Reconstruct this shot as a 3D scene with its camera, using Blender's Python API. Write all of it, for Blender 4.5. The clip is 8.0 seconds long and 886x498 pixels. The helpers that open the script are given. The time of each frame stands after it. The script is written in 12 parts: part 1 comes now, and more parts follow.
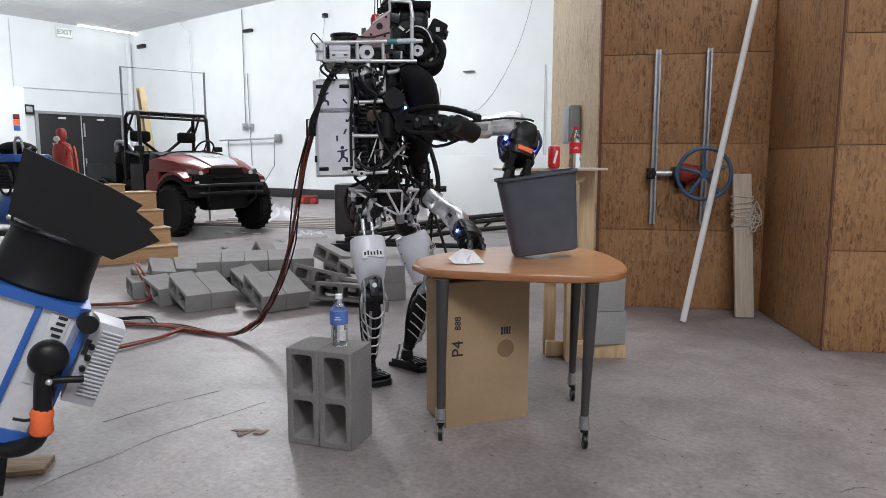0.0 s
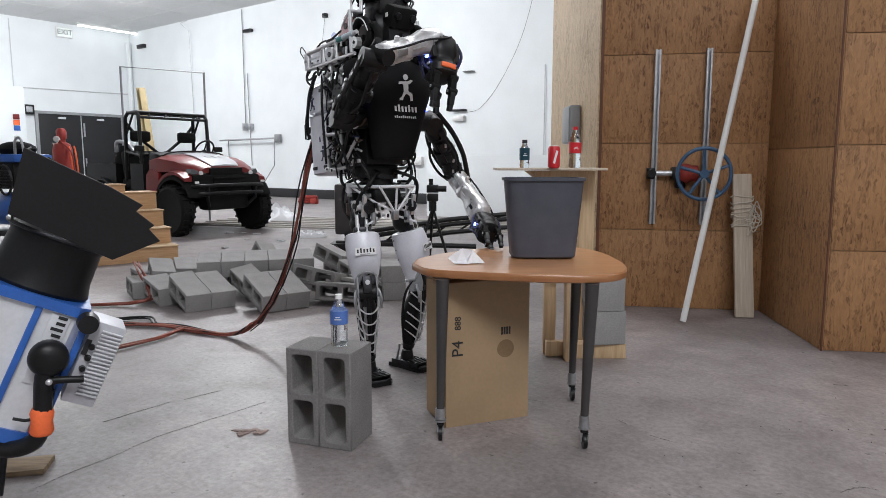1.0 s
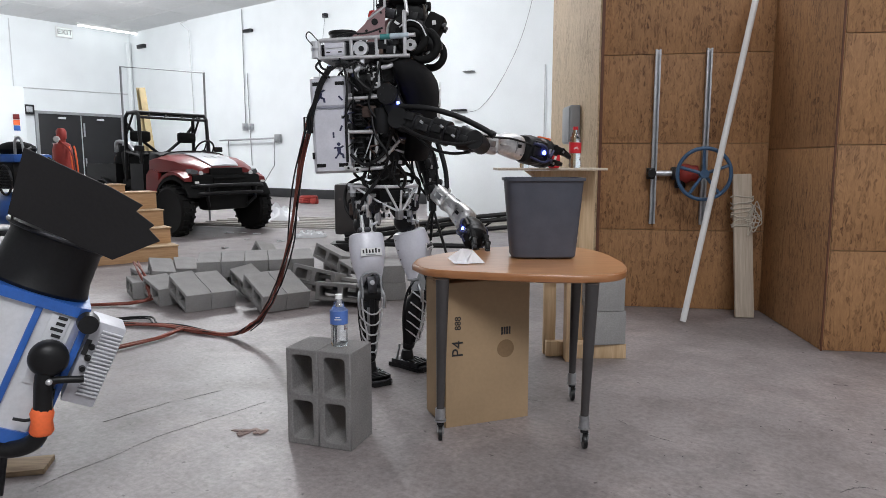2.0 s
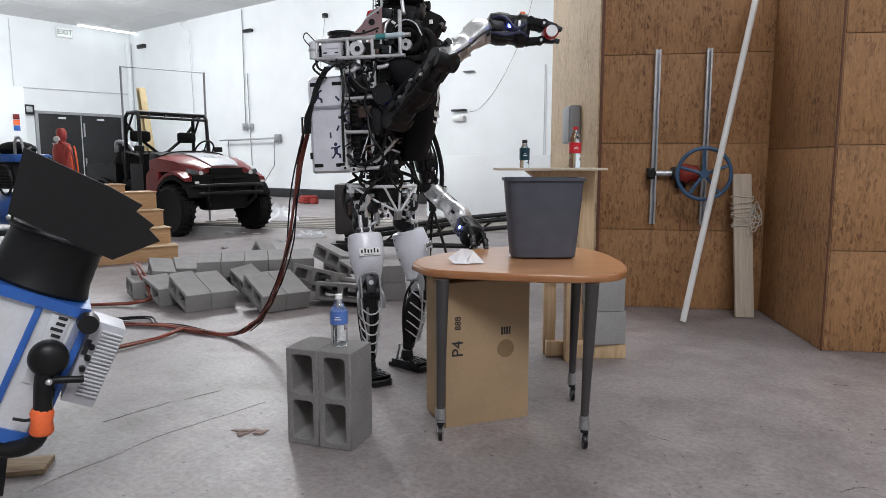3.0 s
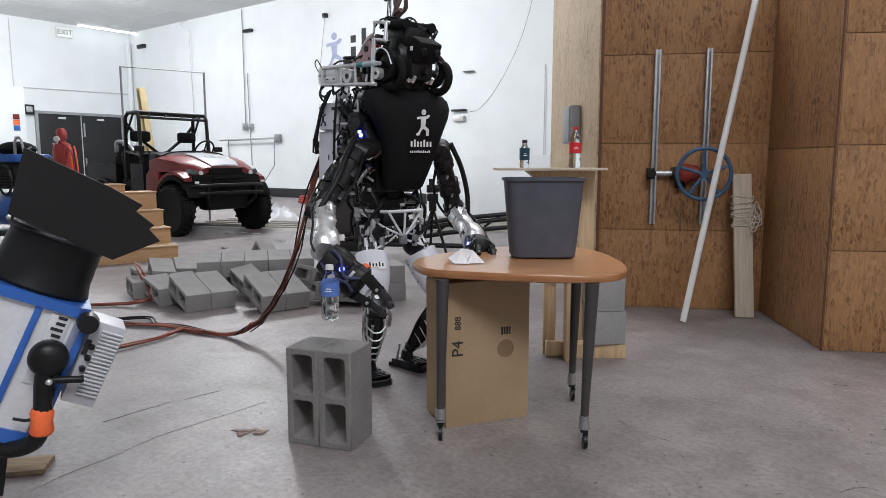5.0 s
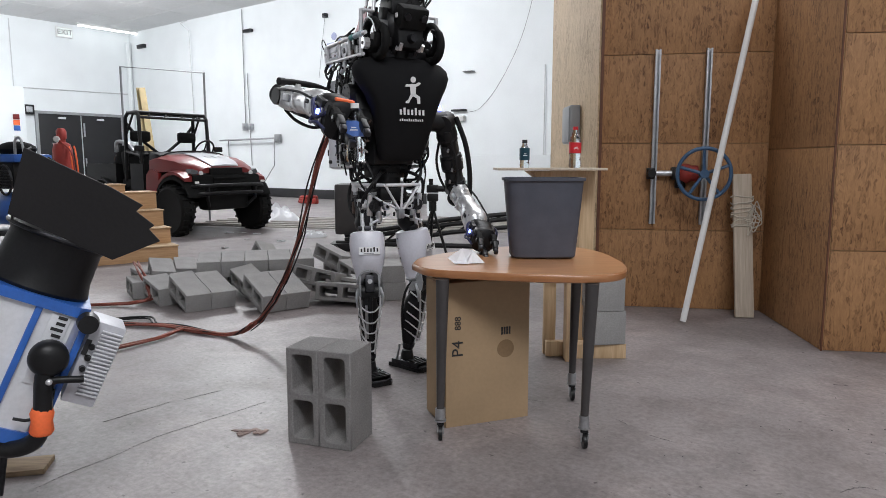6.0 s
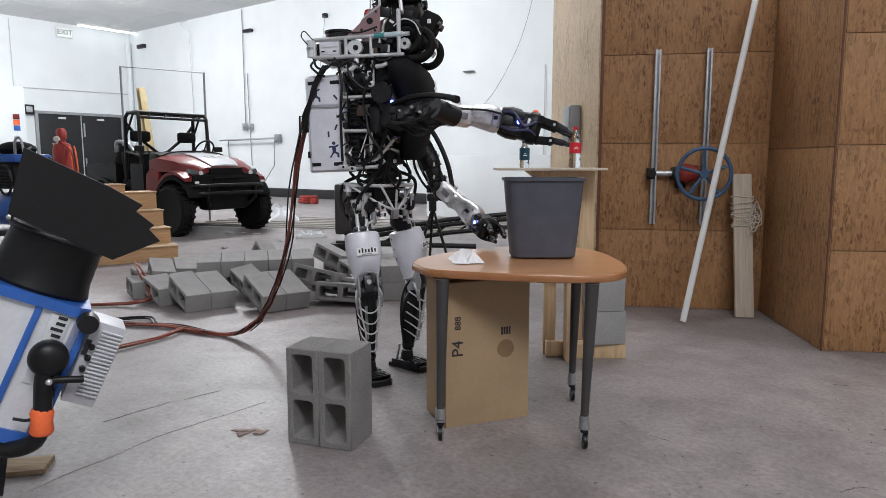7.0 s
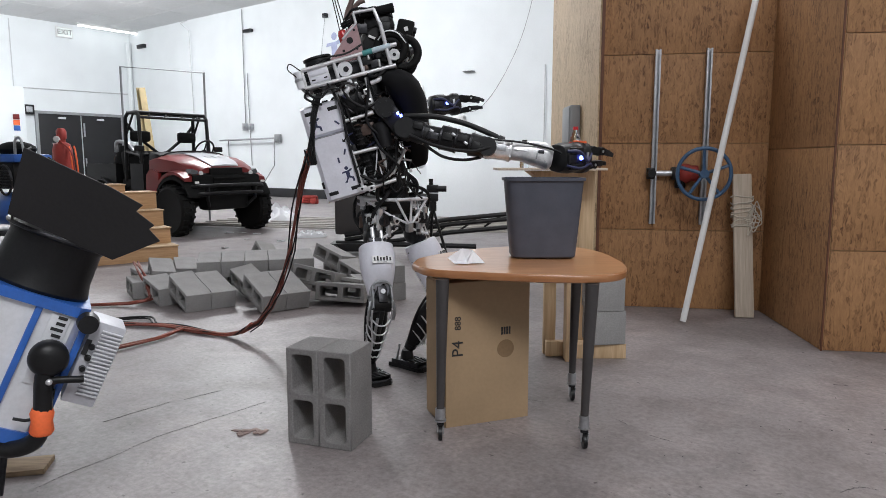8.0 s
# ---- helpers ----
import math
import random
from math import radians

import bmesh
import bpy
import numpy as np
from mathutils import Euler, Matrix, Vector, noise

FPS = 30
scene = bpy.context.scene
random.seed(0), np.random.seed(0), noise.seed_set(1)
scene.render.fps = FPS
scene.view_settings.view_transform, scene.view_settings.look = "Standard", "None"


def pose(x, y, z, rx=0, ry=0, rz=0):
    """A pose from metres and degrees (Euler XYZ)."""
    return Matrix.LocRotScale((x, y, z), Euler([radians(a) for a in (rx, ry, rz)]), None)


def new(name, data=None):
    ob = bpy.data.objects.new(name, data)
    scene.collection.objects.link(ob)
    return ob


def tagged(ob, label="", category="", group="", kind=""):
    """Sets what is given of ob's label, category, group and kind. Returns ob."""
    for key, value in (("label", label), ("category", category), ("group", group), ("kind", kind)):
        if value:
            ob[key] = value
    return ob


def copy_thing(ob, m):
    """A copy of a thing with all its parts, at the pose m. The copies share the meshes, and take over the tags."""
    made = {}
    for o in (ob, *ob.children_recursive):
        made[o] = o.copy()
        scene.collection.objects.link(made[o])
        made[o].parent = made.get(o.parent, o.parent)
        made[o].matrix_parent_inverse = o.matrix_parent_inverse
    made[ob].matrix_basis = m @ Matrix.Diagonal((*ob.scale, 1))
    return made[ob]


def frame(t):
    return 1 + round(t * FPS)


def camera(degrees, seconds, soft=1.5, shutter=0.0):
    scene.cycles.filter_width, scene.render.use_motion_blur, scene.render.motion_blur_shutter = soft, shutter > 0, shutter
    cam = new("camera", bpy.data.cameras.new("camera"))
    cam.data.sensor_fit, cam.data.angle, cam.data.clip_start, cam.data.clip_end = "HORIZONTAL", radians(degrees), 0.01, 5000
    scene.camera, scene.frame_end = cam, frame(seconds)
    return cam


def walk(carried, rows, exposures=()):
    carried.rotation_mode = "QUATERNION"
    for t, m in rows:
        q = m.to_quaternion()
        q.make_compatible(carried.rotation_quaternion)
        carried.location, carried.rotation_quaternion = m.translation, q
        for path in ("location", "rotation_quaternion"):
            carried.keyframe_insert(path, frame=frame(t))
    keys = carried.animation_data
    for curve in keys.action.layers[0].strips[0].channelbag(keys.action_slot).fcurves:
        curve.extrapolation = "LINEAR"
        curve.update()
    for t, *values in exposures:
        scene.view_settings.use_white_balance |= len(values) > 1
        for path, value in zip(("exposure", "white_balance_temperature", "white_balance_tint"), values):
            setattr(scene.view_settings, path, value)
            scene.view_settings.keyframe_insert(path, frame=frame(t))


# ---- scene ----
cam = camera(66.3, 8.0, soft=0.8)
EYE = Matrix.Translation((0, 0, 1.135)) @ pose(0, 0, 0, 90 - 7.36, 0, 0)
walk(cam, [(0, EYE), (8, EYE)])
scene.view_settings.exposure = 0.0

# the hall: its back wall runs along local x, the left wall along local -y
HALL = pose(-12.3, 27.4, 0, 0, 0, -37.7)
HALL_X, HALL_Y, HALL_Z = 37.0, 27.0, 6.1


def make_world():
    w = bpy.data.worlds.new("world")
    scene.world = w
    w.use_nodes = True
    w.node_tree.nodes["Background"].inputs[0].default_value = (0.75, 0.85, 1.0, 1)
    w.node_tree.nodes["Background"].inputs[1].default_value = 0.3


make_world()
# ceiling lamps assumed out of view, set to balance brightness; hall space: x, y, watts
LAMPS = [(6, -6, 680), (6, -14, 440), (15, -6, 760), (15, -14, 60), (24, -8, 235), (29.2, -15.4, 505), (31, -9, 95), (23, -24, 30)]


def ceiling_lamps():
    for x, y, watts in LAMPS:
        # far point lamps reach the walls and ceiling too; near area lamps shine down
        free = x < 20
        d = bpy.data.lights.new("ceiling_lamp", "POINT" if free else "AREA")
        d.energy, d.color = watts * (1.15 if free else 1.0), (0.945, 0.962, 1.0)
        if free:
            d.shadow_soft_size = 0.5
        else:
            d.shape, d.size, d.size_y = "RECTANGLE", 4.8, 2.4
        o = new("ceiling_lamp", d)
        o.matrix_world = HALL @ pose(x, y, HALL_Z - (0.7 if free else 0.16))


ceiling_lamps()


# ---- materials ----
def mat(name, color, rough=0.5, metal=0.0, var=0.14, scale=5.0, bump=0.1, fine=90.0, second=None, clear=0.0, speck=0.0, spec=0.5):
    """A painted, cast or worn surface: two scales of variation, roughness and relief."""
    m = bpy.data.materials.new(name)
    m.use_nodes = True
    nt = m.node_tree
    N, L = nt.nodes, nt.links
    b = N["Principled BSDF"]
    tc = N.new("ShaderNodeTexCoord")
    n1, n2 = N.new("ShaderNodeTexNoise"), N.new("ShaderNodeTexNoise")
    for n, s, dt in ((n1, scale, 6), (n2, fine, 4)):
        n.inputs["Scale"].default_value, n.inputs["Detail"].default_value = s, dt
        L.new(tc.outputs["Object"], n.inputs["Vector"])
    ramp = N.new("ShaderNodeValToRGB")
    ramp.color_ramp.elements[0].position, ramp.color_ramp.elements[1].position = 0.32, 0.68
    lo = [c * (1 - var) for c in color]
    hi = [min(1, c * (1 + var)) for c in (second or color)]
    ramp.color_ramp.elements[0].color, ramp.color_ramp.elements[1].color = (*lo, 1), (*hi, 1)
    L.new(n1.outputs["Fac"], ramp.inputs["Fac"])
    mix = N.new("ShaderNodeMix")
    mix.data_type, mix.blend_type = "RGBA", "MULTIPLY"
    mr = N.new("ShaderNodeMapRange")
    mr.inputs["From Min"].default_value, mr.inputs["From Max"].default_value = 0.3, 0.7
    mr.inputs["To Min"].default_value, mr.inputs["To Max"].default_value = 1 - var - speck, 1 + speck * 0.3
    L.new(n2.outputs["Fac"], mr.inputs["Value"])
    mix.inputs[0].default_value = 1.0
    L.new(ramp.outputs["Color"], mix.inputs[6])
    L.new(mr.outputs["Result"], mix.inputs[7])
    L.new(mix.outputs[2], b.inputs["Base Color"])
    rr = N.new("ShaderNodeMapRange")
    rr.inputs["To Min"].default_value, rr.inputs["To Max"].default_value = max(0.03, rough - 0.1), min(1, rough + 0.1)
    L.new(n1.outputs["Fac"], rr.inputs["Value"])
    L.new(rr.outputs["Result"], b.inputs["Roughness"])
    b.inputs["Metallic"].default_value = metal
    b.inputs["Coat Weight"].default_value = clear
    b.inputs["Specular IOR Level"].default_value = spec
    if bump:
        bp = N.new("ShaderNodeBump")
        bp.inputs["Strength"].default_value, bp.inputs["Distance"].default_value = bump, 0.004
        L.new(n2.outputs["Fac"], bp.inputs["Height"])
        L.new(bp.outputs["Normal"], b.inputs["Normal"])
    return m


def glow(name, color, strength):
    m = bpy.data.materials.new(name)
    m.use_nodes = True
    b = m.node_tree.nodes["Principled BSDF"]
    b.inputs["Base Color"].default_value = (*color, 1)
    b.inputs["Emission Color"].default_value = (*color, 1)
    b.inputs["Emission Strength"].default_value = strength
    return m


def clear_plastic(name, color, rough=0.05):
    m = bpy.data.materials.new(name)
    m.use_nodes = True
    b = m.node_tree.nodes["Principled BSDF"]
    b.inputs["Base Color"].default_value = (*color, 1)
    b.inputs["Transmission Weight"].default_value = 1.0
    b.inputs["Roughness"].default_value = rough
    b.inputs["IOR"].default_value = 1.3
    return m


def osb(name, dark, light, rough=0.65):
    """Oriented strand board: three layers of long flakes laid at different angles."""
    m = bpy.data.materials.new(name)
    m.use_nodes = True
    nt = m.node_tree
    N, L = nt.nodes, nt.links
    b = N["Principled BSDF"]
    tc = N.new("ShaderNodeTexCoord")
    warp = N.new("ShaderNodeTexNoise")
    warp.inputs["Scale"].default_value = 14
    L.new(tc.outputs["Object"], warp.inputs["Vector"])
    add = N.new("ShaderNodeVectorMath")
    add.operation = "MULTIPLY_ADD"
    add.inputs[1].default_value = (0.03, 0.03, 0.03)
    L.new(warp.outputs["Color"], add.inputs[0])
    L.new(tc.outputs["Object"], add.inputs[2])
    # flakes: cells longer than wide, each with its own tone and its own grain direction
    layers = []
    for sx, sz in ((95, 12), (62, 30)):
        sq = N.new("ShaderNodeVectorMath")
        sq.operation = "MULTIPLY"
        sq.inputs[1].default_value = (sx, 12, sz)
        L.new(add.outputs[0], sq.inputs[0])
        v = N.new("ShaderNodeTexVoronoi")
        v.inputs["Scale"].default_value = 1.0
        L.new(sq.outputs[0], v.inputs["Vector"])
        sep = N.new("ShaderNodeSeparateColor")
        L.new(v.outputs["Color"], sep.inputs[0])
        ang = N.new("ShaderNodeMath")
        ang.operation = "MULTIPLY_ADD"
        ang.inputs[1].default_value, ang.inputs[2].default_value = 1.9, -0.95 + (0.0 if sx > sz else 1.57)
        L.new(sep.outputs[1], ang.inputs[0])
        rot = N.new("ShaderNodeVectorRotate")
        rot.rotation_type = "Y_AXIS"
        L.new(tc.outputs["Object"], rot.inputs["Vector"])
        L.new(ang.outputs[0], rot.inputs["Angle"])
        st = N.new("ShaderNodeVectorMath")
        st.operation = "MULTIPLY"
        st.inputs[1].default_value = (190, 24, 13)
        L.new(rot.outputs[0], st.inputs[0])
        g = N.new("ShaderNodeTexNoise")
        g.inputs["Scale"].default_value, g.inputs["Detail"].default_value = 1.0, 3
        L.new(st.outputs[0], g.inputs["Vector"])
        mx = N.new("ShaderNodeMix")
        mx.inputs[0].default_value = 0.70
        L.new(sep.outputs[0], mx.inputs[2])
        L.new(g.outputs["Fac"], mx.inputs[3])
        layers.append((mx, sep))
    pick = N.new("ShaderNodeMath")
    pick.operation = "GREATER_THAN"
    pick.inputs[1].default_value = 0.62
    L.new(layers[1][1].outputs[2], pick.inputs[0])
    both = N.new("ShaderNodeMix")
    L.new(pick.outputs[0], both.inputs[0])
    L.new(layers[0][0].outputs[0], both.inputs[2])
    L.new(layers[1][0].outputs[0], both.inputs[3])
    val = both.outputs[0]
    big = N.new("ShaderNodeTexNoise")
    big.inputs["Scale"].default_value, big.inputs["Detail"].default_value = 2.2, 5
    L.new(tc.outputs["Object"], big.inputs["Vector"])
    ma = N.new("ShaderNodeMath")
    ma.operation = "MULTIPLY_ADD"
    ma.inputs[1].default_value = 1.0
    L.new(val, ma.inputs[0])
    sc = N.new("ShaderNodeMath")
    sc.operation = "MULTIPLY"
    sc.inputs[1].default_value = 0.45
    L.new(big.outputs["Fac"], sc.inputs[0])
    L.new(sc.outputs[0], ma.inputs[2])
    ramp = N.new("ShaderNodeValToRGB")
    e = ramp.color_ramp.elements
    mid = [(a + 2 * c) / 3 for a, c in zip(dark, light)]
    e[0].position, e[0].color = 0.24, (*[c * 0.6 for c in dark], 1)
    e[1].position, e[1].color = 0.93, (*light, 1)
    k = e.new(0.46)
    k.color = (*dark, 1)
    k = e.new(0.66)
    k.color = (*mid, 1)
    L.new(ma.outputs[0], ramp.inputs[0])
    L.new(ramp.outputs[0], b.inputs["Base Color"])
    b.inputs["Roughness"].default_value = rough
    bp = N.new("ShaderNodeBump")
    bp.inputs["Strength"].default_value, bp.inputs["Distance"].default_value = 0.25, 0.002
    L.new(val, bp.inputs["Height"])
    L.new(bp.outputs["Normal"], b.inputs["Normal"])
    return m


def wood(name, dark, light, along=(1, 1, 14), rough=0.5, clear=0.0):
    """Wood with grain stretched across the given scales."""
    m = bpy.data.materials.new(name)
    m.use_nodes = True
    nt = m.node_tree
    N, L = nt.nodes, nt.links
    b = N["Principled BSDF"]
    tc, mp = N.new("ShaderNodeTexCoord"), N.new("ShaderNodeMapping")
    mp.inputs["Scale"].default_value = along
    L.new(tc.outputs["Object"], mp.inputs["Vector"])
    n = N.new("ShaderNodeTexNoise")
    n.inputs["Scale"].default_value, n.inputs["Detail"].default_value, n.inputs["Distortion"].default_value = 3.0, 8, 0.6
    L.new(mp.outputs[0], n.inputs["Vector"])
    ramp = N.new("ShaderNodeValToRGB")
    ramp.color_ramp.elements[0].position, ramp.color_ramp.elements[0].color = 0.3, (*dark, 1)
    ramp.color_ramp.elements[1].position, ramp.color_ramp.elements[1].color = 0.7, (*light, 1)
    L.new(n.outputs["Fac"], ramp.inputs[0])
    L.new(ramp.outputs[0], b.inputs["Base Color"])
    b.inputs["Roughness"].default_value, b.inputs["Coat Weight"].default_value = rough, clear
    bp = N.new("ShaderNodeBump")
    bp.inputs["Strength"].default_value, bp.inputs["Distance"].default_value = 0.12, 0.002
    L.new(n.outputs["Fac"], bp.inputs["Height"])
    L.new(bp.outputs["Normal"], b.inputs["Normal"])
    return m


def floor_concrete():
    """Worn, sealed concrete: broad stains, scuffs, small pits."""
    m = bpy.data.materials.new("floor_concrete")
    m.use_nodes = True
    nt = m.node_tree
    N, L = nt.nodes, nt.links
    b = N["Principled BSDF"]
    tc = N.new("ShaderNodeTexCoord")

    def noise_tex(scale, detail, rough=0.6, dist=0.0):
        n = N.new("ShaderNodeTexNoise")
        n.inputs["Scale"].default_value, n.inputs["Detail"].default_value = scale, detail
        n.inputs["Roughness"].default_value, n.inputs["Distortion"].default_value = rough, dist
        L.new(tc.outputs["Object"], n.inputs["Vector"])
        return n

    def ramp_of(n, p0, c0, p1, c1):
        r = N.new("ShaderNodeValToRGB")
        r.color_ramp.elements[0].position, r.color_ramp.elements[0].color = p0, (*c0, 1)
        r.color_ramp.elements[1].position, r.color_ramp.elements[1].color = p1, (*c1, 1)
        L.new(n.outputs["Fac"], r.inputs[0])
        return r

    def times(a, c):
        x = N.new("ShaderNodeMix")
        x.data_type, x.blend_type = "RGBA", "MULTIPLY"
        x.inputs[0].default_value = 1.0
        L.new(a, x.inputs[6])
        L.new(c, x.inputs[7])
        return x.outputs[2]

    broad = ramp_of(noise_tex(0.55, 6, 0.6, 0.4), 0.35, (0.207, 0.185, 0.184), 0.65, (0.277, 0.248, 0.247))
    stain = ramp_of(noise_tex(3.2, 8, 0.72), 0.35, (0.70, 0.68, 0.68), 0.55, (1, 1, 1))
    fine = ramp_of(noise_tex(42, 4, 0.7), 0.32, (0.74, 0.73, 0.73), 0.66, (1.15, 1.15, 1.15))
    pits = ramp_of(noise_tex(26, 3, 0.5), 0.27, (0.42, 0.4, 0.4), 0.315, (1, 1, 1))
    # scuffs dragged across the floor, and paler worn patches
    st = N.new("ShaderNodeMapping")
    st.inputs["Rotation"].default_value, st.inputs["Scale"].default_value = (0, 0, 0.5), (1.2, 9, 1)
    L.new(tc.outputs["Object"], st.inputs["Vector"])
    drag = noise_tex(2.4, 7, 0.72, 0.8)
    L.new(st.outputs[0], drag.inputs["Vector"])
    scuff = ramp_of(drag, 0.30, (0.84, 0.82, 0.82), 0.42, (1, 1, 1))
    worn = ramp_of(noise_tex(1.1, 7, 0.75, 1.2), 0.50, (1, 1, 1), 0.70, (1.30, 1.27, 1.25))
    base = times(times(times(broad.outputs[0], stain.outputs[0]), fine.outputs[0]), pits.outputs[0])
    L.new(times(times(base, scuff.outputs[0]), worn.outputs[0]), b.inputs["Base Color"])
    mr = N.new("ShaderNodeMapRange")
    mr.inputs["To Min"].default_value, mr.inputs["To Max"].default_value = 0.34, 0.62
    L.new(noise_tex(2.0, 6).outputs["Fac"], mr.inputs["Value"])
    L.new(mr.outputs["Result"], b.inputs["Roughness"])
    bp = N.new("ShaderNodeBump")
    bp.inputs["Strength"].default_value, bp.inputs["Distance"].default_value = 0.25, 0.002
    L.new(pits.outputs[0], bp.inputs["Height"])
    L.new(bp.outputs["Normal"], b.inputs["Normal"])
    return m


M_FLOOR = floor_concrete()
M_WALL = mat("white_wall_paint", (0.81, 0.85, 0.86), 0.6, var=0.03, scale=1.2, bump=0.05, fine=30)
M_CEIL = mat("ceiling_paint", (0.70, 0.71, 0.71), 0.8, var=0.05, scale=0.7, bump=0.1, fine=12)
M_BASE = mat("black_rubber_base", (0.02, 0.02, 0.022), 0.5)
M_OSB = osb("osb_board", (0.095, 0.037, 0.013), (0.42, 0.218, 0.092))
# same board again, with light from the left put into its paler tones
M_OSB_LIT = osb("osb_board_lit", (0.26, 0.17, 0.09), (0.62, 0.46, 0.28))
M_TRIM = mat("red_brown_edge", (0.13, 0.045, 0.02), 0.6)
M_CMU = mat("concrete_block", (0.235, 0.224, 0.220), 0.9, var=0.12, scale=7, bump=0.6, fine=140, speck=0.12)
M_CMU_B = mat("concrete_block_pale", (0.315, 0.307, 0.302), 0.9, var=0.12, scale=6, bump=0.35, fine=130, speck=0.06)
M_BLACK = mat("black_coated_metal", (0.012, 0.012, 0.013), 0.42, 0.0, var=0.3, spec=0.3)
M_RUBBER = mat("black_rubber", (0.009, 0.009, 0.009), 0.75, var=0.25, bump=0.3, spec=0.2)
M_FABRIC = mat("black_fabric_cover", (0.008, 0.008, 0.009), 0.85, var=0.2, bump=0.25, fine=300, spec=0.2)
M_DARK = mat("dark_machined_metal", (0.05, 0.05, 0.055), 0.4, 0.8, var=0.35, scale=14)
M_SILVER = mat("machined_aluminium", (0.72, 0.72, 0.74), 0.38, 0.6, var=0.12, scale=14)
M_ALU = mat("bare_cast_aluminium", (0.84, 0.84, 0.85), 0.34, 0.7, var=0.14, scale=22, bump=0.2)
M_WHITE = mat("white_moulded_plastic", (0.74, 0.74, 0.81), 0.32, var=0.07, scale=9, bump=0.03, clear=0.25)
M_LOGO = mat("white_print", (0.8, 0.8, 0.8), 0.6, var=0.03)
M_INK = mat("black_print", (0.02, 0.02, 0.022), 0.6, var=0.05)
M_BLUE_PRINT = mat("navy_print", (0.03, 0.035, 0.09), 0.5)
M_PINK = mat("pinkish_anodised_plate", (0.42, 0.27, 0.28), 0.4, 0.5)
M_HOSE = mat("black_hose", (0.010, 0.010, 0.011), 0.5, var=0.2, spec=0.3)
M_RED_CABLE = mat("red_cable", (0.26, 0.062, 0.040), 0.55, var=0.3)
M_ORANGE = mat("orange_tape", (1.0, 0.17, 0.05), 0.6, var=0.1)
M_BLUE = mat("blue_enamel", (0.03, 0.13, 0.48), 0.35, var=0.12, clear=0.2)
M_LAMP_SILVER = mat("silver_lacquer", (0.74, 0.75, 0.78), 0.38, 0.15, var=0.08)
M_GREY = mat("grey_paint", (0.30, 0.31, 0.32), 0.5, var=0.1)
M_PLASTIC_GREY = mat("slate_grey_plastic", (0.072, 0.078, 0.102), 0.5, var=0.12, scale=12, bump=0.12, fine=220)
M_TABLE = wood("table_laminate", (0.43, 0.20, 0.085), (0.54, 0.275, 0.13), (3, 14, 14), 0.28, 0.25)
M_TABLE_EDGE = wood("table_edge_moulding", (0.30, 0.12, 0.045), (0.38, 0.17, 0.07), (2, 6, 6), 0.3, 0.2)
M_LEG = mat("grey_powder_coat", (0.055, 0.05, 0.05), 0.42, 0.1, var=0.1)
M_CARD = mat("brown_cardboard", (0.385, 0.265, 0.155), 0.85, var=0.08, scale=4, bump=0.12, fine=60)
M_PINE = wood("pine_lumber", (0.46, 0.31, 0.17), (0.62, 0.45, 0.28), (22, 22, 1.4), 0.65)
M_PLY = wood("plywood_box", (0.42, 0.24, 0.115), (0.56, 0.35, 0.19), (1.6, 18, 18), 0.6)
M_PALE_WOOD = wood("pale_weathered_wood", (0.42, 0.35, 0.27), (0.58, 0.50, 0.41), (26, 26, 1.5), 0.7)
M_PVC = mat("white_pvc", (0.78, 0.78, 0.77), 0.4, var=0.06)
M_ROPE = mat("pale_rope", (0.55, 0.50, 0.42), 0.9, var=0.2, bump=0.5)
M_RED_PAINT = mat("red_body_plastic", (0.19, 0.010, 0.009), 0.38, var=0.12, clear=0.15)
M_RED_DULL = mat("red_cover", (0.27, 0.022, 0.015), 0.6, var=0.15)
M_STEEL = mat("galvanised_steel", (0.5, 0.51, 0.53), 0.4, 0.9, var=0.15, scale=18)
M_WHEEL_BLUE = mat("blue_wheel_paint", (0.045, 0.105, 0.20), 0.45, var=0.2)
M_PAPER = mat("white_paper", (0.84, 0.84, 0.87), 0.7, var=0.05)
M_DOOR = mat("black_door_paint", (0.007, 0.007, 0.009), 0.5, var=0.2)
M_CONCRETE_DUST = mat("debris", (0.30, 0.22, 0.20), 0.9, var=0.3)
M_PETCLEAR = clear_plastic("clear_bottle_plastic", (0.82, 0.87, 0.9))
M_LABEL_BLUE = mat("blue_bottle_label", (0.10, 0.20, 0.55), 0.4, var=0.1)
M_LABEL_RED = mat("red_bottle_label", (0.62, 0.02, 0.03), 0.4, var=0.05)
M_LABEL_TEAL = mat("dark_teal_label", (0.01, 0.06, 0.09), 0.4, var=0.1)
M_LIGHT = glow("fluorescent_tube", (0.95, 0.98, 1.0), 4.0)
M_LED = glow("blue_led", (0.09, 0.13, 1.0), 12.0)
M_SIGN = glow("exit_sign_face", (0.75, 0.8, 0.78), 0.25)
M_TARP = mat("white_plastic_sheet", (0.62, 0.63, 0.65), 0.5, var=0.1)
M_BROWN = mat("brownish_cast_metal", (0.085, 0.055, 0.045), 0.45, 0.3, var=0.35, scale=16)
M_YELLOW = mat("yellow_sticks", (0.46, 0.37, 0.20), 0.7)


# ---- mesh helpers ----
def box(bm, sx, sy, sz, m=Matrix(), bevel=0.0):
    g = bmesh.ops.create_cube(bm, size=1.0, matrix=m @ Matrix.Diagonal((sx, sy, sz, 1)))
    if bevel:
        es = list({e for v in g["verts"] for e in v.link_edges})
        bmesh.ops.bevel(bm, geom=es, offset=bevel, segments=2, profile=0.6, affect="EDGES", clamp_overlap=True)
    return bm


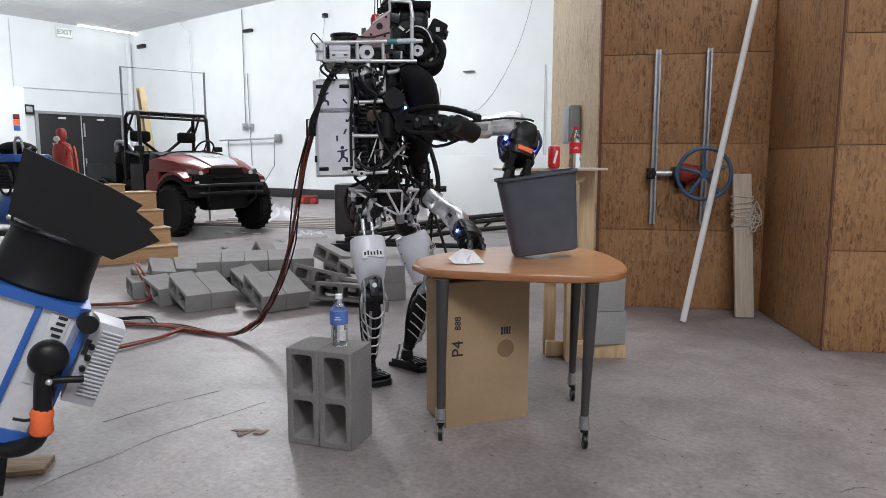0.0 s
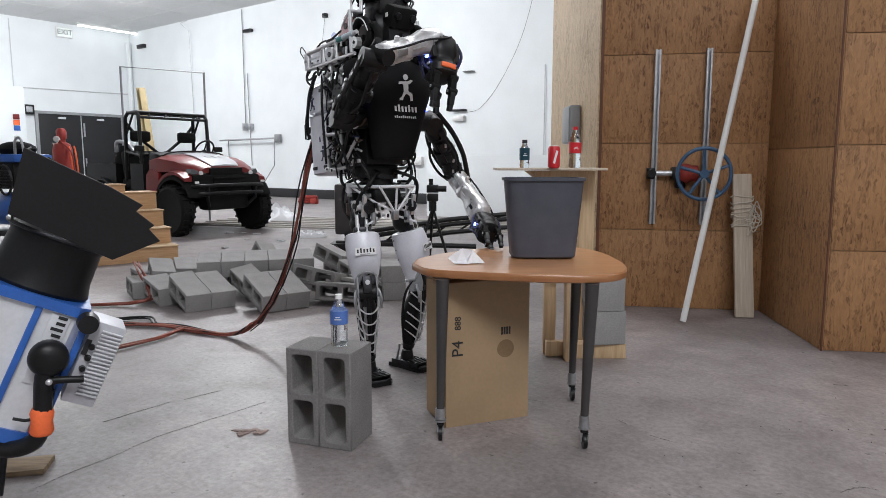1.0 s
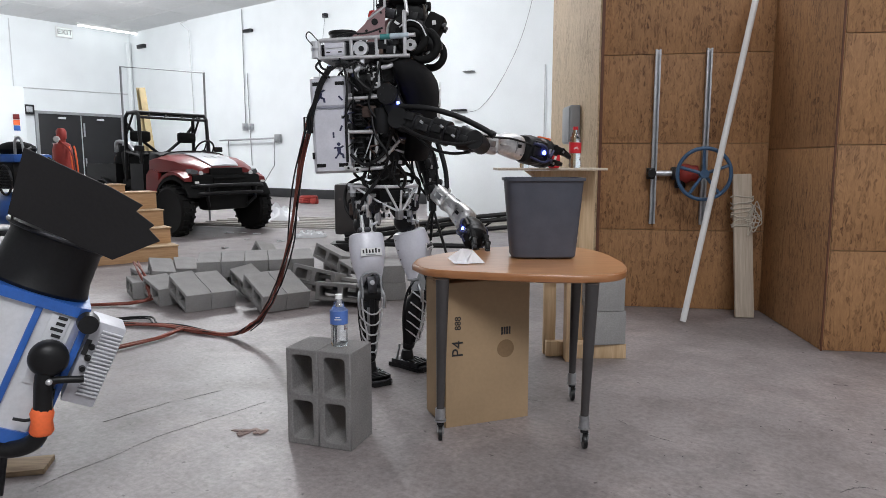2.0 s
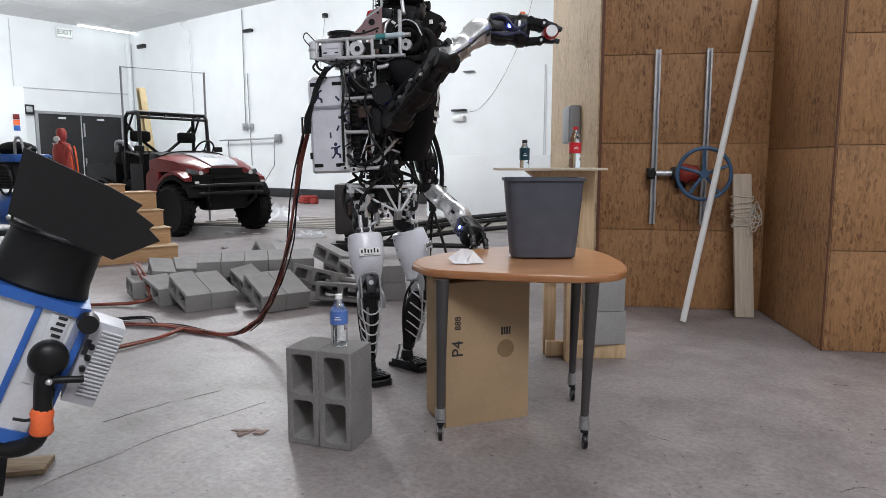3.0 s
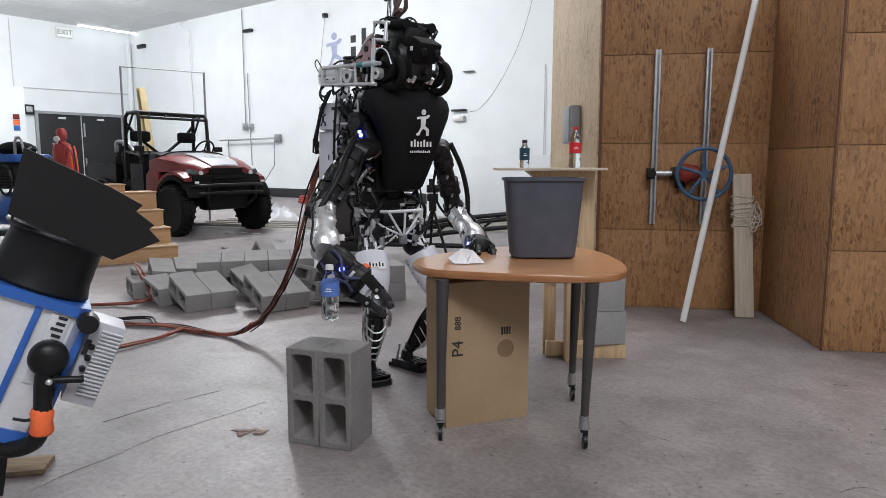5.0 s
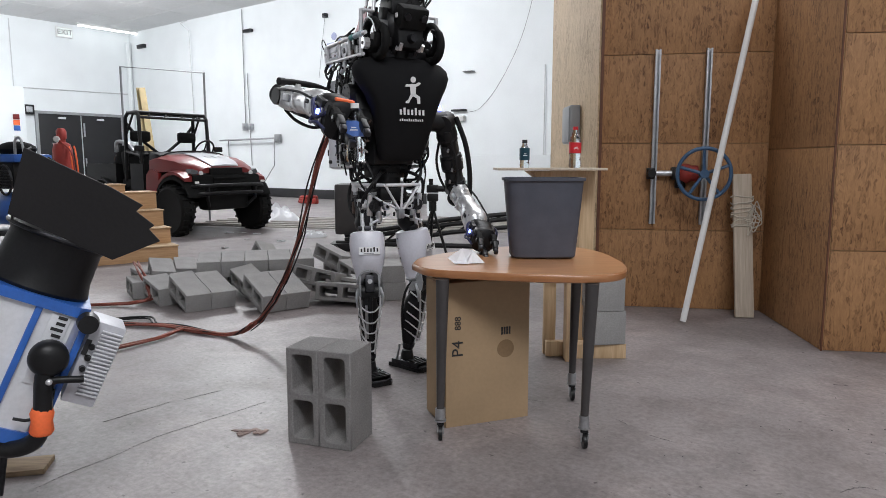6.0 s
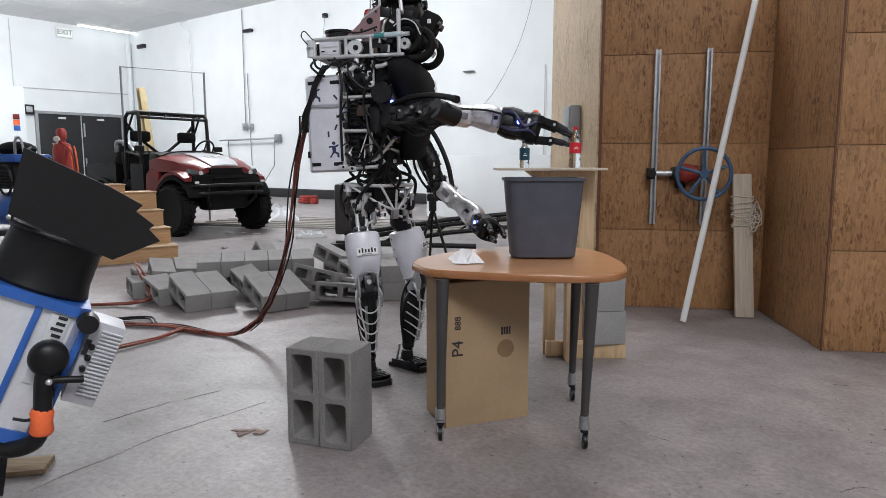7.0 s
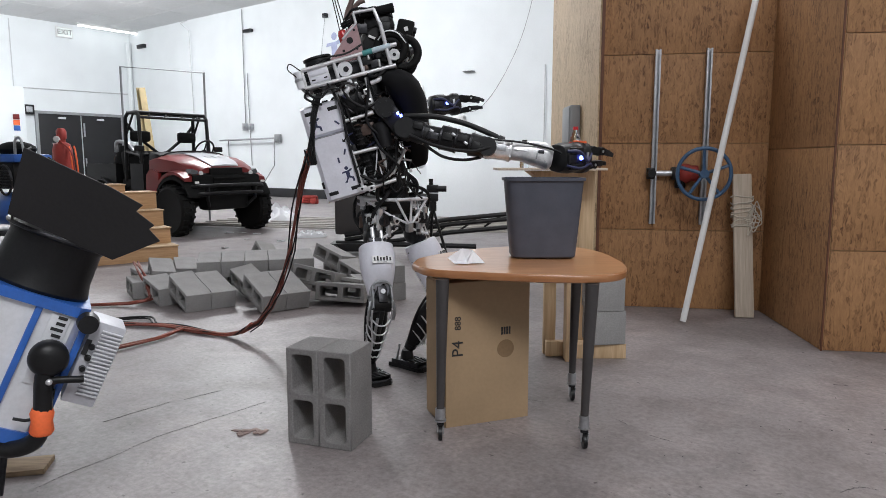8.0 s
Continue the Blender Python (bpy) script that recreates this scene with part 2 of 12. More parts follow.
def cyl(bm, r1, r2, h, m=Matrix(), seg=20):
    """A cone or cylinder along local z, centred."""
    bmesh.ops.create_cone(bm, cap_ends=True, segments=seg, radius1=r1, radius2=r2, depth=h, matrix=m)
    return bm


def ball(bm, rx, ry, rz, m=Matrix(), seg=16):
    bmesh.ops.create_uvsphere(bm, u_segments=seg, v_segments=max(6, seg // 2), radius=1.0, matrix=m @ Matrix.Diagonal((rx, ry, rz, 1)))
    return bm


def loft(bm, rings, closed=False):
    """Skins a row of rings of equal length; caps the ends unless closed."""
    vs = [[bm.verts.new(p) for p in r] for r in rings]
    n = len(vs[0])
    pairs = list(zip(vs, vs[1:])) + ([(vs[-1], vs[0])] if closed else [])
    for a, b in pairs:
        for i in range(n):
            j = (i + 1) % n
            bm.faces.new((a[i], a[j], b[j], b[i]))
    if not closed:
        bm.faces.new(vs[0][::-1])
        bm.faces.new(vs[-1])
    return bm


def oval(cx, cy, z, rx, ry, n=20, power=2.0):
    pts = []
    for i in range(n):
        a = 2 * math.pi * i / n
        c, s = math.cos(a), math.sin(a)
        pts.append(Vector((cx + rx * math.copysign(abs(c) ** (2 / power), c), cy + ry * math.copysign(abs(s) ** (2 / power), s), z)))
    return pts


def lathe(bm, profile, m=Matrix(), seg=24):
    return loft(bm, [[m @ Vector((r * math.cos(2 * math.pi * i / seg), r * math.sin(2 * math.pi * i / seg), z)) for i in range(seg)] for r, z in profile])


def smooth_path(pts, n):
    """A Catmull-Rom line through the points, n steps a span."""
    P = [Vector(p) for p in pts]
    P = [2 * P[0] - P[1]] + P + [2 * P[-1] - P[-2]]
    out = []
    for i in range(1, len(P) - 2):
        a, b, c, d = P[i - 1:i + 3]
        for k in range(n):
            t = k / n
            out.append(0.5 * ((2 * b) + (c - a) * t + (2 * a - 5 * b + 4 * c - d) * t * t + (3 * b - a - 3 * c + d) * t ** 3))
    out.append(P[-2])
    return out


def tube(bm, pts, r, seg=8, n=0):
    """A round bar or hose along a line of points."""
    pts = smooth_path(pts, n) if n else [Vector(p) for p in pts]
    rings, up = [], None
    for i, p in enumerate(pts):
        d = (pts[min(i + 1, len(pts) - 1)] - pts[max(i - 1, 0)]).normalized()
        if up is None:
            up = d.orthogonal().normalized()
        up = (up - d * up.dot(d)).normalized()
        side = d.cross(up)
        rings.append([p + r * (math.cos(a) * up + math.sin(a) * side) for a in (2 * math.pi * k / seg for k in range(seg))])
    return loft(bm, rings)


def plate(bm, outline, thick, m=Matrix(), bevel=0.0):
    """A flat piece: an outline in local x, y, raised along local z."""
    loft(bm, [[m @ Vector((x, y, 0)) for x, y in outline], [m @ Vector((x, y, thick)) for x, y in outline]])
    return bm


def cells(bm, xs, ys, solid, z0, z1, m=Matrix()):
    """A slab of the cells between the cuts xs and ys that solid(i, j) keeps, from z0 to z1."""
    V = {}

    def vert(i, j, k):
        if (i, j, k) not in V:
            V[i, j, k] = bm.verts.new(m @ Vector((xs[i], ys[j], (z0, z1)[k])))
        return V[i, j, k]
    nx, ny = len(xs) - 1, len(ys) - 1
    full = lambda i, j: 0 <= i < nx and 0 <= j < ny and solid(i, j)
    for i in range(nx):
        for j in range(ny):
            if not solid(i, j):
                continue
            bm.faces.new((vert(i, j, 1), vert(i + 1, j, 1), vert(i + 1, j + 1, 1), vert(i, j + 1, 1)))
            bm.faces.new((vert(i, j + 1, 0), vert(i + 1, j + 1, 0), vert(i + 1, j, 0), vert(i, j, 0)))
            for di, dj, a, b in ((-1, 0, (i, j + 1), (i, j)), (1, 0, (i + 1, j), (i + 1, j + 1)), (0, -1, (i, j), (i + 1, j)), (0, 1, (i + 1, j + 1), (i, j + 1))):
                if not full(i + di, j + dj):
                    bm.faces.new((vert(*a, 0), vert(*b, 0), vert(*b, 1), vert(*a, 1)))
    return bm


def mesh_of(name, bm, material, sharp=40):
    bmesh.ops.recalc_face_normals(bm, faces=bm.faces)
    for f in bm.faces:
        f.smooth = True
    for e in bm.edges:
        if len(e.link_faces) == 2 and e.calc_face_angle(0) > radians(sharp):
            e.smooth = False
    me = bpy.data.meshes.new(name)
    bm.to_mesh(me)
    bm.free()
    me.materials.append(material)
    return me


def thing(name, bm, material, m=Matrix(), label="", category="", group="", kind=""):
    ob = new(name, mesh_of(name, bm, material))
    ob.matrix_world = m
    return tagged(ob, label, category, group, kind)


def part(name, bm, material, parent, label="", m=Matrix()):
    ob = new(name, mesh_of(name, bm, material))
    ob.parent = parent
    ob.matrix_basis = m
    return tagged(ob, label)


def root(name, m, label, category, group=""):
    ob = new(name)
    ob.empty_display_size = 0.1
    ob.matrix_world = m
    return tagged(ob, label, category, group)


def B():
    return bmesh.new()


def along(a, b):
    """The pose at a whose local z runs to b."""
    a, b = Vector(a), Vector(b)
    return Matrix.Translation(a) @ (b - a).to_track_quat("Z", "Y").to_matrix().to_4x4()


def letters(text, size, material, parent, m, name="lettering", depth=0.0008):
    """Raised letters from the built-in font, as one mesh."""
    cu = bpy.data.curves.new(name, "FONT")
    cu.body, cu.size, cu.extrude, cu.align_x, cu.align_y = text, size, depth, "CENTER", "CENTER"
    tmp = new("tmp", cu)
    bpy.context.view_layer.update()
    me = bpy.data.meshes.new_from_object(tmp.evaluated_get(bpy.context.evaluated_depsgraph_get()))
    bpy.data.objects.remove(tmp)
    me.materials.clear()
    me.materials.append(material)
    ob = new(name, me)
    ob.parent = parent
    ob.matrix_basis = m
    return ob


# ---- the hall ----
def hall():
    X, Y, Z, w = HALL_X, HALL_Y, HALL_Z, 0.25
    thing("floor", box(B(), X + 1, Y + 1, 0.2, pose(X / 2, -Y / 2, -0.1)), M_FLOOR, HALL, "worn grey sealed concrete floor with scuffs and cracks", "floor", kind="structure")
    bm = B()
    box(bm, X + 1, Y + 1, 0.2, pose(X / 2, -Y / 2, Z + 0.1))
    for i in range(1, 24):  # seams between the ceiling boards
        box(bm, X, 0.02, 0.008, pose(X / 2, -i * 1.22, Z - 0.004))
    for i in range(1, 15):
        box(bm, 0.02, Y, 0.006, pose(i * 2.44, -Y / 2, Z - 0.003))
    thing("ceiling", bm, M_CEIL, HALL, "pale board ceiling with faint seams", "ceiling", kind="structure")
    for name, sx, sy, x, y in (("wall_back", X + 2 * w, w, X / 2, w / 2), ("wall_front", X + 2 * w, w, X / 2, -Y - w / 2), ("wall_left", w, Y, -w / 2, -Y / 2), ("wall_right", w, Y, X + w / 2, -Y / 2)):
        thing(name, box(B(), sx, sy, Z, pose(x, y, Z / 2)), M_WALL, HALL, "tall plain white painted wall of the hall", "wall", kind="structure")
    thing("baseboard", box(B(), X - 0.1, 0.02, 0.28, pose(X / 2, -0.01, 0.14), 0.004), M_BASE, HALL, "black rubber base along the white wall", "baseboard", kind="structure")
    # the lower, boxed-in part of the left wall beyond the conduit
    bm = box(B(), 0.7, 8, 3.66, pose(0.35, -8.2, 1.83), 0.01)
    thing("wall_bump", bm, M_WALL, HALL, "white boxed-out lower wall section", "wall", kind="structure")


hall()


def double_door():
    d = root("door_1", HALL @ pose(0.0, -2.05, 0), "black double door in a grey frame, shut", "door")
    tagged(d, kind="structure")
    w, h = 3.1, 2.86
    bm = B()
    for y in (-w / 2, w / 2):
        box(bm, 0.1, 0.1, h, pose(0.05, y, h / 2), 0.006)
    box(bm, 0.1, w + 0.1, 0.1, pose(0.05, 0, h + 0.02), 0.006)
    part("door_frame", bm, M_GREY, d, "grey steel frame")
    for y in (-w / 4, w / 4):
        leaf = part("door_leaf", box(B(), 0.05, w / 2 - 0.06, h - 0.04, pose(0.035, y, h / 2), 0.005), M_DOOR, d)
        part("door_closer", box(B(), 0.06, 0.26, 0.07, pose(0.09, y * 0.9, h - 0.16), 0.01), M_LAMP_SILVER, leaf, "pale door closer")
    bm = B()
    box(bm, 0.03, 0.06, 0.5, pose(0.08, 0.08, 2.3), 0.006)
    box(bm, 0.03, 0.05, 0.3, pose(0.08, 0.08, 1.1), 0.006)
    part("door_bolt", bm, M_STEEL, d, "steel bolt plates")


double_door()


def exit_sign():
    s = root("exit_sign", HALL @ pose(0.06, -2.46, 5.77), "white exit sign with dark letters under the ceiling", "exit sign")
    part("sign_box", box(B(), 0.12, 0.56, 0.36, Matrix(), 0.015), M_PVC, s)
    part("sign_face", box(B(), 0.01, 0.5, 0.30, pose(0.064, 0, 0)), M_SIGN, s)
    letters("EXIT", 0.26, M_INK, s, pose(0.072, 0, 0, 90, 0, 90))


exit_sign()


def tube_light(x, y, length, rz):
    t = root("ceiling_light", HALL @ pose(x, y, HALL_Z, 0, 0, rz), "long white fluorescent ceiling light, switched on", "ceiling light", "fluorescent lights")
    bm = B()
    box(bm, length, 0.20, 0.06, pose(0, 0, -0.03), 0.01)
    part("housing", bm, M_PVC, t)
    for y2 in (-0.05, 0.05):
        tb = B()
        cyl(tb, 0.02, 0.02, length - 0.1, pose(0, y2, -0.085, 0, 90, 0), 10)
        part("tube", tb, M_LIGHT, t, "glowing tube")


# housings for the assumed lamps out of view, then the one in view
for lx, ly, watts in LAMPS:
    tube_light(lx, ly, 2.4, 0)
tube_light(0.55, -1.0, 2.4, 90)


M_PALE_PIPE = mat("pale_painted_pipe", (0.58, 0.59, 0.60), 0.5, var=0.06)


def wall_fittings():
    def pipe(name, pts, r, label, m=M_PALE_PIPE):
        thing(name, tube(B(), pts, r, 8), m, HALL, label, "conduit")
    pipe("conduit", [(0.04, -4.2, 3.7), (0.04, -0.2, 3.75)], 0.018, "thin grey conduit across a white wall")
    pipe("conduit", [(0.04, -4.25, 6.0), (0.04, -4.25, 3.7)], 0.018, "thin grey conduit down a white wall")
    pipe("conduit", [(7.28, -0.04, 6.05), (7.28, -0.04, 2.4)], 0.016, "grey conduit down to a wall box", M_GREY)
    pipe("conduit", [(7.45, -0.04, 4.0), (7.55, -0.04, 1.0)], 0.015, "thin cable down a white wall", M_GREY)
    pipe("conduit", [(4.1, -0.04, 6.08), (4.1, -0.3, 5.95), (4.3, -0.1, 5.7), (4.3, -0.04, 2.5)], 0.014, "thin pale cable down a white wall")
    pipe("conduit", [(6.1, -0.25, 1.84), (9.0, -0.25, 1.86)], 0.03, "horizontal steel pipe on wall brackets", M_STEEL)
    pipe("conduit", [(6.3, -0.05, 1.84), (6.3, -0.05, 0.9), (6.7, -0.1, 0.4)], 0.018, "loose hose hanging from a wall pipe", M_GREY)
    pipe("conduit", [(9.0, -0.25, 1.84), (8.9, -0.2, 1.0), (8.4, -0.2, 0.5), (7.8, -0.3, 0.35)], 0.015, "loose hose hanging from a wall pipe", M_GREY)
    pipe("conduit", smooth_path([(18.3, -0.05, 5.2), (17.9, -0.05, 4.0), (17.3, -0.05, 3.0), (16.75, -0.05, 2.45), (16.35, -0.05, 2.36)], 6), 0.0045, "slack thin cable down a white wall", M_DARK)
    pipe("conduit", [(11.2, -0.03, 5.3), (10.9, -0.03, 3.6)], 0.006, "thin slack cable on a white wall", M_GREY)
    pipe("conduit", [(18.55, -0.04, 3.35), (18.55, -0.04, 0.6)], 0.012, "thin cable on a white wall")
    pipe("column_pipe", [(0.12, -0.12, 0.2), (0.12, -0.12, 5.7)], 0.10, "white pipe in the corner of the hall", M_WALL)
    for x, z, sx, sz, m, lab in ((7.28, 2.27, 0.16, 0.24, M_STEEL, "steel switch box on a white wall"), (7.6, 2.27, 0.14, 0.2, M_STEEL, "steel switch box on a white wall"),
                                 (16.1, 2.42, 0.42, 0.05, M_DARK, "dark bracket on a white wall"), (16.1, 2.22, 0.34, 0.13, M_PVC, "pale wall socket box"),
                                 (14.7, 1.15, 0.4, 0.22, M_PVC, "pale double socket box"), (8.95, 1.86, 0.22, 0.26, M_GREY, "grey valve on a wall pipe"),
                                 (7.6, 5.33, 0.40, 0.10, M_DARK, "dark camera bracket high on the wall"), (1.0, 5.5, 0.5, 0.14, M_DARK, "dark camera high in the corner"),
                                 (11.25, 5.35, 0.14, 0.12, M_DARK, "small dark camera on the white wall"), (16.4, 3.36, 0.3, 0.03, M_GREY, "thin grey wall bracket")):
        b = root("wall_box", HALL @ pose(x, -0.06, z), lab, "wall box")
        part("body", box(B(), sx, 0.12, sz, Matrix(), 0.012), m, b)
        part("cover", box(B(), sx * 0.7, 0.02, sz * 0.6, pose(0, -0.068, 0), 0.004), m, b)
    b = root("wall_lamp", HALL @ pose(0.08, -3.85, 2.95), "dark emergency lamp beside the black door", "lamp")
    part("body", box(B(), 0.16, 0.34, 0.34, Matrix(), 0.03), M_DARK, b)
    part("lens", box(B(), 0.02, 0.2, 0.2, pose(0.085, 0, 0), 0.02), M_STEEL, b)
    b = root("wall_sign", HALL @ pose(0.72, -4.5, 2.45), "small striped safety sign, red orange and blue", "sign")
    for z, m in ((0.19, M_RED_PAINT), (0.0, M_ORANGE), (-0.19, M_BLUE)):
        part("panel", box(B(), 0.02, 0.20, 0.17, pose(0, 0, z), 0.004), m, b)
    b = root("wall_pipe", HALL @ pose(0.74, -4.55, 0), "pale stand pipe on the boxed-out wall", "pipe")
    part("riser", tube(B(), [(0, 0, 0), (0, 0, 2.0)], 0.06, 10), M_PVC, b)
    part("valve", cyl(B(), 0.1, 0.1, 0.12, pose(0.05, 0, 1.6, 0, 90, 0)), M_GREY, b)


wall_fittings()


def wall_mark():
    k = root("wall_banner", HALL @ pose(11.55, -0.012, 3.86), "pale blue figure shape and black bars painted on the white wall", "wall mark")
    part("figure_shape", figure_mark(B(), 1.0, Matrix()), mat("pale_blue_paint", (0.42, 0.46, 0.66), 0.6), k, "pale blue painted shape")
    for x, z, w, h in ((0.78, 0.72, 0.2, 0.2), (0.78, 0.26, 0.2, 0.5), (1.2, 0.5, 0.17, 0.95)):
        part("bar", box(B(), w, 0.004, h, pose(x, 0, z)), M_INK, k, "black painted bar")


# ---- the board partition ----
def osb_wall(name, a, b, height, seams, material, label, deep=0.085):
    a, b = Vector((*a, 0)), Vector((*b, 0))
    n = (b - a).length
    m = pose(a.x, a.y, 0, 0, 0, math.degrees(math.atan2(b.y - a.y, b.x - a.x)))
    w = thing(name, box(B(), n, deep, height, pose(n / 2, 0.015 + deep / 2, height / 2)), M_PINE, m, label, "wall", kind="structure")
    cuts = [0.0] + list(seams) + [height]
    for lo, hi in zip(cuts, cuts[1:]):
        part("panel", box(B(), n, 0.015, hi - lo - 0.005, pose(n / 2, 0.0075, (lo + hi) / 2), 0.0015), material, w)
    return w


osb_wall("wall_osb_1", (1.215, 5.295), (2.56, 5.065), 2.44, (0.61, 1.27, 1.93), M_OSB, "partition wall of orange-brown strand board sheets")
osb_wall("wall_osb_2", (2.415, 5.088), (2.285, 4.0), 2.44, (1.22,), M_OSB, "partition wall of orange-brown strand board sheets")
osb_wall("wall_osb_3", (2.30, 3.99), (5.6, 3.50), 2.44, (0.61, 1.23, 1.86), M_OSB, "partition wall of strand board sheets")
# side wall: its brightness is painted in by the paler board
osb_wall("wall_osb_4", (1.14, 7.25), (1.172, 5.23), 3.7, (), M_OSB_LIT, "partition wall of strand board seen edgewise, side light put into its pale colour", 0.018)
thing("trim", box(B(), 0.009, 0.009, 2.44, pose(2.283, 3.988, 1.22)), M_TRIM, Matrix(), "red-brown edge strip of a strand board wall", "trim", kind="structure")
thing("trim", box(B(), 0.02, 0.016, 2.44, pose(1.196, 5.22, 1.22)), M_TRIM, Matrix(), "red-brown edge strip of a strand board wall", "trim", kind="structure")


M_CRACK = mat("crack_dirt", (0.19, 0.18, 0.178), 0.9, var=0.4, scale=40)
CRACKS = (([(-1.496, 2.851), (-1.46, 2.893), (-1.402, 2.972), (-1.36, 3.02), (-1.3, 3.104)], 0.0036), ([(-1.245, 3.135), (-1.19, 3.19), (-1.111, 3.264)], 0.003), ([(-1.429, 2.241), (-1.363, 2.376), (-1.28, 2.506), (-1.191, 2.685), (-1.07, 2.838), (-0.942, 2.986), (-0.844, 3.104)], 0.0012),
          ([(0.864, 2.708), (0.935, 2.64)], 0.0025), ([(1.369, 2.216), (1.46, 2.253), (1.516, 2.233)], 0.003), ([(2.002, 3.359), (2.064, 3.341)], 0.0025), ([(0.397, 3.143), (0.478, 3.104)], 0.0025), ([(0.768, 2.89), (0.801, 2.825)], 0.0025))


def floor_marks():
    for pts, r in CRACKS:
        bm = B()
        P = [q + Vector((random.uniform(-1, 1) * 0.0035, random.uniform(-1, 1) * 0.0035, 0)) for q in smooth_path([(x, y, 0.0012) for x, y in pts], 9)]
        for p, q in zip(P, P[1:]):
            d = q - p
            box(bm, d.length * random.uniform(0.35, 1.0), r * random.uniform(0.3, 1.35), 0.0015, pose(*((p + q) / 2), 0, 0, math.degrees(math.atan2(d.y, d.x))))
        thing("floor_crack", bm, M_CRACK, Matrix(), "dark crack in the concrete floor", "crack", kind="structure")
    bm = B()
    for i in range(7):
        a = random.uniform(-0.06, 0.06)
        plate(bm, [(-0.03, -0.008), (0.03, -0.011), (0.034, 0.008), (-0.026, 0.01)], 0.004, pose(-0.81 + a, 2.744 + random.uniform(-0.03, 0.03), 0.001, random.uniform(-4, 4), 4, random.uniform(0, 180)))
    thing("floor_debris", bm, M_CONCRETE_DUST, Matrix(), "torn brown paint flakes on the concrete floor", "debris", kind="stuff")
    bm = B()
    for i in range(40):
        x, y = random.uniform(0.4, 2.6), random.uniform(1.75, 3.2)
        s = random.uniform(0.0012, 0.0035)
        box(bm, s * random.uniform(1, 4), s, 0.002, pose(x, y, 0.001, 0, 0, random.uniform(0, 180)))
    thing("floor_grit", bm, M_INK, Matrix(), "dark grit scattered over the concrete floor", "grit", kind="stuff")
    bm = B()
    for i in range(14):
        x, y = random.uniform(-3.6, 1.2), random.uniform(8.2, 11)
        s = random.uniform(0.03, 0.10)
        plate(bm, [(-s, -s * 0.5), (s, -s * 0.6), (s * 0.8, s * 0.6), (-s * 0.7, s * 0.5)], 0.01, pose(x, y, 0.001, 0, random.uniform(0, 10), random.uniform(0, 180)))
    thing("floor_scraps", bm, M_TARP, Matrix(), "pale scraps lying on the floor", "debris", kind="stuff")


floor_marks()


# ---- concrete blocks ----
def block_mesh(L, W, H, t=0.03, web=0.03):
    """A hollow block: two cores with rounded corners run along local z; lies L along x, W along y."""
    bm = B()
    S, rad = 4, 0.016
    for side in (-1, 1):
        ox = (0.0, L / 2) if side > 0 else (-L / 2, 0.0)
        ix = (ox[0] + (web / 2 if side > 0 else t), ox[1] - (t if side > 0 else web / 2))
        outer = [(ox[0], -W / 2), (ox[1], -W / 2), (ox[1], W / 2), (ox[0], W / 2)]
        iy = (-W / 2 + t, W / 2 - t)
        mids = [(ix[0] + rad, iy[0] + rad), (ix[1] - rad, iy[0] + rad), (ix[1] - rad, iy[1] - rad), (ix[0] + rad, iy[1] - rad)]
        arcs = [[(x + rad * math.cos(math.pi * (1 + q / 2 + k / (2 * S))), y + rad * math.sin(math.pi * (1 + q / 2 + k / (2 * S)))) for k in range(S + 1)] for q, (x, y) in enumerate(mids)]
        rims = []
        for z in (-H / 2, H / 2):
            O = [bm.verts.new((x, y, z)) for x, y in outer]
            # the cores taper a little, as cast blocks do
            k = 0.93 if z < 0 else 1.0
            cx = (ix[0] + ix[1]) / 2
            A = [[bm.verts.new((cx + (x - cx) * k, y * k, z)) for x, y in arc] for arc in arcs]
            for q in range(4):
                n = (q + 1) % 4
                for i in range(S):
                    bm.faces.new((O[q], A[q][i], A[q][i + 1]))
                bm.faces.new((O[q], A[q][-1], A[n][0], O[n]))
            rims.append((O, [v for arc in A for v in arc]))
        (O0, A0), (O1, A1) = rims
        for i in range(len(A0)):
            n = (i + 1) % len(A0)
            bm.faces.new((A0[i], A1[i], A1[n], A0[n]))
        for q in range(4):
            n = (q + 1) % 4
            if abs(outer[q][0]) + abs(outer[n][0]) > 1e-6:
                bm.faces.new((O0[q], O0[n], O1[n], O1[q]))
    bmesh.ops.remove_doubles(bm, verts=bm.verts, dist=1e-5)
    bmesh.ops.recalc_face_normals(bm, faces=bm.faces)
    es = [e for e in bm.edges if len(e.link_faces) == 2 and e.calc_face_angle(0) > 1]
    bmesh.ops.bevel(bm, geom=es, offset=0.0035, segments=1, affect="EDGES")
    return bm


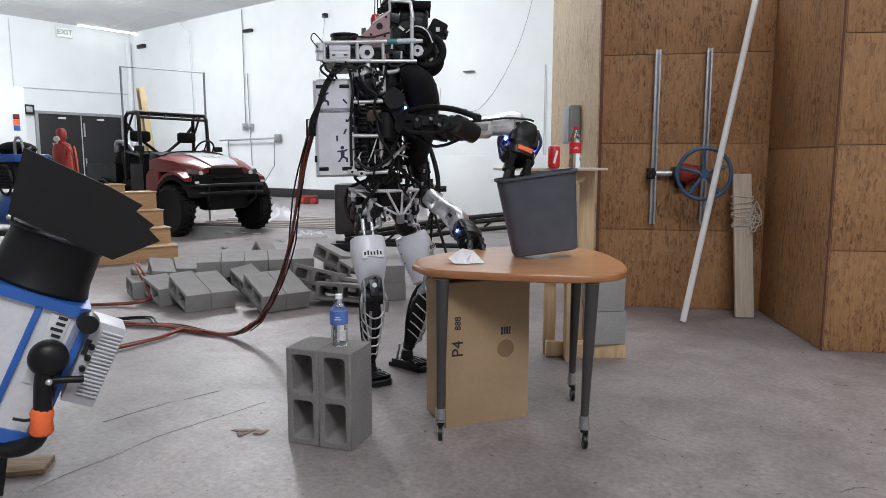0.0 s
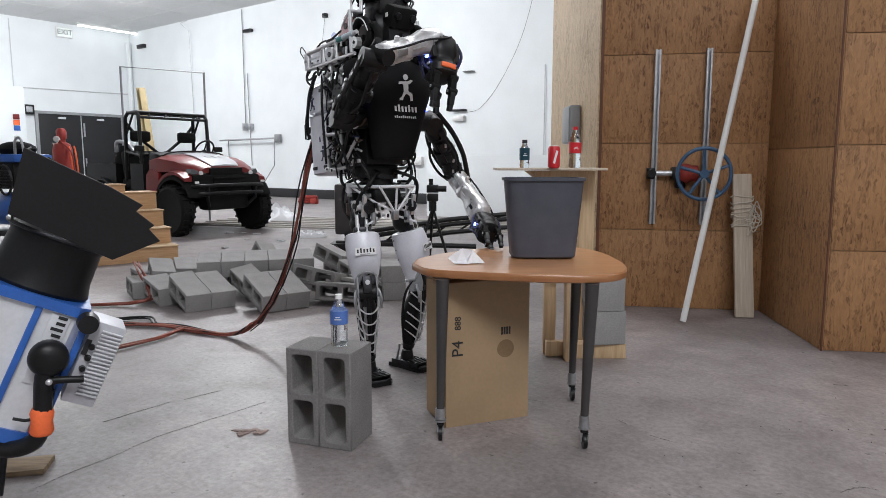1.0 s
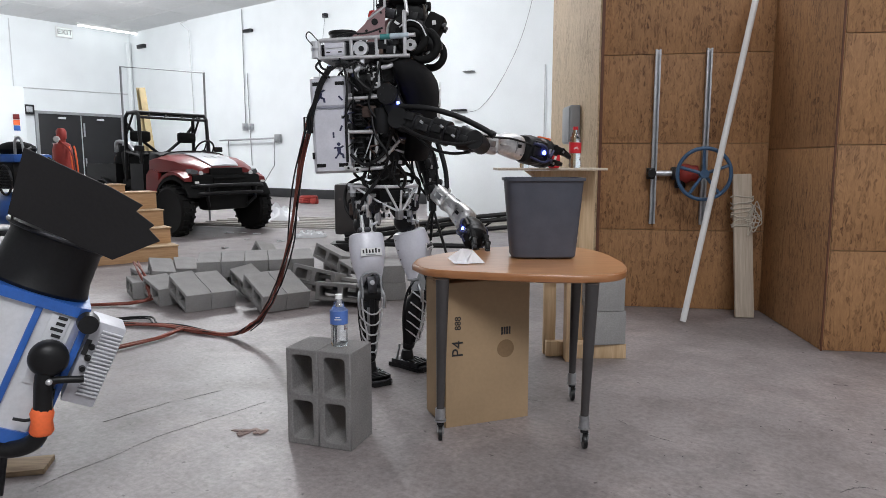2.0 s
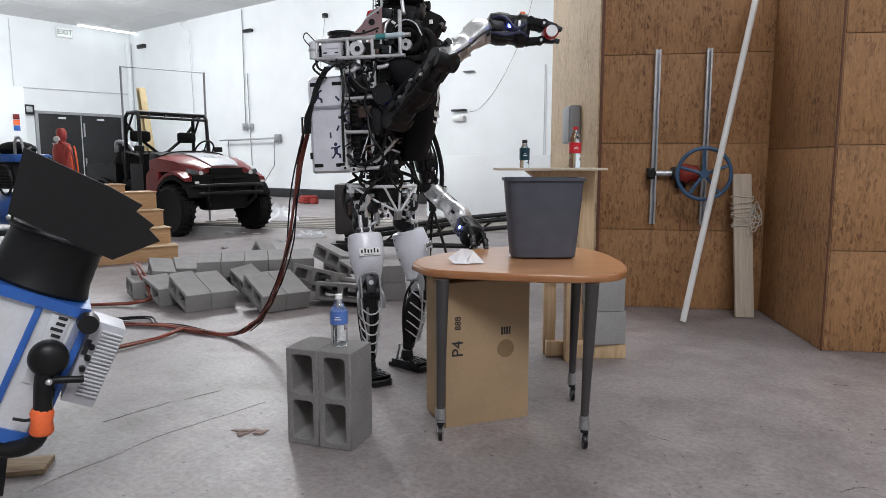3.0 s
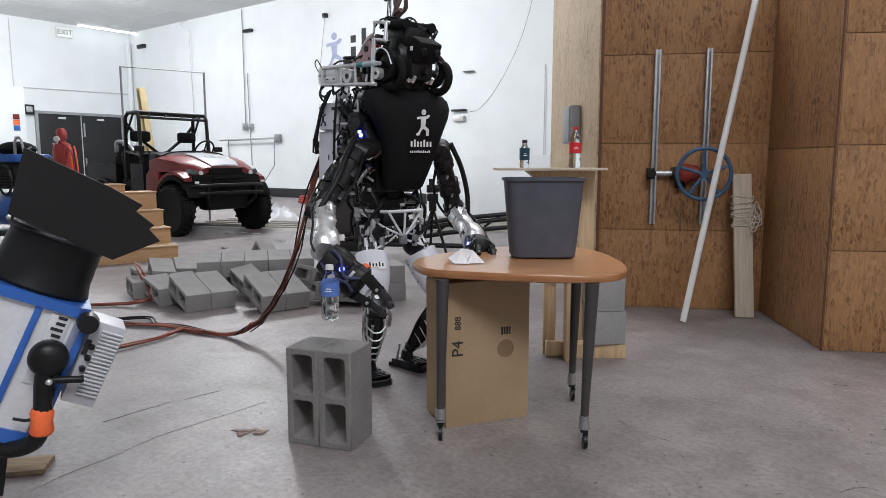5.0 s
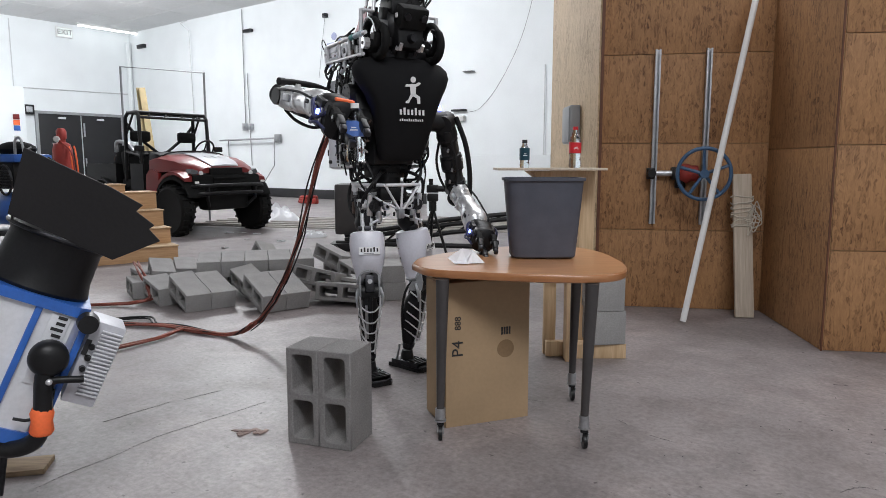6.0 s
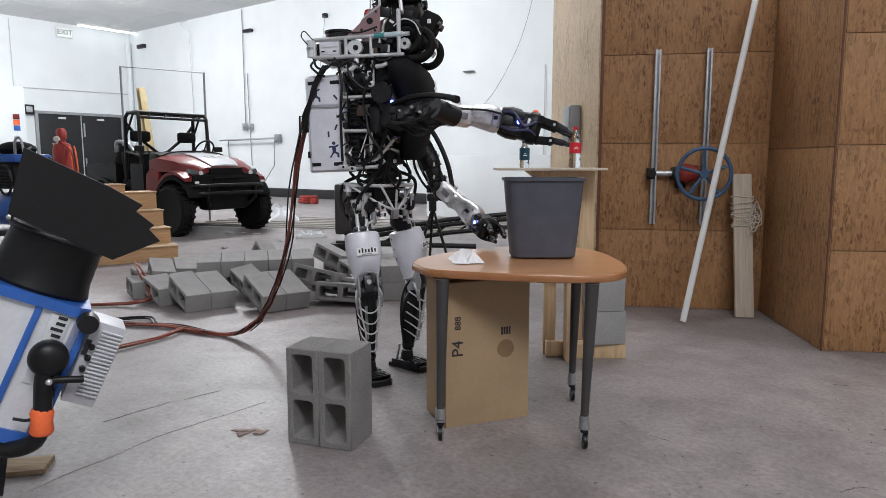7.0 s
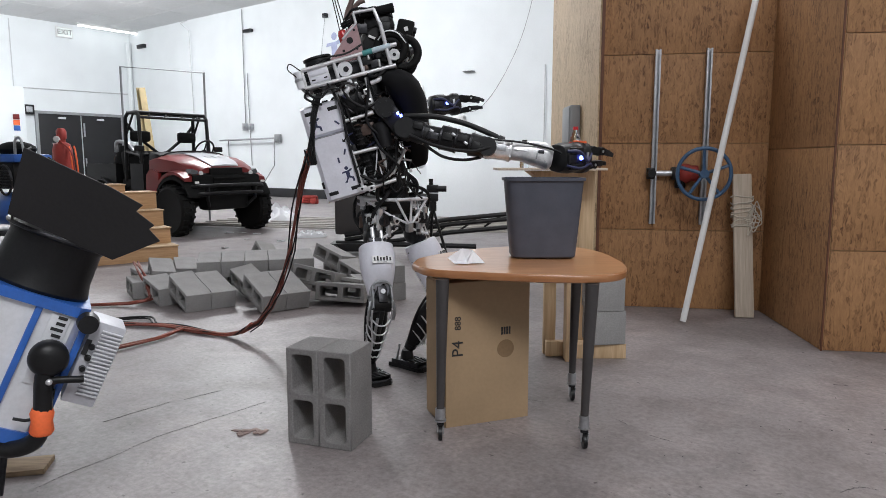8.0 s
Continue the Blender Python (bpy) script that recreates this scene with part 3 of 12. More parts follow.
def blocks():
    # two narrow blocks stood on end, cores towards the room
    c, s = math.cos(-0.331), math.sin(-0.331)
    first = None
    for k in (0.5, 1.5):
        x, y = -0.631 + k * 0.144 * c - 0.097 * s, 2.64 + k * 0.144 * s + 0.097 * c
        m = pose(x, y, 0.1985, 0, 0, math.degrees(-0.331)) @ pose(0, 0, 0, 90, 90, 0)
        if first is None:
            first = thing("concrete_block", block_mesh(0.397, 0.143, 0.194, 0.026, 0.03), M_CMU, m, "grey hollow concrete block stood on end, cores showing", "concrete block", "stand of two blocks")
        else:
            copy_thing(first, m)
    # the rubble course: each block lies on its side, cores level
    lay = pose(0, 0, 0, 0, 90, 0) @ pose(0, 0, 0, 0, 0, 90)
    pile = thing("concrete_block", block_mesh(0.397, 0.143, 0.194, 0.026, 0.03), M_CMU_B, pose(-1.975, 5.20, 0.123, 16, 0, 40) @ lay, "pale grey hollow concrete block in a rough pile on the floor", "concrete block", "pile of concrete blocks")
    # x, y, z, tilt across, tilt along, turn
    rows = [(-1.825, 5.326, 0.123, 16, 0, 40), (-1.385, 5.17, 0.132, 18, 0, 37), (-1.229, 5.288, 0.132, 18, 0, 37), (-0.80, 5.34, 0.10, 3, 8, 84), (-0.86, 5.53, 0.12, 6, 9, 84), (-1.02, 5.50, 0.19, 8, 14, 70), (-2.28, 5.44, 0.10, 8, -3, 40), (-2.12, 5.58, 0.10, 8, -3, 40),
            (-2.58, 5.72, 0.0725, 0, 0, 32), (-2.50, 5.95, 0.16, 10, 6, 28), (-2.05, 5.90, 0.235, 6, 0, 16), (-1.86, 5.955, 0.235, 6, 0, 16), (-1.67, 6.01, 0.235, 6, 0, 16), (-1.48, 6.065, 0.235, 6, 0, 16), (-1.29, 6.12, 0.235, 6, 0, 16),
            (-2.0, 5.98, 0.0725, 0, 0, 12), (-1.6, 6.05, 0.0725, 0, 0, 12), (-1.25, 6.15, 0.0725, 0, 0, 14), (-1.62, 5.62, 0.13, 14, -10, 35), (-1.40, 5.66, 0.10, 6, 0, 30), (-0.47, 5.66, 0.0725, 0, 0, 22), (-0.46, 5.68, 0.2155, 0, 0, 16), (-0.66, 5.78, 0.0725, 0, 0, 24),
            (-0.78, 6.15, 0.12, 12, 0, 40), (-1.05, 6.5, 0.22, 14, 10, 50), (-1.0, 6.5, 0.0725, 0, 0, 30), (-1.75, 6.7, 0.18, 26, 16, 40), (-1.7, 6.75, 0.0725, 0, 0, 30), (-2.75, 6.2, 0.0725, 0, 0, 35), (-2.4, 6.25, 0.13, 8, 4, 25)]
    for x, y, z, rx, ry, rz in rows:
        copy_thing(pile, pose(x, y, z, rx, ry, rz) @ lay)


blocks()


thing("white_panel", box(B(), 2.9, 0.05, 1.25, pose(0, 0, 0.625), 0.004), M_WALL, pose(0.82, 13.4, 0, 0, 0, -37.7), "low white panel standing behind black beams", "panel", kind="structure")


# ---- the table and what stands at it ----
def work_table():
    H = 0.70
    t = root("work_table", pose(0.295, 2.90, 0), "wood-laminate table with a curved top on grey castered legs", "table")
    out = smooth_path([(-0.43, 0.0), (-0.36, -0.16), (-0.20, -0.235), (0.05, -0.30), (0.28, -0.318), (0.41, -0.26), (0.475, -0.10), (0.49, 0.10), (0.47, 0.36), (0.38, 0.56), (0.20, 0.62), (-0.05, 0.54), (-0.26, 0.36), (-0.40, 0.16), (-0.43, 0.0)], 5)[:-1]
    pts = [(p.x, p.y) for p in out]
    sc = lambda k: [(x * k, y * k) for x, y in pts]
    bm = B()
    loft(bm, [[Vector((x, y, z)) for x, y in sc(k)] for k, z in ((0.985, H - 0.006), (0.985, H))])
    part("tabletop", bm, M_TABLE, t)
    bm = B()
    loft(bm, [[Vector((x, y, z)) for x, y in sc(k)] for k, z in ((0.97, H - 0.034), (0.993, H - 0.030), (1.0, H - 0.018), (0.996, H - 0.006), (0.984, H - 0.0015))])
    part("edge_moulding", bm, M_TABLE_EDGE, t, "rounded reddish-brown edge")
    for x, y, splay in ((-0.297, -0.215, 1.03), (0.283, -0.315, 0.95), (0.337, 0.26, 0.96), (-0.24, 0.28, 0.96)):
        lean = Vector((x * splay, y * splay, 0.10)), Vector((x, y, H - 0.034))
        bm = B()
        loft(bm, [[p + Vector((0, 0, 0)) for p in oval(*(lean[0].lerp(lean[1], k)), 0.0155 + 0.0115 * k, 0.0155 + 0.0115 * k, 16)] for k in (0, 0.5, 1)])
        leg = part("leg", bm, M_LEG, t)
        px, py = lean[0].x, lean[0].y
        bm = B()
        cyl(bm, 0.021, 0.021, 0.045, pose(px, py, 0.108), 16)
        cyl(bm, 0.024, 0.024, 0.008, pose(px, py, 0.080), 16)
        part("ferrule", bm, M_STEEL, leg, "bright metal ferrule")
        bm = B()
        cyl(bm, 0.029, 0.029, 0.016, pose(px, py - 0.014, 0.029, 0, 90, 0), 20)
        box(bm, 0.030, 0.034, 0.012, pose(px, py - 0.004, 0.066), 0.005)
        for dx in (-0.012, 0.012):
            fork = plate(B(), [(-0.006, 0.026), (0.008, 0.022), (0.024, 0.062), (-0.016, 0.066)], 0.004, pose(px + dx - 0.002, py - 0.014, 0, 90, 0, 90))
            part("fork", fork, M_STEEL, leg, "bright caster fork")
        part("caster", bm, M_BLACK, leg, "small black caster wheel")
    return t


work_table()


def cardboard_box():
    # stands on end under the table, one corner towards the room
    a = Vector((0.012, 2.785))
    b = root("cardboard_box", pose(a.x, a.y, 0, 0, 0, 21), "tall brown cardboard box standing under the table", "box")
    w, d, h = 0.395, 0.235, 0.63
    part("carton", box(B(), w, d, h, pose(w / 2, d / 2, h / 2), 0.003), M_CARD, b)
    part("flap", box(B(), 0.004, d * 0.92, h - 0.02, pose(-0.004, d / 2, h / 2)), M_CARD, b, "pale brown carton flap")
    part("tape", box(B(), 0.003, 0.05, 0.16, pose(-0.0075, d / 2, h - 0.1)), M_CARD, b)
    letters("P4", 0.072, M_INK, b, pose(0.055, -0.002, 0.345, 90, 0, 0) @ pose(0, 0, 0, 0, 0, 90), "print")
    letters("888", 0.04, M_INK, b, pose(0.055, -0.002, 0.455, 90, 0, 0) @ pose(0, 0, 0, 0, 0, 90), "print")
    bm = B()
    for k in range(4):
        box(bm, 0.008, 0.0015, 0.034, pose(0.262 + 0.012 * k, -0.001, 0.405))
    part("print", bm, M_INK, b, "small dark printed symbols")
    bm = B()
    cyl(bm, 0.04, 0.04, 0.0015, pose(0.280, -0.001, 0.325, 90, 0, 0), 28)
    part("print", bm, mat("faint_print", (0.26, 0.165, 0.085), 0.85), b, "faint round printed mark")


cardboard_box()


def bin_object():
    b = root("waste_bin", pose(0.455, 3.10, 0.705), "slate grey plastic waste bin on the table", "bin")
    bm = B()
    ring = lambda rx, ry, z: oval(0, 0, z, rx, ry, 32, 5.0)
    loft(bm, [ring(0.140, 0.09, 0.0), ring(0.146, 0.096, 0.006), ring(0.175, 0.12, 0.345), ring(0.171, 0.116, 0.345), ring(0.142, 0.093, 0.012)])
    part("tub", bm, M_PLASTIC_GREY, b)
    bm = B()
    loft(bm, [ring(0.176, 0.121, 0.343), ring(0.184, 0.129, 0.345), ring(0.184, 0.129, 0.357), ring(0.176, 0.121, 0.357)], True)
    part("rim", bm, M_PLASTIC_GREY, b)
    return b


waste_bin = bin_object()


def paper_wad():
    """A small sheet folded into a few sharp facets."""
    bm = B()
    # x along the table, y away, z up: two peaked folds, a low wing and a flat tail
    base = [(-0.075, 0.0, 0.024), (-0.045, -0.03, 0.003), (0.008, -0.036, 0.002), (0.03, -0.02, 0.003), (0.085, -0.012, 0.003), (0.05, 0.03, 0.003), (-0.02, 0.035, 0.004)]
    peaks = [(-0.012, 0.0, 0.064), (0.034, 0.004, 0.056), (-0.036, -0.012, 0.007), (0.006, 0.004, 0.014)]
    tri = [(0, 1, 9), (0, 9, 7), (1, 2, 9), (9, 2, 10), (9, 10, 7), (10, 2, 8), (10, 8, 7), (2, 3, 8), (3, 4, 8), (4, 5, 8), (5, 6, 8), (6, 7, 8), (6, 0, 7)]
    for off in (0.0, 0.001):
        V = [bm.verts.new((x, y, z + off)) for x, y, z in base + peaks]
        for f in tri:
            bm.faces.new([V[i] for i in f])
    ob = thing("crumpled_paper", bm, M_PAPER, pose(0.094, 2.885, 0.700, 0, 0, 0), "crumpled white paper lying on the table", "paper")
    for q in ob.data.polygons:
        q.use_smooth = False


paper_wad()


def bottle(name, m, h, r, label_mat, cap_mat, label, lab_z, group=""):
    b = root(name, m, label, "bottle", group)
    pr = [(r * 0.86, 0), (r, 0.012), (r * 0.97, h * 0.2), (r * 0.92, h * 0.26), (r * 0.98, h * 0.36), (r, h * 0.62), (r * 0.92, h * 0.7), (r * 0.55, h * 0.82), (0.013, h * 0.89), (0.013, h * 0.96)]
    part("shell", lathe(B(), pr, seg=22), M_PETCLEAR, b)
    part("label_band", lathe(B(), [(r + 0.0012, h * lab_z[0]), (r + 0.0016, h * lab_z[1])], seg=22), label_mat, b, "printed label band")
    bm = B()
    for k in range(2):
        box(bm, r * (0.8 - 0.3 * k), 0.002, 0.0035, pose(0, -r - 0.0015, h * (lab_z[0] * 0.6 + lab_z[1] * 0.4) + 0.009 * k))
    part("label_mark", bm, M_LOGO, b, "pale printed bars")
    part("cap", cyl(B(), 0.0155, 0.015, 0.018, pose(0, 0, h * 0.965), 18), cap_mat, b)
    return b


water_bottle = bottle("water_bottle", pose(-0.419, 2.675, 0.397), 0.208, 0.035, M_LABEL_BLUE, M_PVC, "clear plastic water bottle with a blue label, half full", (0.44, 0.70))
bottle("soda_bottle", pose(0.755, 3.92, 1.098), 0.232, 0.034, M_LABEL_RED, M_LABEL_RED, "clear plastic soda bottle with red label and cap", (0.36, 0.62))
bottle("small_bottle", pose(0.467, 3.92, 1.098), 0.155, 0.028, M_LABEL_TEAL, M_INK, "small clear bottle with a dark teal label on a shelf", (0.28, 0.72))


def soda_can():
    c = root("red_can", pose(0.603, 3.72, 1.098), "red aluminium drinks can", "can")
    part("body", lathe(B(), [(0.024, 0), (0.032, 0.008), (0.033, 0.012), (0.033, 0.105), (0.027, 0.118)], seg=24), M_LABEL_RED, c)
    part("lid", cyl(B(), 0.027, 0.026, 0.004, pose(0, 0, 0.1195), 24), M_SILVER, c, "bare metal lid")
    bm = B()
    box(bm, 0.012, 0.004, 0.07, pose(0.004, -0.032, 0.06, 0, 14, 0))
    part("print_mark", bm, M_LOGO, c, "pale printed swash")
    return c


red_can = soda_can()


def shelf_stand():
    s = root("shelf_stand", pose(0.60, 3.75, 0), "pine lumber stand with a thin board shelf, beside concrete blocks", "stand")
    part("board", box(B(), 0.60, 0.36, 0.012, pose(0.0, 0.16, 1.092), 0.002), M_PALE_WOOD, s, "thin pale shelf board")
    bm = plate(B(), [(-0.12, 0), (0.22, 0), (0.18, -0.06), (-0.04, -0.06)], 0.25, pose(0, 0.3, 1.081, 90, 0, 0))
    part("bracket", bm, M_PINE, s)
    for x, y, sx, sy in ((0.03, 0.19, 0.07, 0.045), (0.245, 0.25, 0.09, 0.045), (0.12, 0.05, 0.045, 0.09)):
        h = 1.08 if x > 0.2 else 0.56
        part("post", box(B(), sx, sy, h, pose(x, y, h / 2), 0.003), M_PINE, s)
    part("rail", box(B(), 0.16, 0.045, 0.09, pose(0.08, 0.12, 0.05), 0.003), M_PINE, s)
    part("rail", box(B(), 0.16, 0.045, 0.09, pose(0.08, 0.12, 0.52), 0.003), M_PINE, s)
    part("base_beam", box(B(), 0.36, 0.10, 0.085, pose(0.28, 0.12, 0.043), 0.003), M_PINE, s)
    turn = pose(0, 0, 0, 0, 90, 0) @ pose(0, 0, 0, 0, 0, 90)
    m = pose(0.93, 4.0, 0.085 + 0.0985, 0, 0, 8) @ turn
    a = thing("concrete_block", block_mesh(0.397, 0.194, 0.194), M_CMU_B, m, "pale grey concrete block lying on a timber beam", "concrete block", "blocks on the stand")
    copy_thing(a, pose(0.925, 4.0, 0.085 + 0.2935, 0, 0, 6) @ turn)


shelf_stand()


# ---- the alcove ----
def strut(x, y):
    s = root("strut_channel", pose(x, y, 0.66, 0, 0, -9.7), "slotted galvanised strut channel on strand board", "channel", "strut channels")
    bm = B()
    box(bm, 0.041, 0.003, 1.30, pose(0, 0.0, 0.65))
    for k in (-0.019, 0.019):
        box(bm, 0.003, 0.04, 1.30, pose(k, -0.02, 0.65))
    for k in (-0.013, 0.013):
        box(bm, 0.010, 0.003, 1.30, pose(k, -0.04, 0.65))
    part("rail", bm, M_STEEL, s)


strut(1.605, 5.21)
strut(1.965, 5.152)


def valve_wheel():
    v = root("valve", pose(1.887, 4.93, 1.045, 0, 0, -9.7), "blue spoked valve handwheel on a dark pipe, clamped to strut channels", "valve")
    bm = B()
    tube(bm, [(0.185 * math.cos(a), 0, 0.185 * math.sin(a)) for a in (2 * math.pi * k / 40 for k in range(41))], 0.014, 10)
    wheel = part("handwheel", bm, M_WHEEL_BLUE, v, "blue painted cast handwheel")
    for k in range(5):
        a = 2 * math.pi * k / 5 + 0.35
        bm = B()
        tube(bm, [(0, 0, 0), (0.1 * math.cos(a), 0.008, 0.1 * math.sin(a)), (0.185 * math.cos(a), 0, 0.185 * math.sin(a))], 0.012, 8)
        part("spoke", bm, M_WHEEL_BLUE, wheel)
    part("hub", cyl(B(), 0.032, 0.032, 0.05, pose(0, 0, 0, 90, 0, 0)), M_WHEEL_BLUE, wheel)
    part("stem", cyl(B(), 0.016, 0.016, 0.25, pose(0, 0.13, 0, 90, 0, 0)), M_STEEL, v)
    bm = B()
    ball(bm, 0.075, 0.07, 0.075, pose(-0.10, 0.2, 0.0))
    cyl(bm, 0.06, 0.06, 0.06, pose(-0.04, 0.2, 0, 0, 90, 0))
    part("valve_body", bm, M_RED_DULL, v, "dull red valve body")
    bm = B()
    cyl(bm, 0.022, 0.022, 0.32, pose(-0.22, 0.2, 0, 0, 90, 0))
    part("pipe", bm, M_STEEL, v)
    end = part("pipe_end", box(B(), 0.06, 0.08, 0.085, pose(-0.35, 0.19, 0.0), 0.012), M_BLACK, v, "black strut clamp")
    part("clamp_bolt", cyl(B(), 0.03, 0.03, 0.11, pose(-0.35, 0.15, 0.0, 90, 0, 0), 14), M_BLACK, end)
    part("clamp_ring", cyl(B(), 0.055, 0.055, 0.035, pose(-0.13, 0.2, 0.0, 0, 90, 0), 18), M_BLACK, v, "black flange")
    bm = B()
    cyl(bm, 0.05, 0.05, 0.05, pose(-0.17, 0.2, 0.0, 0, 90, 0))
    cyl(bm, 0.04, 0.04, 0.10, pose(-0.13, 0.2, -0.06))
    part("clamp", bm, M_BLACK, v, "black pipe clamp")


valve_wheel()


def alcove_things():
    p = thing("pvc_pole", tube(B(), [(1.685, 4.66, 0.02), (2.26, 4.98, 2.55)], 0.022, 14), M_PVC, Matrix(), "long white plastic pipe leaning against strand board", "pole")
    k = root("plank", pose(2.20, 4.85, 0, -9, -1.5, -8), "pale plank with rope wound round its top, leaning on strand board", "plank")
    part("board", box(B(), 0.128, 0.038, 1.05, pose(0, 0, 0.53), 0.003), M_PALE_WOOD, k)
    bm = B()
    for i in range(9):
        z, tilt, wide = 0.66 + i * 0.027 + random.uniform(-0.012, 0.012), random.uniform(-0.035, 0.05), random.uniform(1.0, 1.12)
        sq = lambda v: math.copysign(abs(v) ** 0.4, v)
        tube(bm, [(0.071 * wide * sq(math.cos(a)), 0.025 * wide * sq(math.sin(a)), z + tilt * math.cos(a) + 0.008 * math.sin(3 * a + i)) for a in (2 * math.pi * q / 18 for q in range(19))], 0.0045, 6)
    for i in range(8):
        x, z = random.uniform(0.02, 0.07), random.uniform(0.62, 0.80)
        tube(bm, [(x, -0.028, z), (x + random.uniform(0.0, 0.05), -0.05, z + random.uniform(-0.02, 0.06)), (x + random.uniform(0.0, 0.06), -0.055, z - random.uniform(0.02, 0.10)), (x - random.uniform(0.0, 0.05), -0.045, z - random.uniform(0.0, 0.10)), (x - 0.01, -0.028, z - 0.01)], 0.004, 6, 6)
    part("rope", bm, M_ROPE, k, "pale rope wound in loops")
    e = root("electric_box", pose(1.155, 5.97, 1.285, 0, 0, -89), "grey metal electric box on strand board", "electric box")
    part("case", box(B(), 0.31, 0.085, 0.32, pose(0, -0.0425, 0.16), 0.006), M_GREY, e)
    part("lid", box(B(), 0.28, 0.01, 0.29, pose(0, -0.09, 0.16), 0.004), M_GREY, e)


alcove_things()


# ---- the robot ----
robot = root("robot", pose(-0.30, 3.55, 0), "tall black and silver humanoid robot standing on concrete", "robot")


def bars(bm, rows, r):
    for a, b in rows:
        tube(bm, [a, b], r, 8)
    return bm


def figure_mark(bm, s, m):
    """A plain running-shape mark: a disc, a swept bar, a body and two bent bars, s tall, in local x, z."""
    cyl(bm, s * 0.11, s * 0.11, 0.003, m @ pose(0, 0, s * 0.88, 90, 0, 0), 18)
    flat = m @ pose(0, 0.0015, 0, 90, 0, 0)
    for pts in (((-0.33, 0.60), (-0.30, 0.70), (0.10, 0.73), (0.24, 0.80), (0.34, 0.76), (0.22, 0.66), (0.12, 0.63), (-0.12, 0.62)), ((-0.12, 0.63), (0.12, 0.64), (0.11, 0.30), (-0.09, 0.30)),
                ((-0.09, 0.34), (0.03, 0.30), (-0.12, 0.10), (-0.16, 0.0), (-0.30, 0.0), (-0.29, 0.07), (-0.20, 0.12)), ((-0.02, 0.34), (0.11, 0.36), (0.30, 0.26), (0.32, 0.0), (0.20, 0.0), (0.18, 0.19), (0.0, 0.27))):
        plate(bm, [(x * s, z * s) for x, z in pts], 0.003, flat)
    return bm


def bar_parts(name, w, h, n, m, material, parent, label):
    """The same row of bars, each a part of its own."""
    for i in range(n):
        x = (i + 0.5) / n * w - w / 2
        tall = i % 3 == 1
        part(name, box(B(), w / n * 0.5, 0.0025, h * (1.0 if tall else 0.75), m @ pose(x, 0, 0 if tall else -h * 0.12)), material, parent, label)


def coil(bm, a, b, turns, R, r, seg=6):
    """A spring or ribbed duct from a to b."""
    m = along(a, b)
    n = (Vector(b) - Vector(a)).length
    k = turns * 10
    return tube(bm, [m @ Vector((R * math.cos(2 * math.pi * i / 10), R * math.sin(2 * math.pi * i / 10), n * i / k)) for i in range(k + 1)], r, seg)


def rod(bm, a, b, r1, r2=None, seg=12):
    """A straight cylinder or cone between two points."""
    n = (Vector(b) - Vector(a)).length
    return cyl(bm, r1, r1 if r2 is None else r2, n, along(a, b) @ pose(0, 0, n / 2), seg)


def ring_tube(bm, c, R, r, a0, a1, seg=10, n=24):
    """A ring, or part of one, in a plane of constant y; angles in degrees from +x towards +z."""
    x, y, z = c
    return tube(bm, [(x + R * math.cos(a), y, z + R * math.sin(a)) for a in (radians(a0 + (a1 - a0) * k / n) for k in range(n + 1))], r, seg)


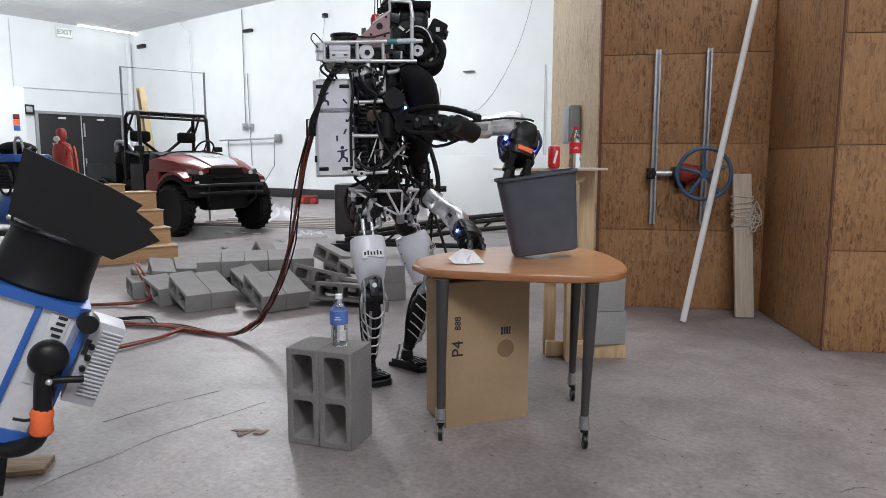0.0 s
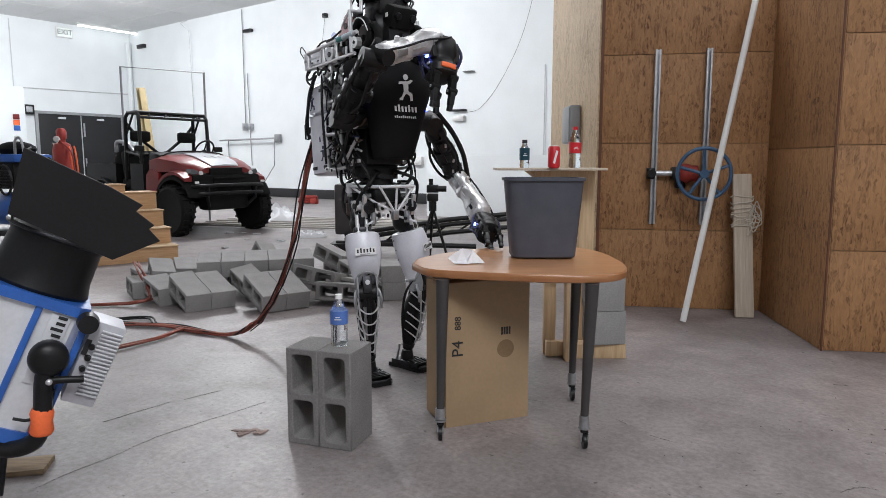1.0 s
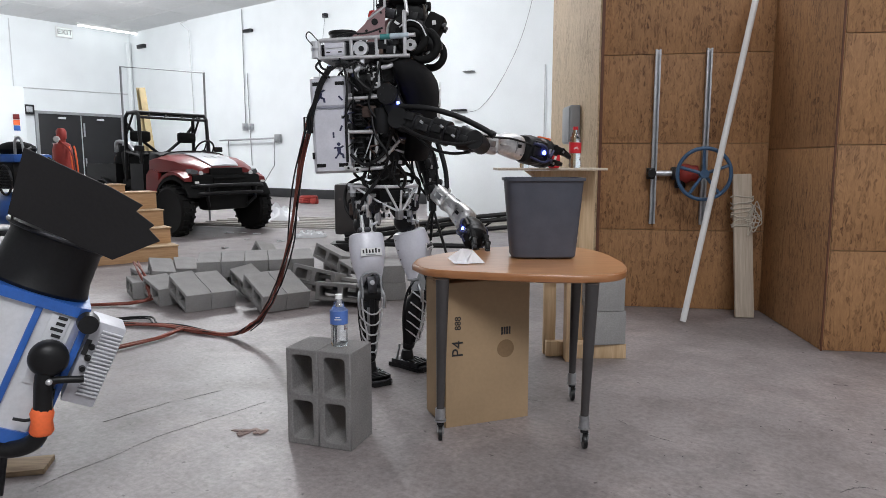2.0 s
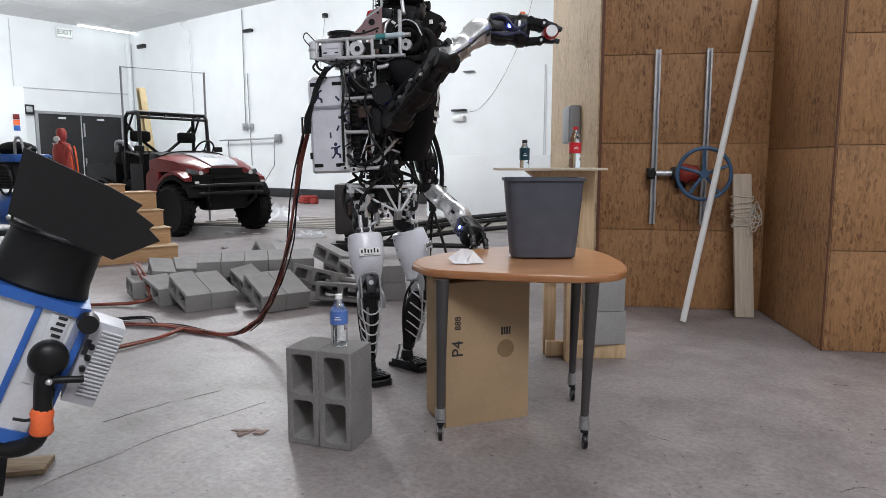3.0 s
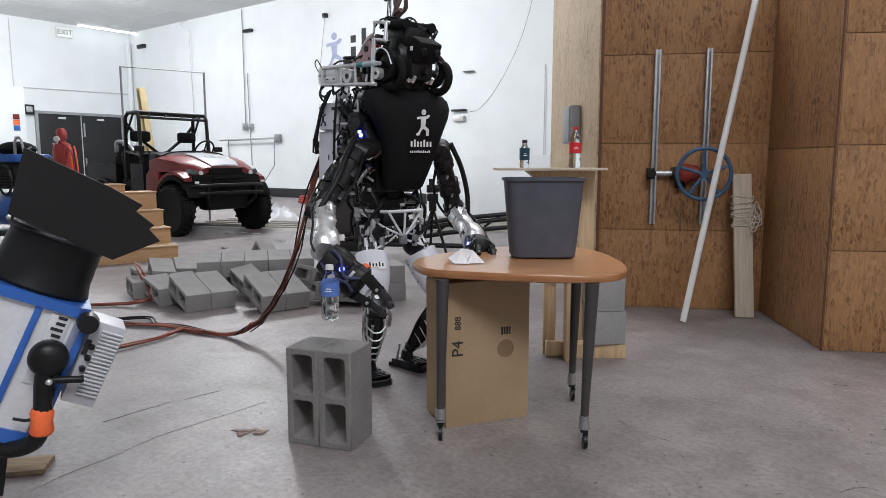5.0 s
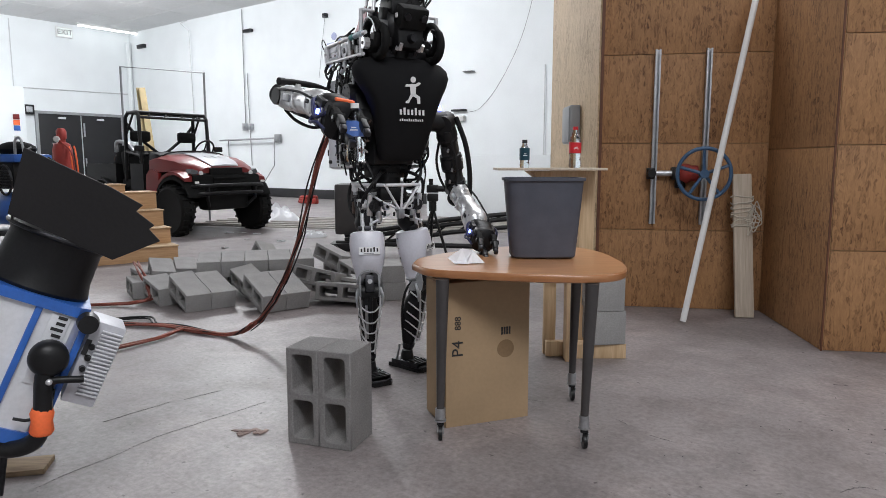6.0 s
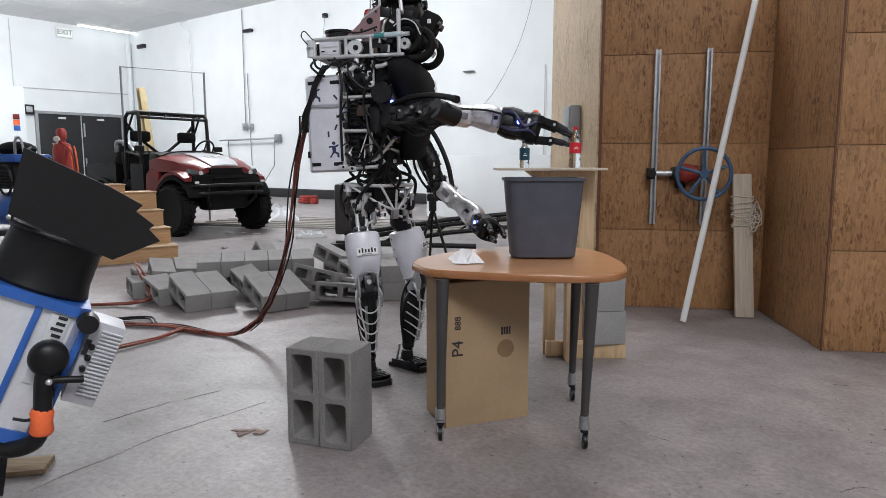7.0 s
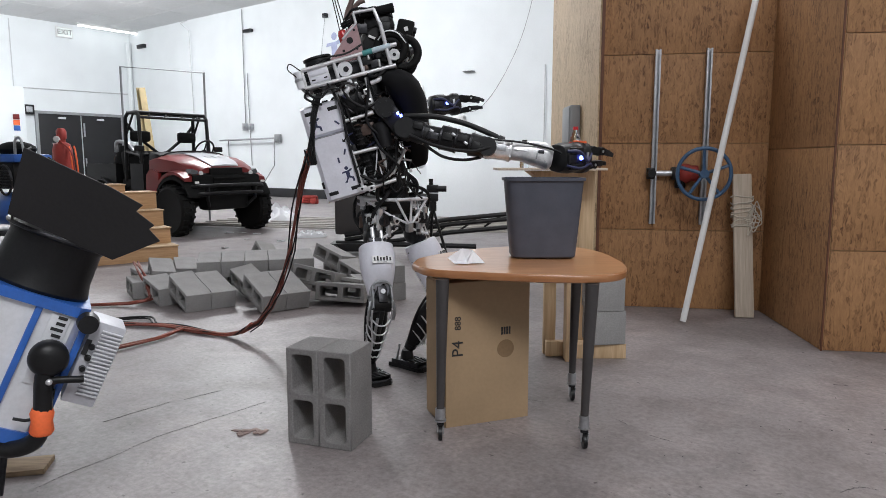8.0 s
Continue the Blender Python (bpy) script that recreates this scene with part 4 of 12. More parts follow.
def make_torso():
    DX = lambda x: -0.280 + (x + 0.325) * 0.90  # along the equipment deck
    rnd = random.Random(7)
    bm = B()
    box(bm, 0.26, 0.24, 0.52, pose(-0.03, 0, 0.29), 0.02)
    box(bm, 0.12, 0.22, 0.08, pose(0.0, 0, 0.0), 0.02)
    cyl(bm, 0.075, 0.085, 0.11, pose(0, 0, -0.04), 20)
    cyl(bm, 0.10, 0.10, 0.022, pose(0, 0, -0.025), 24)
    t = part("torso", bm, M_BLACK, robot, "black machinery-packed torso")

    # front cover: a thin padded shield, broad at the shoulders and narrow at the waist
    rows = ((0.055, 0.162, 0.05, 0.118), (0.07, 0.170, 0.058, 0.128), (0.14, 0.187, 0.067, 0.146), (0.22, 0.205, 0.075, 0.166), (0.32, 0.215, 0.085, 0.195), (0.39, 0.215, 0.095, 0.225), (0.44, 0.205, 0.10, 0.258),
            (0.49, 0.19, 0.105, 0.282), (0.53, 0.175, 0.10, 0.280), (0.56, 0.16, 0.085, 0.255), (0.578, 0.15, 0.07, 0.215), (0.588, 0.145, 0.05, 0.17))
    bm = B()
    loft(bm, [oval(cx, 0, z, rx, ry * 0.94, 40, 2.7) for z, cx, rx, ry in rows])
    cover = part("chest_cover", bm, M_FABRIC, t, "matt black padded chest cover")
    part("chest_mark", figure_mark(B(), 0.135, pose(0.310, 0, 0.345, 3, 0, 90)), M_LOGO, cover, "white printed figure shape")
    bar_parts("chest_mark", 0.15, 0.036, 7, pose(0.303, 0, 0.305, -3, 0, 90), M_LOGO, cover, "white printed bar")
    bar_parts("chest_mark", 0.14, 0.013, 11, pose(0.296, 0, 0.262, -5, 0, 90), M_LOGO, cover, "white printed bar")

    # backpack: two moulded shells with rounded edges
    pk = lambda a, b, c: [(-0.342 + c, -b), (-0.142 - c, -b), (-0.142, -b + c), (-0.142, b - c), (-0.142 - c, b), (-0.342 + c, b), (-0.342, b - c), (-0.342, -b + c)]
    bm = B()
    for z0, z1 in ((0.005, 0.343), (0.349, 0.512)):
        loft(bm, [[Vector((x, y, z)) for x, y in pk(0, w, c)] for z, w, c in ((z0, 0.185, 0.03), (z0 + 0.012, 0.203, 0.022), (z1 - 0.012 if z1 > 0.4 else z1 - 0.004, 0.203, 0.022), (z1, 0.187 if z1 > 0.4 else 0.199, 0.03))])
    box(bm, 0.15, 0.34, 0.02, pose(-0.25, 0, 0.346))
    pack = part("backpack", bm, M_WHITE, t, "white moulded backpack")
    for sy in (-1, 1):
        for x, z in ((-0.298, 0.472), (-0.180, 0.472), (-0.298, 0.047), (-0.180, 0.047)):
            part("slot", box(B(), 0.050, 0.008, 0.020, pose(x, sy * 0.2015, z), 0.004), M_BLACK, pack, "black slot")
        for x, z in ((-0.338, 0.10), (-0.338, 0.27), (-0.147, 0.12), (-0.147, 0.29)):
            part("slot", box(B(), 0.012, 0.012, 0.036, pose(x, sy * 0.196, z), 0.003), M_BLACK, pack, "black slot")
        for x, z, s in ((-0.285, 0.375, 0.085), (-0.200, 0.082, 0.085)):
            part("pack_mark", figure_mark(B(), s, pose(x, sy * 0.2035, z)), M_BLUE_PRINT, pack, "navy printed shape")
        for x, z, a in ((-0.225, 0.205, 0), (-0.183, 0.24, 25), (-0.178, 0.395, -40)):
            part("pack_mark", box(B(), 0.009, 0.004, 0.03, pose(x, sy * 0.2035, z, 0, a, 0)), M_BLUE_PRINT, pack)
        part("panel_seam", box(B(), 0.16, 0.004, 0.003, pose(-0.25, sy * 0.2035, 0.34)), M_GREY, pack)
        part("pack_latch", box(B(), 0.026, 0.022, 0.075, pose(-0.134, sy * 0.197, 0.225), 0.005), M_BLACK, pack, "black latch")

        # flank frame between pack and cover
        Y = sy * 0.205
        for a, b, r in (((-0.150, Y, 0.390), (0.015, Y * 0.98, 0.392), 0.0095), ((-0.150, Y, 0.218), (-0.01, Y, 0.214), 0.0105), ((-0.147, Y, 0.022), (-0.147, Y, 0.235), 0.0085), ((-0.150, Y, 0.020), (0.03, Y, 0.026), 0.010),
                        ((0.022, Y, 0.060), (0.128, Y * 0.92, 0.175), 0.0085), ((-0.02, Y, 0.052), (0.03, Y, 0.068), 0.0085), ((0.055, Y * 0.9, 0.135), (0.135, Y * 0.85, 0.10), 0.006), ((-0.140, Y, 0.40), (-0.140, Y, 0.56), 0.007), ((0.025, Y * 0.96, 0.41), (0.025, Y * 0.96, 0.575), 0.007)):
            part("flank_rail", rod(B(), a, b, r), M_SILVER, t, "bright metal rail")
        for z0, z1 in ((0.065, 0.195), (0.24, 0.365)):
            bm = B()
            for k in range(8):
                zz = z0 + (z1 - z0) * (k + 0.5) / 8
                cyl(bm, 0.032, 0.032, (z1 - z0) / 8 * 0.55, pose(-0.085, sy * 0.172, zz), 14)
            cyl(bm, 0.024, 0.024, z1 - z0, pose(-0.085, sy * 0.172, (z0 + z1) / 2), 12)
            part("ribbed_duct", bm, M_RUBBER, t, "black ribbed duct")
            for k in range(4):
                part("duct_clip", box(B(), 0.034, 0.006, 0.007, pose(-0.088, sy * 0.206, z0 + 0.014 + (z1 - z0 - 0.02) * k / 4), 0.001), M_DARK, t)
        part("damper", rod(B(), (0.0, Y, 0.105), (0.0, Y, 0.205), 0.011), M_ALU, t, "bright hydraulic damper")
        part("damper", rod(B(), (0.0, Y, 0.055), (0.0, Y, 0.11), 0.006), M_SILVER, t)
        part("valve_block", box(B(), 0.075, 0.03, 0.06, pose(-0.035, sy * 0.185, 0.32), 0.006), M_BROWN, t, "brownish manifold block")
        part("valve_block", box(B(), 0.06, 0.03, 0.10, pose(0.055, sy * 0.168, 0.235), 0.008), M_DARK, t)
        part("valve_block", box(B(), 0.11, 0.03, 0.10, pose(-0.07, sy * 0.172, 0.465), 0.01), M_BLACK, t)
        for x, z, w, h in ((0.012, 0.505, 0.030, 0.030), (0.012, 0.452, 0.026, 0.030), (-0.152, 0.03, 0.05, 0.024), (-0.105, 0.02, 0.04, 0.028), (-0.118, 0.545, 0.035, 0.022), (0.085, 0.405, 0.045, 0.016)):
            bk = part("bracket", box(B(), w, 0.02, h, pose(x, sy * 0.205, z), 0.004), M_ALU, t)
            part("bore", cyl(B(), min(w, h) * 0.26, min(w, h) * 0.26, 0.024, pose(x, sy * 0.205, z, 90, 0, 0), 10), M_BLACK, bk)
        for a, b in (((-0.125, 0.53), (-0.06, 0.575)), ((-0.06, 0.545), (-0.055, 0.585)), ((0.045, 0.54), (0.10, 0.555))):
            part("pipe_elbow", tube(B(), [(a[0], Y, a[1]), ((a[0] * 0.3 + b[0] * 0.7), Y * 1.04, a[1] + 0.004), (b[0], Y, b[1])], 0.012, 10, 5), M_LAMP_SILVER, t, "pale pipe elbow")

        # shoulder: stacked black rotary drives, an upper and a lower one
        bm = B()
        cyl(bm, 0.052, 0.052, 0.09, pose(0.075, sy * 0.215, 0.40, 90, 0, 0), 22)
        cyl(bm, 0.056, 0.056, 0.13, pose(0.14, sy * 0.215, 0.27, 90, 0, 0), 22)
        box(bm, 0.10, 0.09, 0.14, pose(0.105, sy * 0.19, 0.335, 0, -25, 0), 0.02)
        cyl(bm, 0.045, 0.045, 0.13, pose(0.03, sy * 0.18, 0.27), 18)
        sh = part("shoulder", bm, M_BLACK, t)
        for k in range(6):
            a = 2 * math.pi * k / 6
            part("shoulder_bolt", cyl(B(), 0.005, 0.005, 0.006, pose(0.075 + 0.036 * math.cos(a), sy * 0.261, 0.40 + 0.036 * math.sin(a), 90, 0, 0), 8), M_DARK, sh)
        for x, y, z in ((0.130, 0.262, 0.352), (0.142, 0.262, 0.336), (0.128, 0.285, 0.225)):
            part("status_light", box(B(), 0.014, 0.014, 0.016, pose(x, sy * y, z), 0.003), M_LED, t, "glowing blue status light")

        # hoses and looms, each with its own run
        for pts, r in (([(-0.14, Y, 0.10), (-0.06, Y * 1.10, 0.045), (0.04, Y * 1.10, 0.10), (0.09, Y * 1.05, 0.22)], 0.009), ([(-0.15, Y, 0.55), (-0.135, Y * 1.1, 0.45), (-0.150, Y * 1.08, 0.30), (-0.155, Y * 1.05, 0.06)], 0.007),
                       ([(-0.02, Y, 0.30), (0.0, Y * 1.15, 0.20), (0.06, Y * 1.12, 0.08), (0.0, Y * 0.85, -0.03)], 0.007), ([(-0.10, Y, 0.60), (-0.09, Y * 1.07, 0.50), (-0.02, Y * 1.05, 0.43), (0.05, Y, 0.44)], 0.008),
                       ([(0.04, Y, 0.58), (0.02, Y * 1.08, 0.50), (-0.03, Y * 1.06, 0.36), (0.02, Y * 1.02, 0.26)], 0.0065), ([(-0.06, Y * 0.9, 0.03), (-0.09, Y * 0.8, -0.05), (-0.03, Y * 0.7, -0.085), (0.05, Y * 0.6, -0.06)], 0.009),
                       ([(0.08, Y * 0.8, 0.06), (0.13, Y * 0.7, -0.02), (0.10, Y * 0.55, -0.09), (0.0, Y * 0.5, -0.08)], 0.009)):
            part("hose", tube(B(), pts, r, 8, 6), M_HOSE, t)
        # loom running down beside the pack
        bm = B()
        for k in range(3):
            o = 0.011 * k
            tube(bm, [(-0.23 + o, Y * 1.02, 0.56), (-0.285 + o, Y * 1.06, 0.47), (-0.315 + o * 0.6, Y * 1.07, 0.38), (-0.355 + o, Y * 1.03, 0.30 - o), (-0.362 + o, Y * 0.95, 0.22)], 0.006, 7, 6)
        part("cable_loom", bm, M_HOSE, t, "black cable loom beside the backpack")
        bm = B()
        tube(bm, [(-0.345, Y, 0.30), (-0.375, Y, 0.305), (-0.378, Y, 0.225), (-0.345, Y, 0.22)], 0.0055, 7)
        part("pack_handle", bm, M_BLACK, pack, "small black wire handle")

        # equipment deck: two long rails tied by uprights
        for a, b, r in (((-0.325, 0.600), (0.20, 0.592), 0.0105), ((-0.315, 0.690), (0.235, 0.694), 0.0105), ((-0.317, 0.595), (-0.317, 0.690), 0.0085), ((-0.132, 0.595), (-0.132, 0.70), 0.0095), ((0.012, 0.595), (0.012, 0.70), 0.0085), ((0.172, 0.60), (0.178, 0.815), 0.0105)):
            part("deck_rail", rod(B(), (DX(a[0]), sy * 0.215, a[1]), (DX(b[0]), sy * 0.215, b[1]), r), M_SILVER, t, "bright metal deck rail")
        pb = part("pump_end", rod(B(), (-0.291, sy * 0.20, 0.605), (-0.291, sy * 0.20, 0.690), 0.026, None, 16), M_LAMP_SILVER, t, "pale rounded pump end")
        part("pump_collar", cyl(B(), 0.029, 0.029, 0.012, pose(-0.291, sy * 0.20, 0.648), 16), M_STEEL, pb)
        eb = part("electronics_box", box(B(), 0.104, 0.07, 0.076, pose(-0.195, sy * 0.178, 0.645), 0.005), M_LAMP_SILVER, t, "pale electronics box")
        for z in (0.663, 0.628):
            part("box_panel", box(B(), 0.09, 0.006, 0.026, pose(-0.195, sy * 0.214, z), 0.002), M_WHITE, eb)
        for x in (-0.226, -0.165):
            part("box_slot", box(B(), 0.018, 0.004, 0.006, pose(x, sy * 0.2175, 0.628)), M_BLACK, eb)
        dk = part("gauge_disc", cyl(B(), 0.038, 0.038, 0.03, pose(-0.061, sy * 0.195, 0.643, 90, 0, 0), 24), M_LAMP_SILVER, t, "pale round pump face")
        part("gauge_boss", cyl(B(), 0.014, 0.014, 0.036, pose(-0.056, sy * 0.196, 0.640, 90, 0, 0), 14), M_DARK, dk)
        for x, z, w, h, m in ((0.055, 0.655, 0.05, 0.05, M_BLACK), (0.095, 0.628, 0.05, 0.04, M_DARK), (0.04, 0.622, 0.03, 0.03, M_BROWN), (0.12, 0.668, 0.03, 0.035, M_BLACK), (-0.10, 0.62, 0.03, 0.035, M_DARK)):
            part("deck_module", box(B(), w, 0.05, h, pose(x, sy * 0.185, z), 0.006), m, t)
        for x, z in ((0.03, 0.612), (0.075, 0.674), (0.125, 0.625)):
            part("deck_fitting", rod(B(), (x * 0.9, sy * 0.212, z - 0.018), (x * 0.9 + 0.004, sy * 0.212, z + 0.018), 0.006), M_ALU, t)
        hub = part("drive_hub", cyl(B(), 0.030, 0.030, 0.03, pose(0.198, sy * 0.205, 0.645, 90, 0, 0), 8), M_ALU, t, "bare octagonal metal hub")
        part("hub_bore", cyl(B(), 0.009, 0.009, 0.034, pose(0.198, sy * 0.205, 0.645, 90, 0, 0), 12), M_BLACK, hub)
        for pts, r in (([(-0.325, sy * 0.215, 0.600), (-0.30, sy * 0.24, 0.55), (-0.25, sy * 0.24, 0.535), (-0.2, sy * 0.235, 0.565), (-0.14, sy * 0.235, 0.55)], 0.006), ([(-0.32, sy * 0.22, 0.69), (-0.365, sy * 0.225, 0.735), (-0.385, sy * 0.225, 0.71), (-0.35, sy * 0.22, 0.665)], 0.003),
                       ([(-0.30, sy * 0.21, 0.60), (-0.34, sy * 0.22, 0.56), (-0.30, sy * 0.23, 0.52), (-0.26, sy * 0.225, 0.50)], 0.006), ([(-0.20, sy * 0.22, 0.595), (-0.17, sy * 0.235, 0.545), (-0.10, sy * 0.235, 0.57), (-0.05, sy * 0.23, 0.545)], 0.006),
                       ([(-0.25, sy * 0.2, 0.70), (-0.15, sy * 0.21, 0.72), (-0.05, sy * 0.21, 0.715), (0.05, sy * 0.2, 0.74)], 0.005), ([(0.02, sy * 0.21, 0.60), (0.06, sy * 0.23, 0.565), (0.12, sy * 0.225, 0.575), (0.16, sy * 0.2, 0.61)], 0.007)):
            part("cable", tube(B(), [(DX(x), y, z) for x, y, z in pts], r, 7, 6), M_HOSE, t)

        # ring guards and bumper hoses at the neck
        bm = B()
        ring_tube(bm, (0.195, sy * 0.165, 0.690), 0.072, 0.020, 0, 360, 12, 32)
        part("guard_ring", bm, M_RUBBER, t, "thick black rubber guard ring")
        bm = B()
        ring_tube(bm, (0.252, sy * 0.155, 0.650), 0.074, 0.021, -112, 66, 12, 22)
        for a in (-112, 66):
            box(bm, 0.02, 0.046, 0.048, pose(0.252 + 0.074 * math.cos(radians(a)), sy * 0.155, 0.650 + 0.074 * math.sin(radians(a)), 0, -a, 0), 0.005)
        part("bumper_hose", bm, M_RUBBER, t, "curved black rubber bumper hose")
        part("ring_wire", tube(B(), [(0.14, sy * 0.19, 0.74), (0.19, sy * 0.192, 0.772), (0.245, sy * 0.19, 0.75), (0.275, sy * 0.185, 0.69)], 0.0035, 7, 6), M_LAMP_SILVER, t)

    # deck core
    bm = B()
    box(bm, 0.46, 0.34, 0.07, pose(-0.08, 0, 0.645), 0.012)
    box(bm, 0.20, 0.30, 0.06, pose(0.09, 0, 0.60), 0.012)
    for i in range(46):
        box(bm, rnd.uniform(0.02, 0.05), rnd.uniform(0.02, 0.05), rnd.uniform(0.02, 0.045), pose(rnd.uniform(-0.28, 0.16), rnd.uniform(-0.19, 0.19), rnd.uniform(0.60, 0.705), 0, 0, rnd.uniform(-15, 15)), 0.004)
    tagged(part("upper_deck", bm, M_DARK, t, "dark crowded equipment deck"), kind="stuff")
    can = part("lidar_can", lathe(B(), [(0.066, 0.70), (0.072, 0.706), (0.068, 0.715), (0.068, 0.742), (0.074, 0.746), (0.074, 0.757), (0.03, 0.760)], pose(-0.185, -0.06, 0), 28), M_BLACK, t, "round black sensor can")
    part("can_band", cyl(B(), 0.0695, 0.0695, 0.012, pose(-0.185, -0.06, 0.728), 28), M_DARK, can)
    for sy in (-1, 1):
        sp = part("side_plate", plate(B(), [(-0.125, 0.712), (0.055, 0.712), (0.062, 0.86), (0.045, 0.86), (-0.005, 0.835), (-0.05, 0.775)], 0.006, pose(0, sy * 0.13, 0, 90, 0, 0)), M_PINK, t, "pinkish perforated metal plate")
        for x, z, r in ((0.005, 0.785, 0.017), (-0.04, 0.742, 0.007), (0.03, 0.735, 0.006), (0.04, 0.83, 0.006), (-0.085, 0.728, 0.005)):
            part("plate_hole", cyl(B(), r, r, 0.012, pose(x, sy * 0.133, z, 90, 0, 0), 14), M_BLACK, sp)
    part("tape_band", rod(B(), (0.045, -0.215, 0.692), (0.095, -0.215, 0.6925), 0.0145), mat("teal_tape", (0.06, 0.27, 0.27), 0.5), t, "teal tape on a tube")
    part("tape_band", rod(B(), (0.097, -0.215, 0.6925), (0.19, -0.215, 0.694), 0.0145), mat("pale_blue_sleeve", (0.50, 0.60, 0.66), 0.4), t, "pale blue sleeve on a tube")
    part("beacon", lathe(B(), [(0.024, 0.80), (0.026, 0.81), (0.026, 0.84), (0.018, 0.86), (0.004, 0.866)], pose(-0.02, -0.05, 0), 18), mat("red_beacon_lens", (0.55, 0.03, 0.03), 0.25, clear=0.5), t, "small red beacon lens")

    # head: a ribbed drum behind an angular housing, inside a tube cage
    bm = B()
    lathe(bm, [(0.02, -0.105), (0.085, -0.10), (0.105, -0.075), (0.112, -0.03), (0.112, 0.03), (0.105, 0.075), (0.085, 0.10), (0.02, 0.105)], pose(0.155, 0, 0.735, 90, 0, 0), 28)
    box(bm, 0.15, 0.17, 0.10, pose(0.18, 0, 0.84), 0.025)
    box(bm, 0.13, 0.15, 0.16, pose(0.235, 0, 0.70), 0.03)
    cyl(bm, 0.055, 0.06, 0.10, pose(0.15, 0, 0.61), 18)
    head = part("head", bm, M_BLACK, t, "black sensor head")
    vis = part("visor", box(B(), 0.09, 0.15, 0.11, pose(0.30, 0, 0.775, 0, 28, 0), 0.018), M_RUBBER, head, "tilted black camera housing")
    for y in (-0.045, 0.045):
        part("lens", cyl(B(), 0.020, 0.017, 0.02, pose(0.30, y, 0.775, 0, 28, 0) @ pose(0.05, 0, 0.01, 0, 90, 0), 16), M_DARK, vis, "dark round lens")
    part("lens", cyl(B(), 0.026, 0.020, 0.04, pose(0.315, 0.0, 0.668, 0, 90, 0), 18), M_DARK, head, "dark round lens")
    for sy in (-1, 1):
        part("label_plate", box(B(), 0.040, 0.004, 0.013, pose(0.12, sy * 0.113, 0.775, 0, 38, 0), 0.001), M_LOGO, head, "small pale label")
        part("label_plate", box(B(), 0.020, 0.004, 0.022, pose(0.305, sy * 0.085, 0.775), 0.002), M_LOGO, head, "small pale label")
        for a, b, r in (((0.178, 0.150, 0.81), (0.166, 0.135, 0.905), 0.0095), ((0.166, 0.135, 0.905), (0.06, 0.13, 0.915), 0.0085), ((0.06, 0.13, 0.915), (0.06, 0.13, 0.86), 0.007), ((0.06, 0.132, 0.86), (-0.03, 0.135, 0.80), 0.006)):
            part("cage_bar", rod(B(), (a[0], sy * a[1], a[2]), (b[0], sy * b[1], b[2]), r), M_SILVER, head, "bright head cage bar")
        part("cage_bar", rod(B(), (0.170, sy * 0.215, 0.812), (0.178, sy * 0.150, 0.812), 0.009), M_SILVER, head, "bright head cage bar")
        for x, z, w, h in ((0.20, 0.80, 0.05, 0.06), (0.10, 0.70, 0.05, 0.04), (0.245, 0.655, 0.045, 0.04), (0.08, 0.83, 0.06, 0.05)):
            part("head_box", box(B(), w, 0.03, h, pose(x, sy * 0.105, z, 0, 12, 0), 0.006), M_DARK if w > 0.055 else M_BLACK, head)
        for x, z in ((0.27, 0.63), (0.23, 0.615), (0.30, 0.625)):
            part("head_fitting", cyl(B(), 0.011, 0.009, 0.035, pose(x, sy * 0.06, z, 0, 40, 0), 10), M_ALU if x > 0.25 else M_DARK, head)
    part("cage_bar", rod(B(), (0.166, -0.135, 0.905), (0.166, 0.135, 0.905), 0.009), M_SILVER, head, "bright head cage bar")
    bm = B()
    rod(bm, (0.09, -0.10, 0.905), (0.27, -0.09, 0.895), 0.020, 0.026, 12)
    rod(bm, (0.09, 0.09, 0.905), (0.27, 0.08, 0.895), 0.020, 0.026, 12)
    box(bm, 0.16, 0.16, 0.035, pose(0.16, 0, 0.905, 0, 4, 0), 0.012)
    part("head_wrap", bm, M_FABRIC, head, "black wrapped cable bundle over the head")
    tufts = B()
    rn = random.Random(3)
    for q in range(22):
        y0 = rn.uniform(-0.12, 0.12)
        tube(tufts, [(rn.uniform(-0.02, 0.06), y0, 0.90 + rn.uniform(-0.02, 0.02)), (0.12 + rn.uniform(-0.05, 0.05), y0 + rn.uniform(-0.04, 0.04), 0.935 + rn.uniform(-0.02, 0.015)), (0.20 + rn.uniform(-0.03, 0.05), y0 + rn.uniform(-0.05, 0.05), 0.90), (0.25, y0 * 0.9, 0.84 + rn.uniform(-0.03, 0.03))], rn.uniform(0.003, 0.0065), 6, 5)
    tagged(part("head_wiring", tufts, M_HOSE, head, "black wires over the head"), kind="stuff")

    bm = B()
    for pts, r in (([(0.02, 0, 0.92), (0.045, 0.01, 0.965), (0.08, 0.0, 1.01), (0.095, 0.01, 1.06)], 0.014), ([(0.04, 0.02, 0.92), (0.075, 0.02, 0.97), (0.125, 0.02, 1.0), (0.15, 0.0, 1.045)], 0.012), ([(0.05, -0.01, 0.92), (0.095, -0.02, 0.975), (0.14, -0.02, 0.985)], 0.012), ([(0.03, 0.0, 0.93), (0.07, 0.0, 0.99), (0.075, -0.01, 1.04), (0.10, 0.0, 1.06)], 0.009)):
        tube(bm, pts, r, 8, 5)
    part("cable_tuft", bm, mat("brownish_cable_sleeve", (0.16, 0.11, 0.10), 0.6), t, "tuft of brownish sleeved cables")
    bm = B()
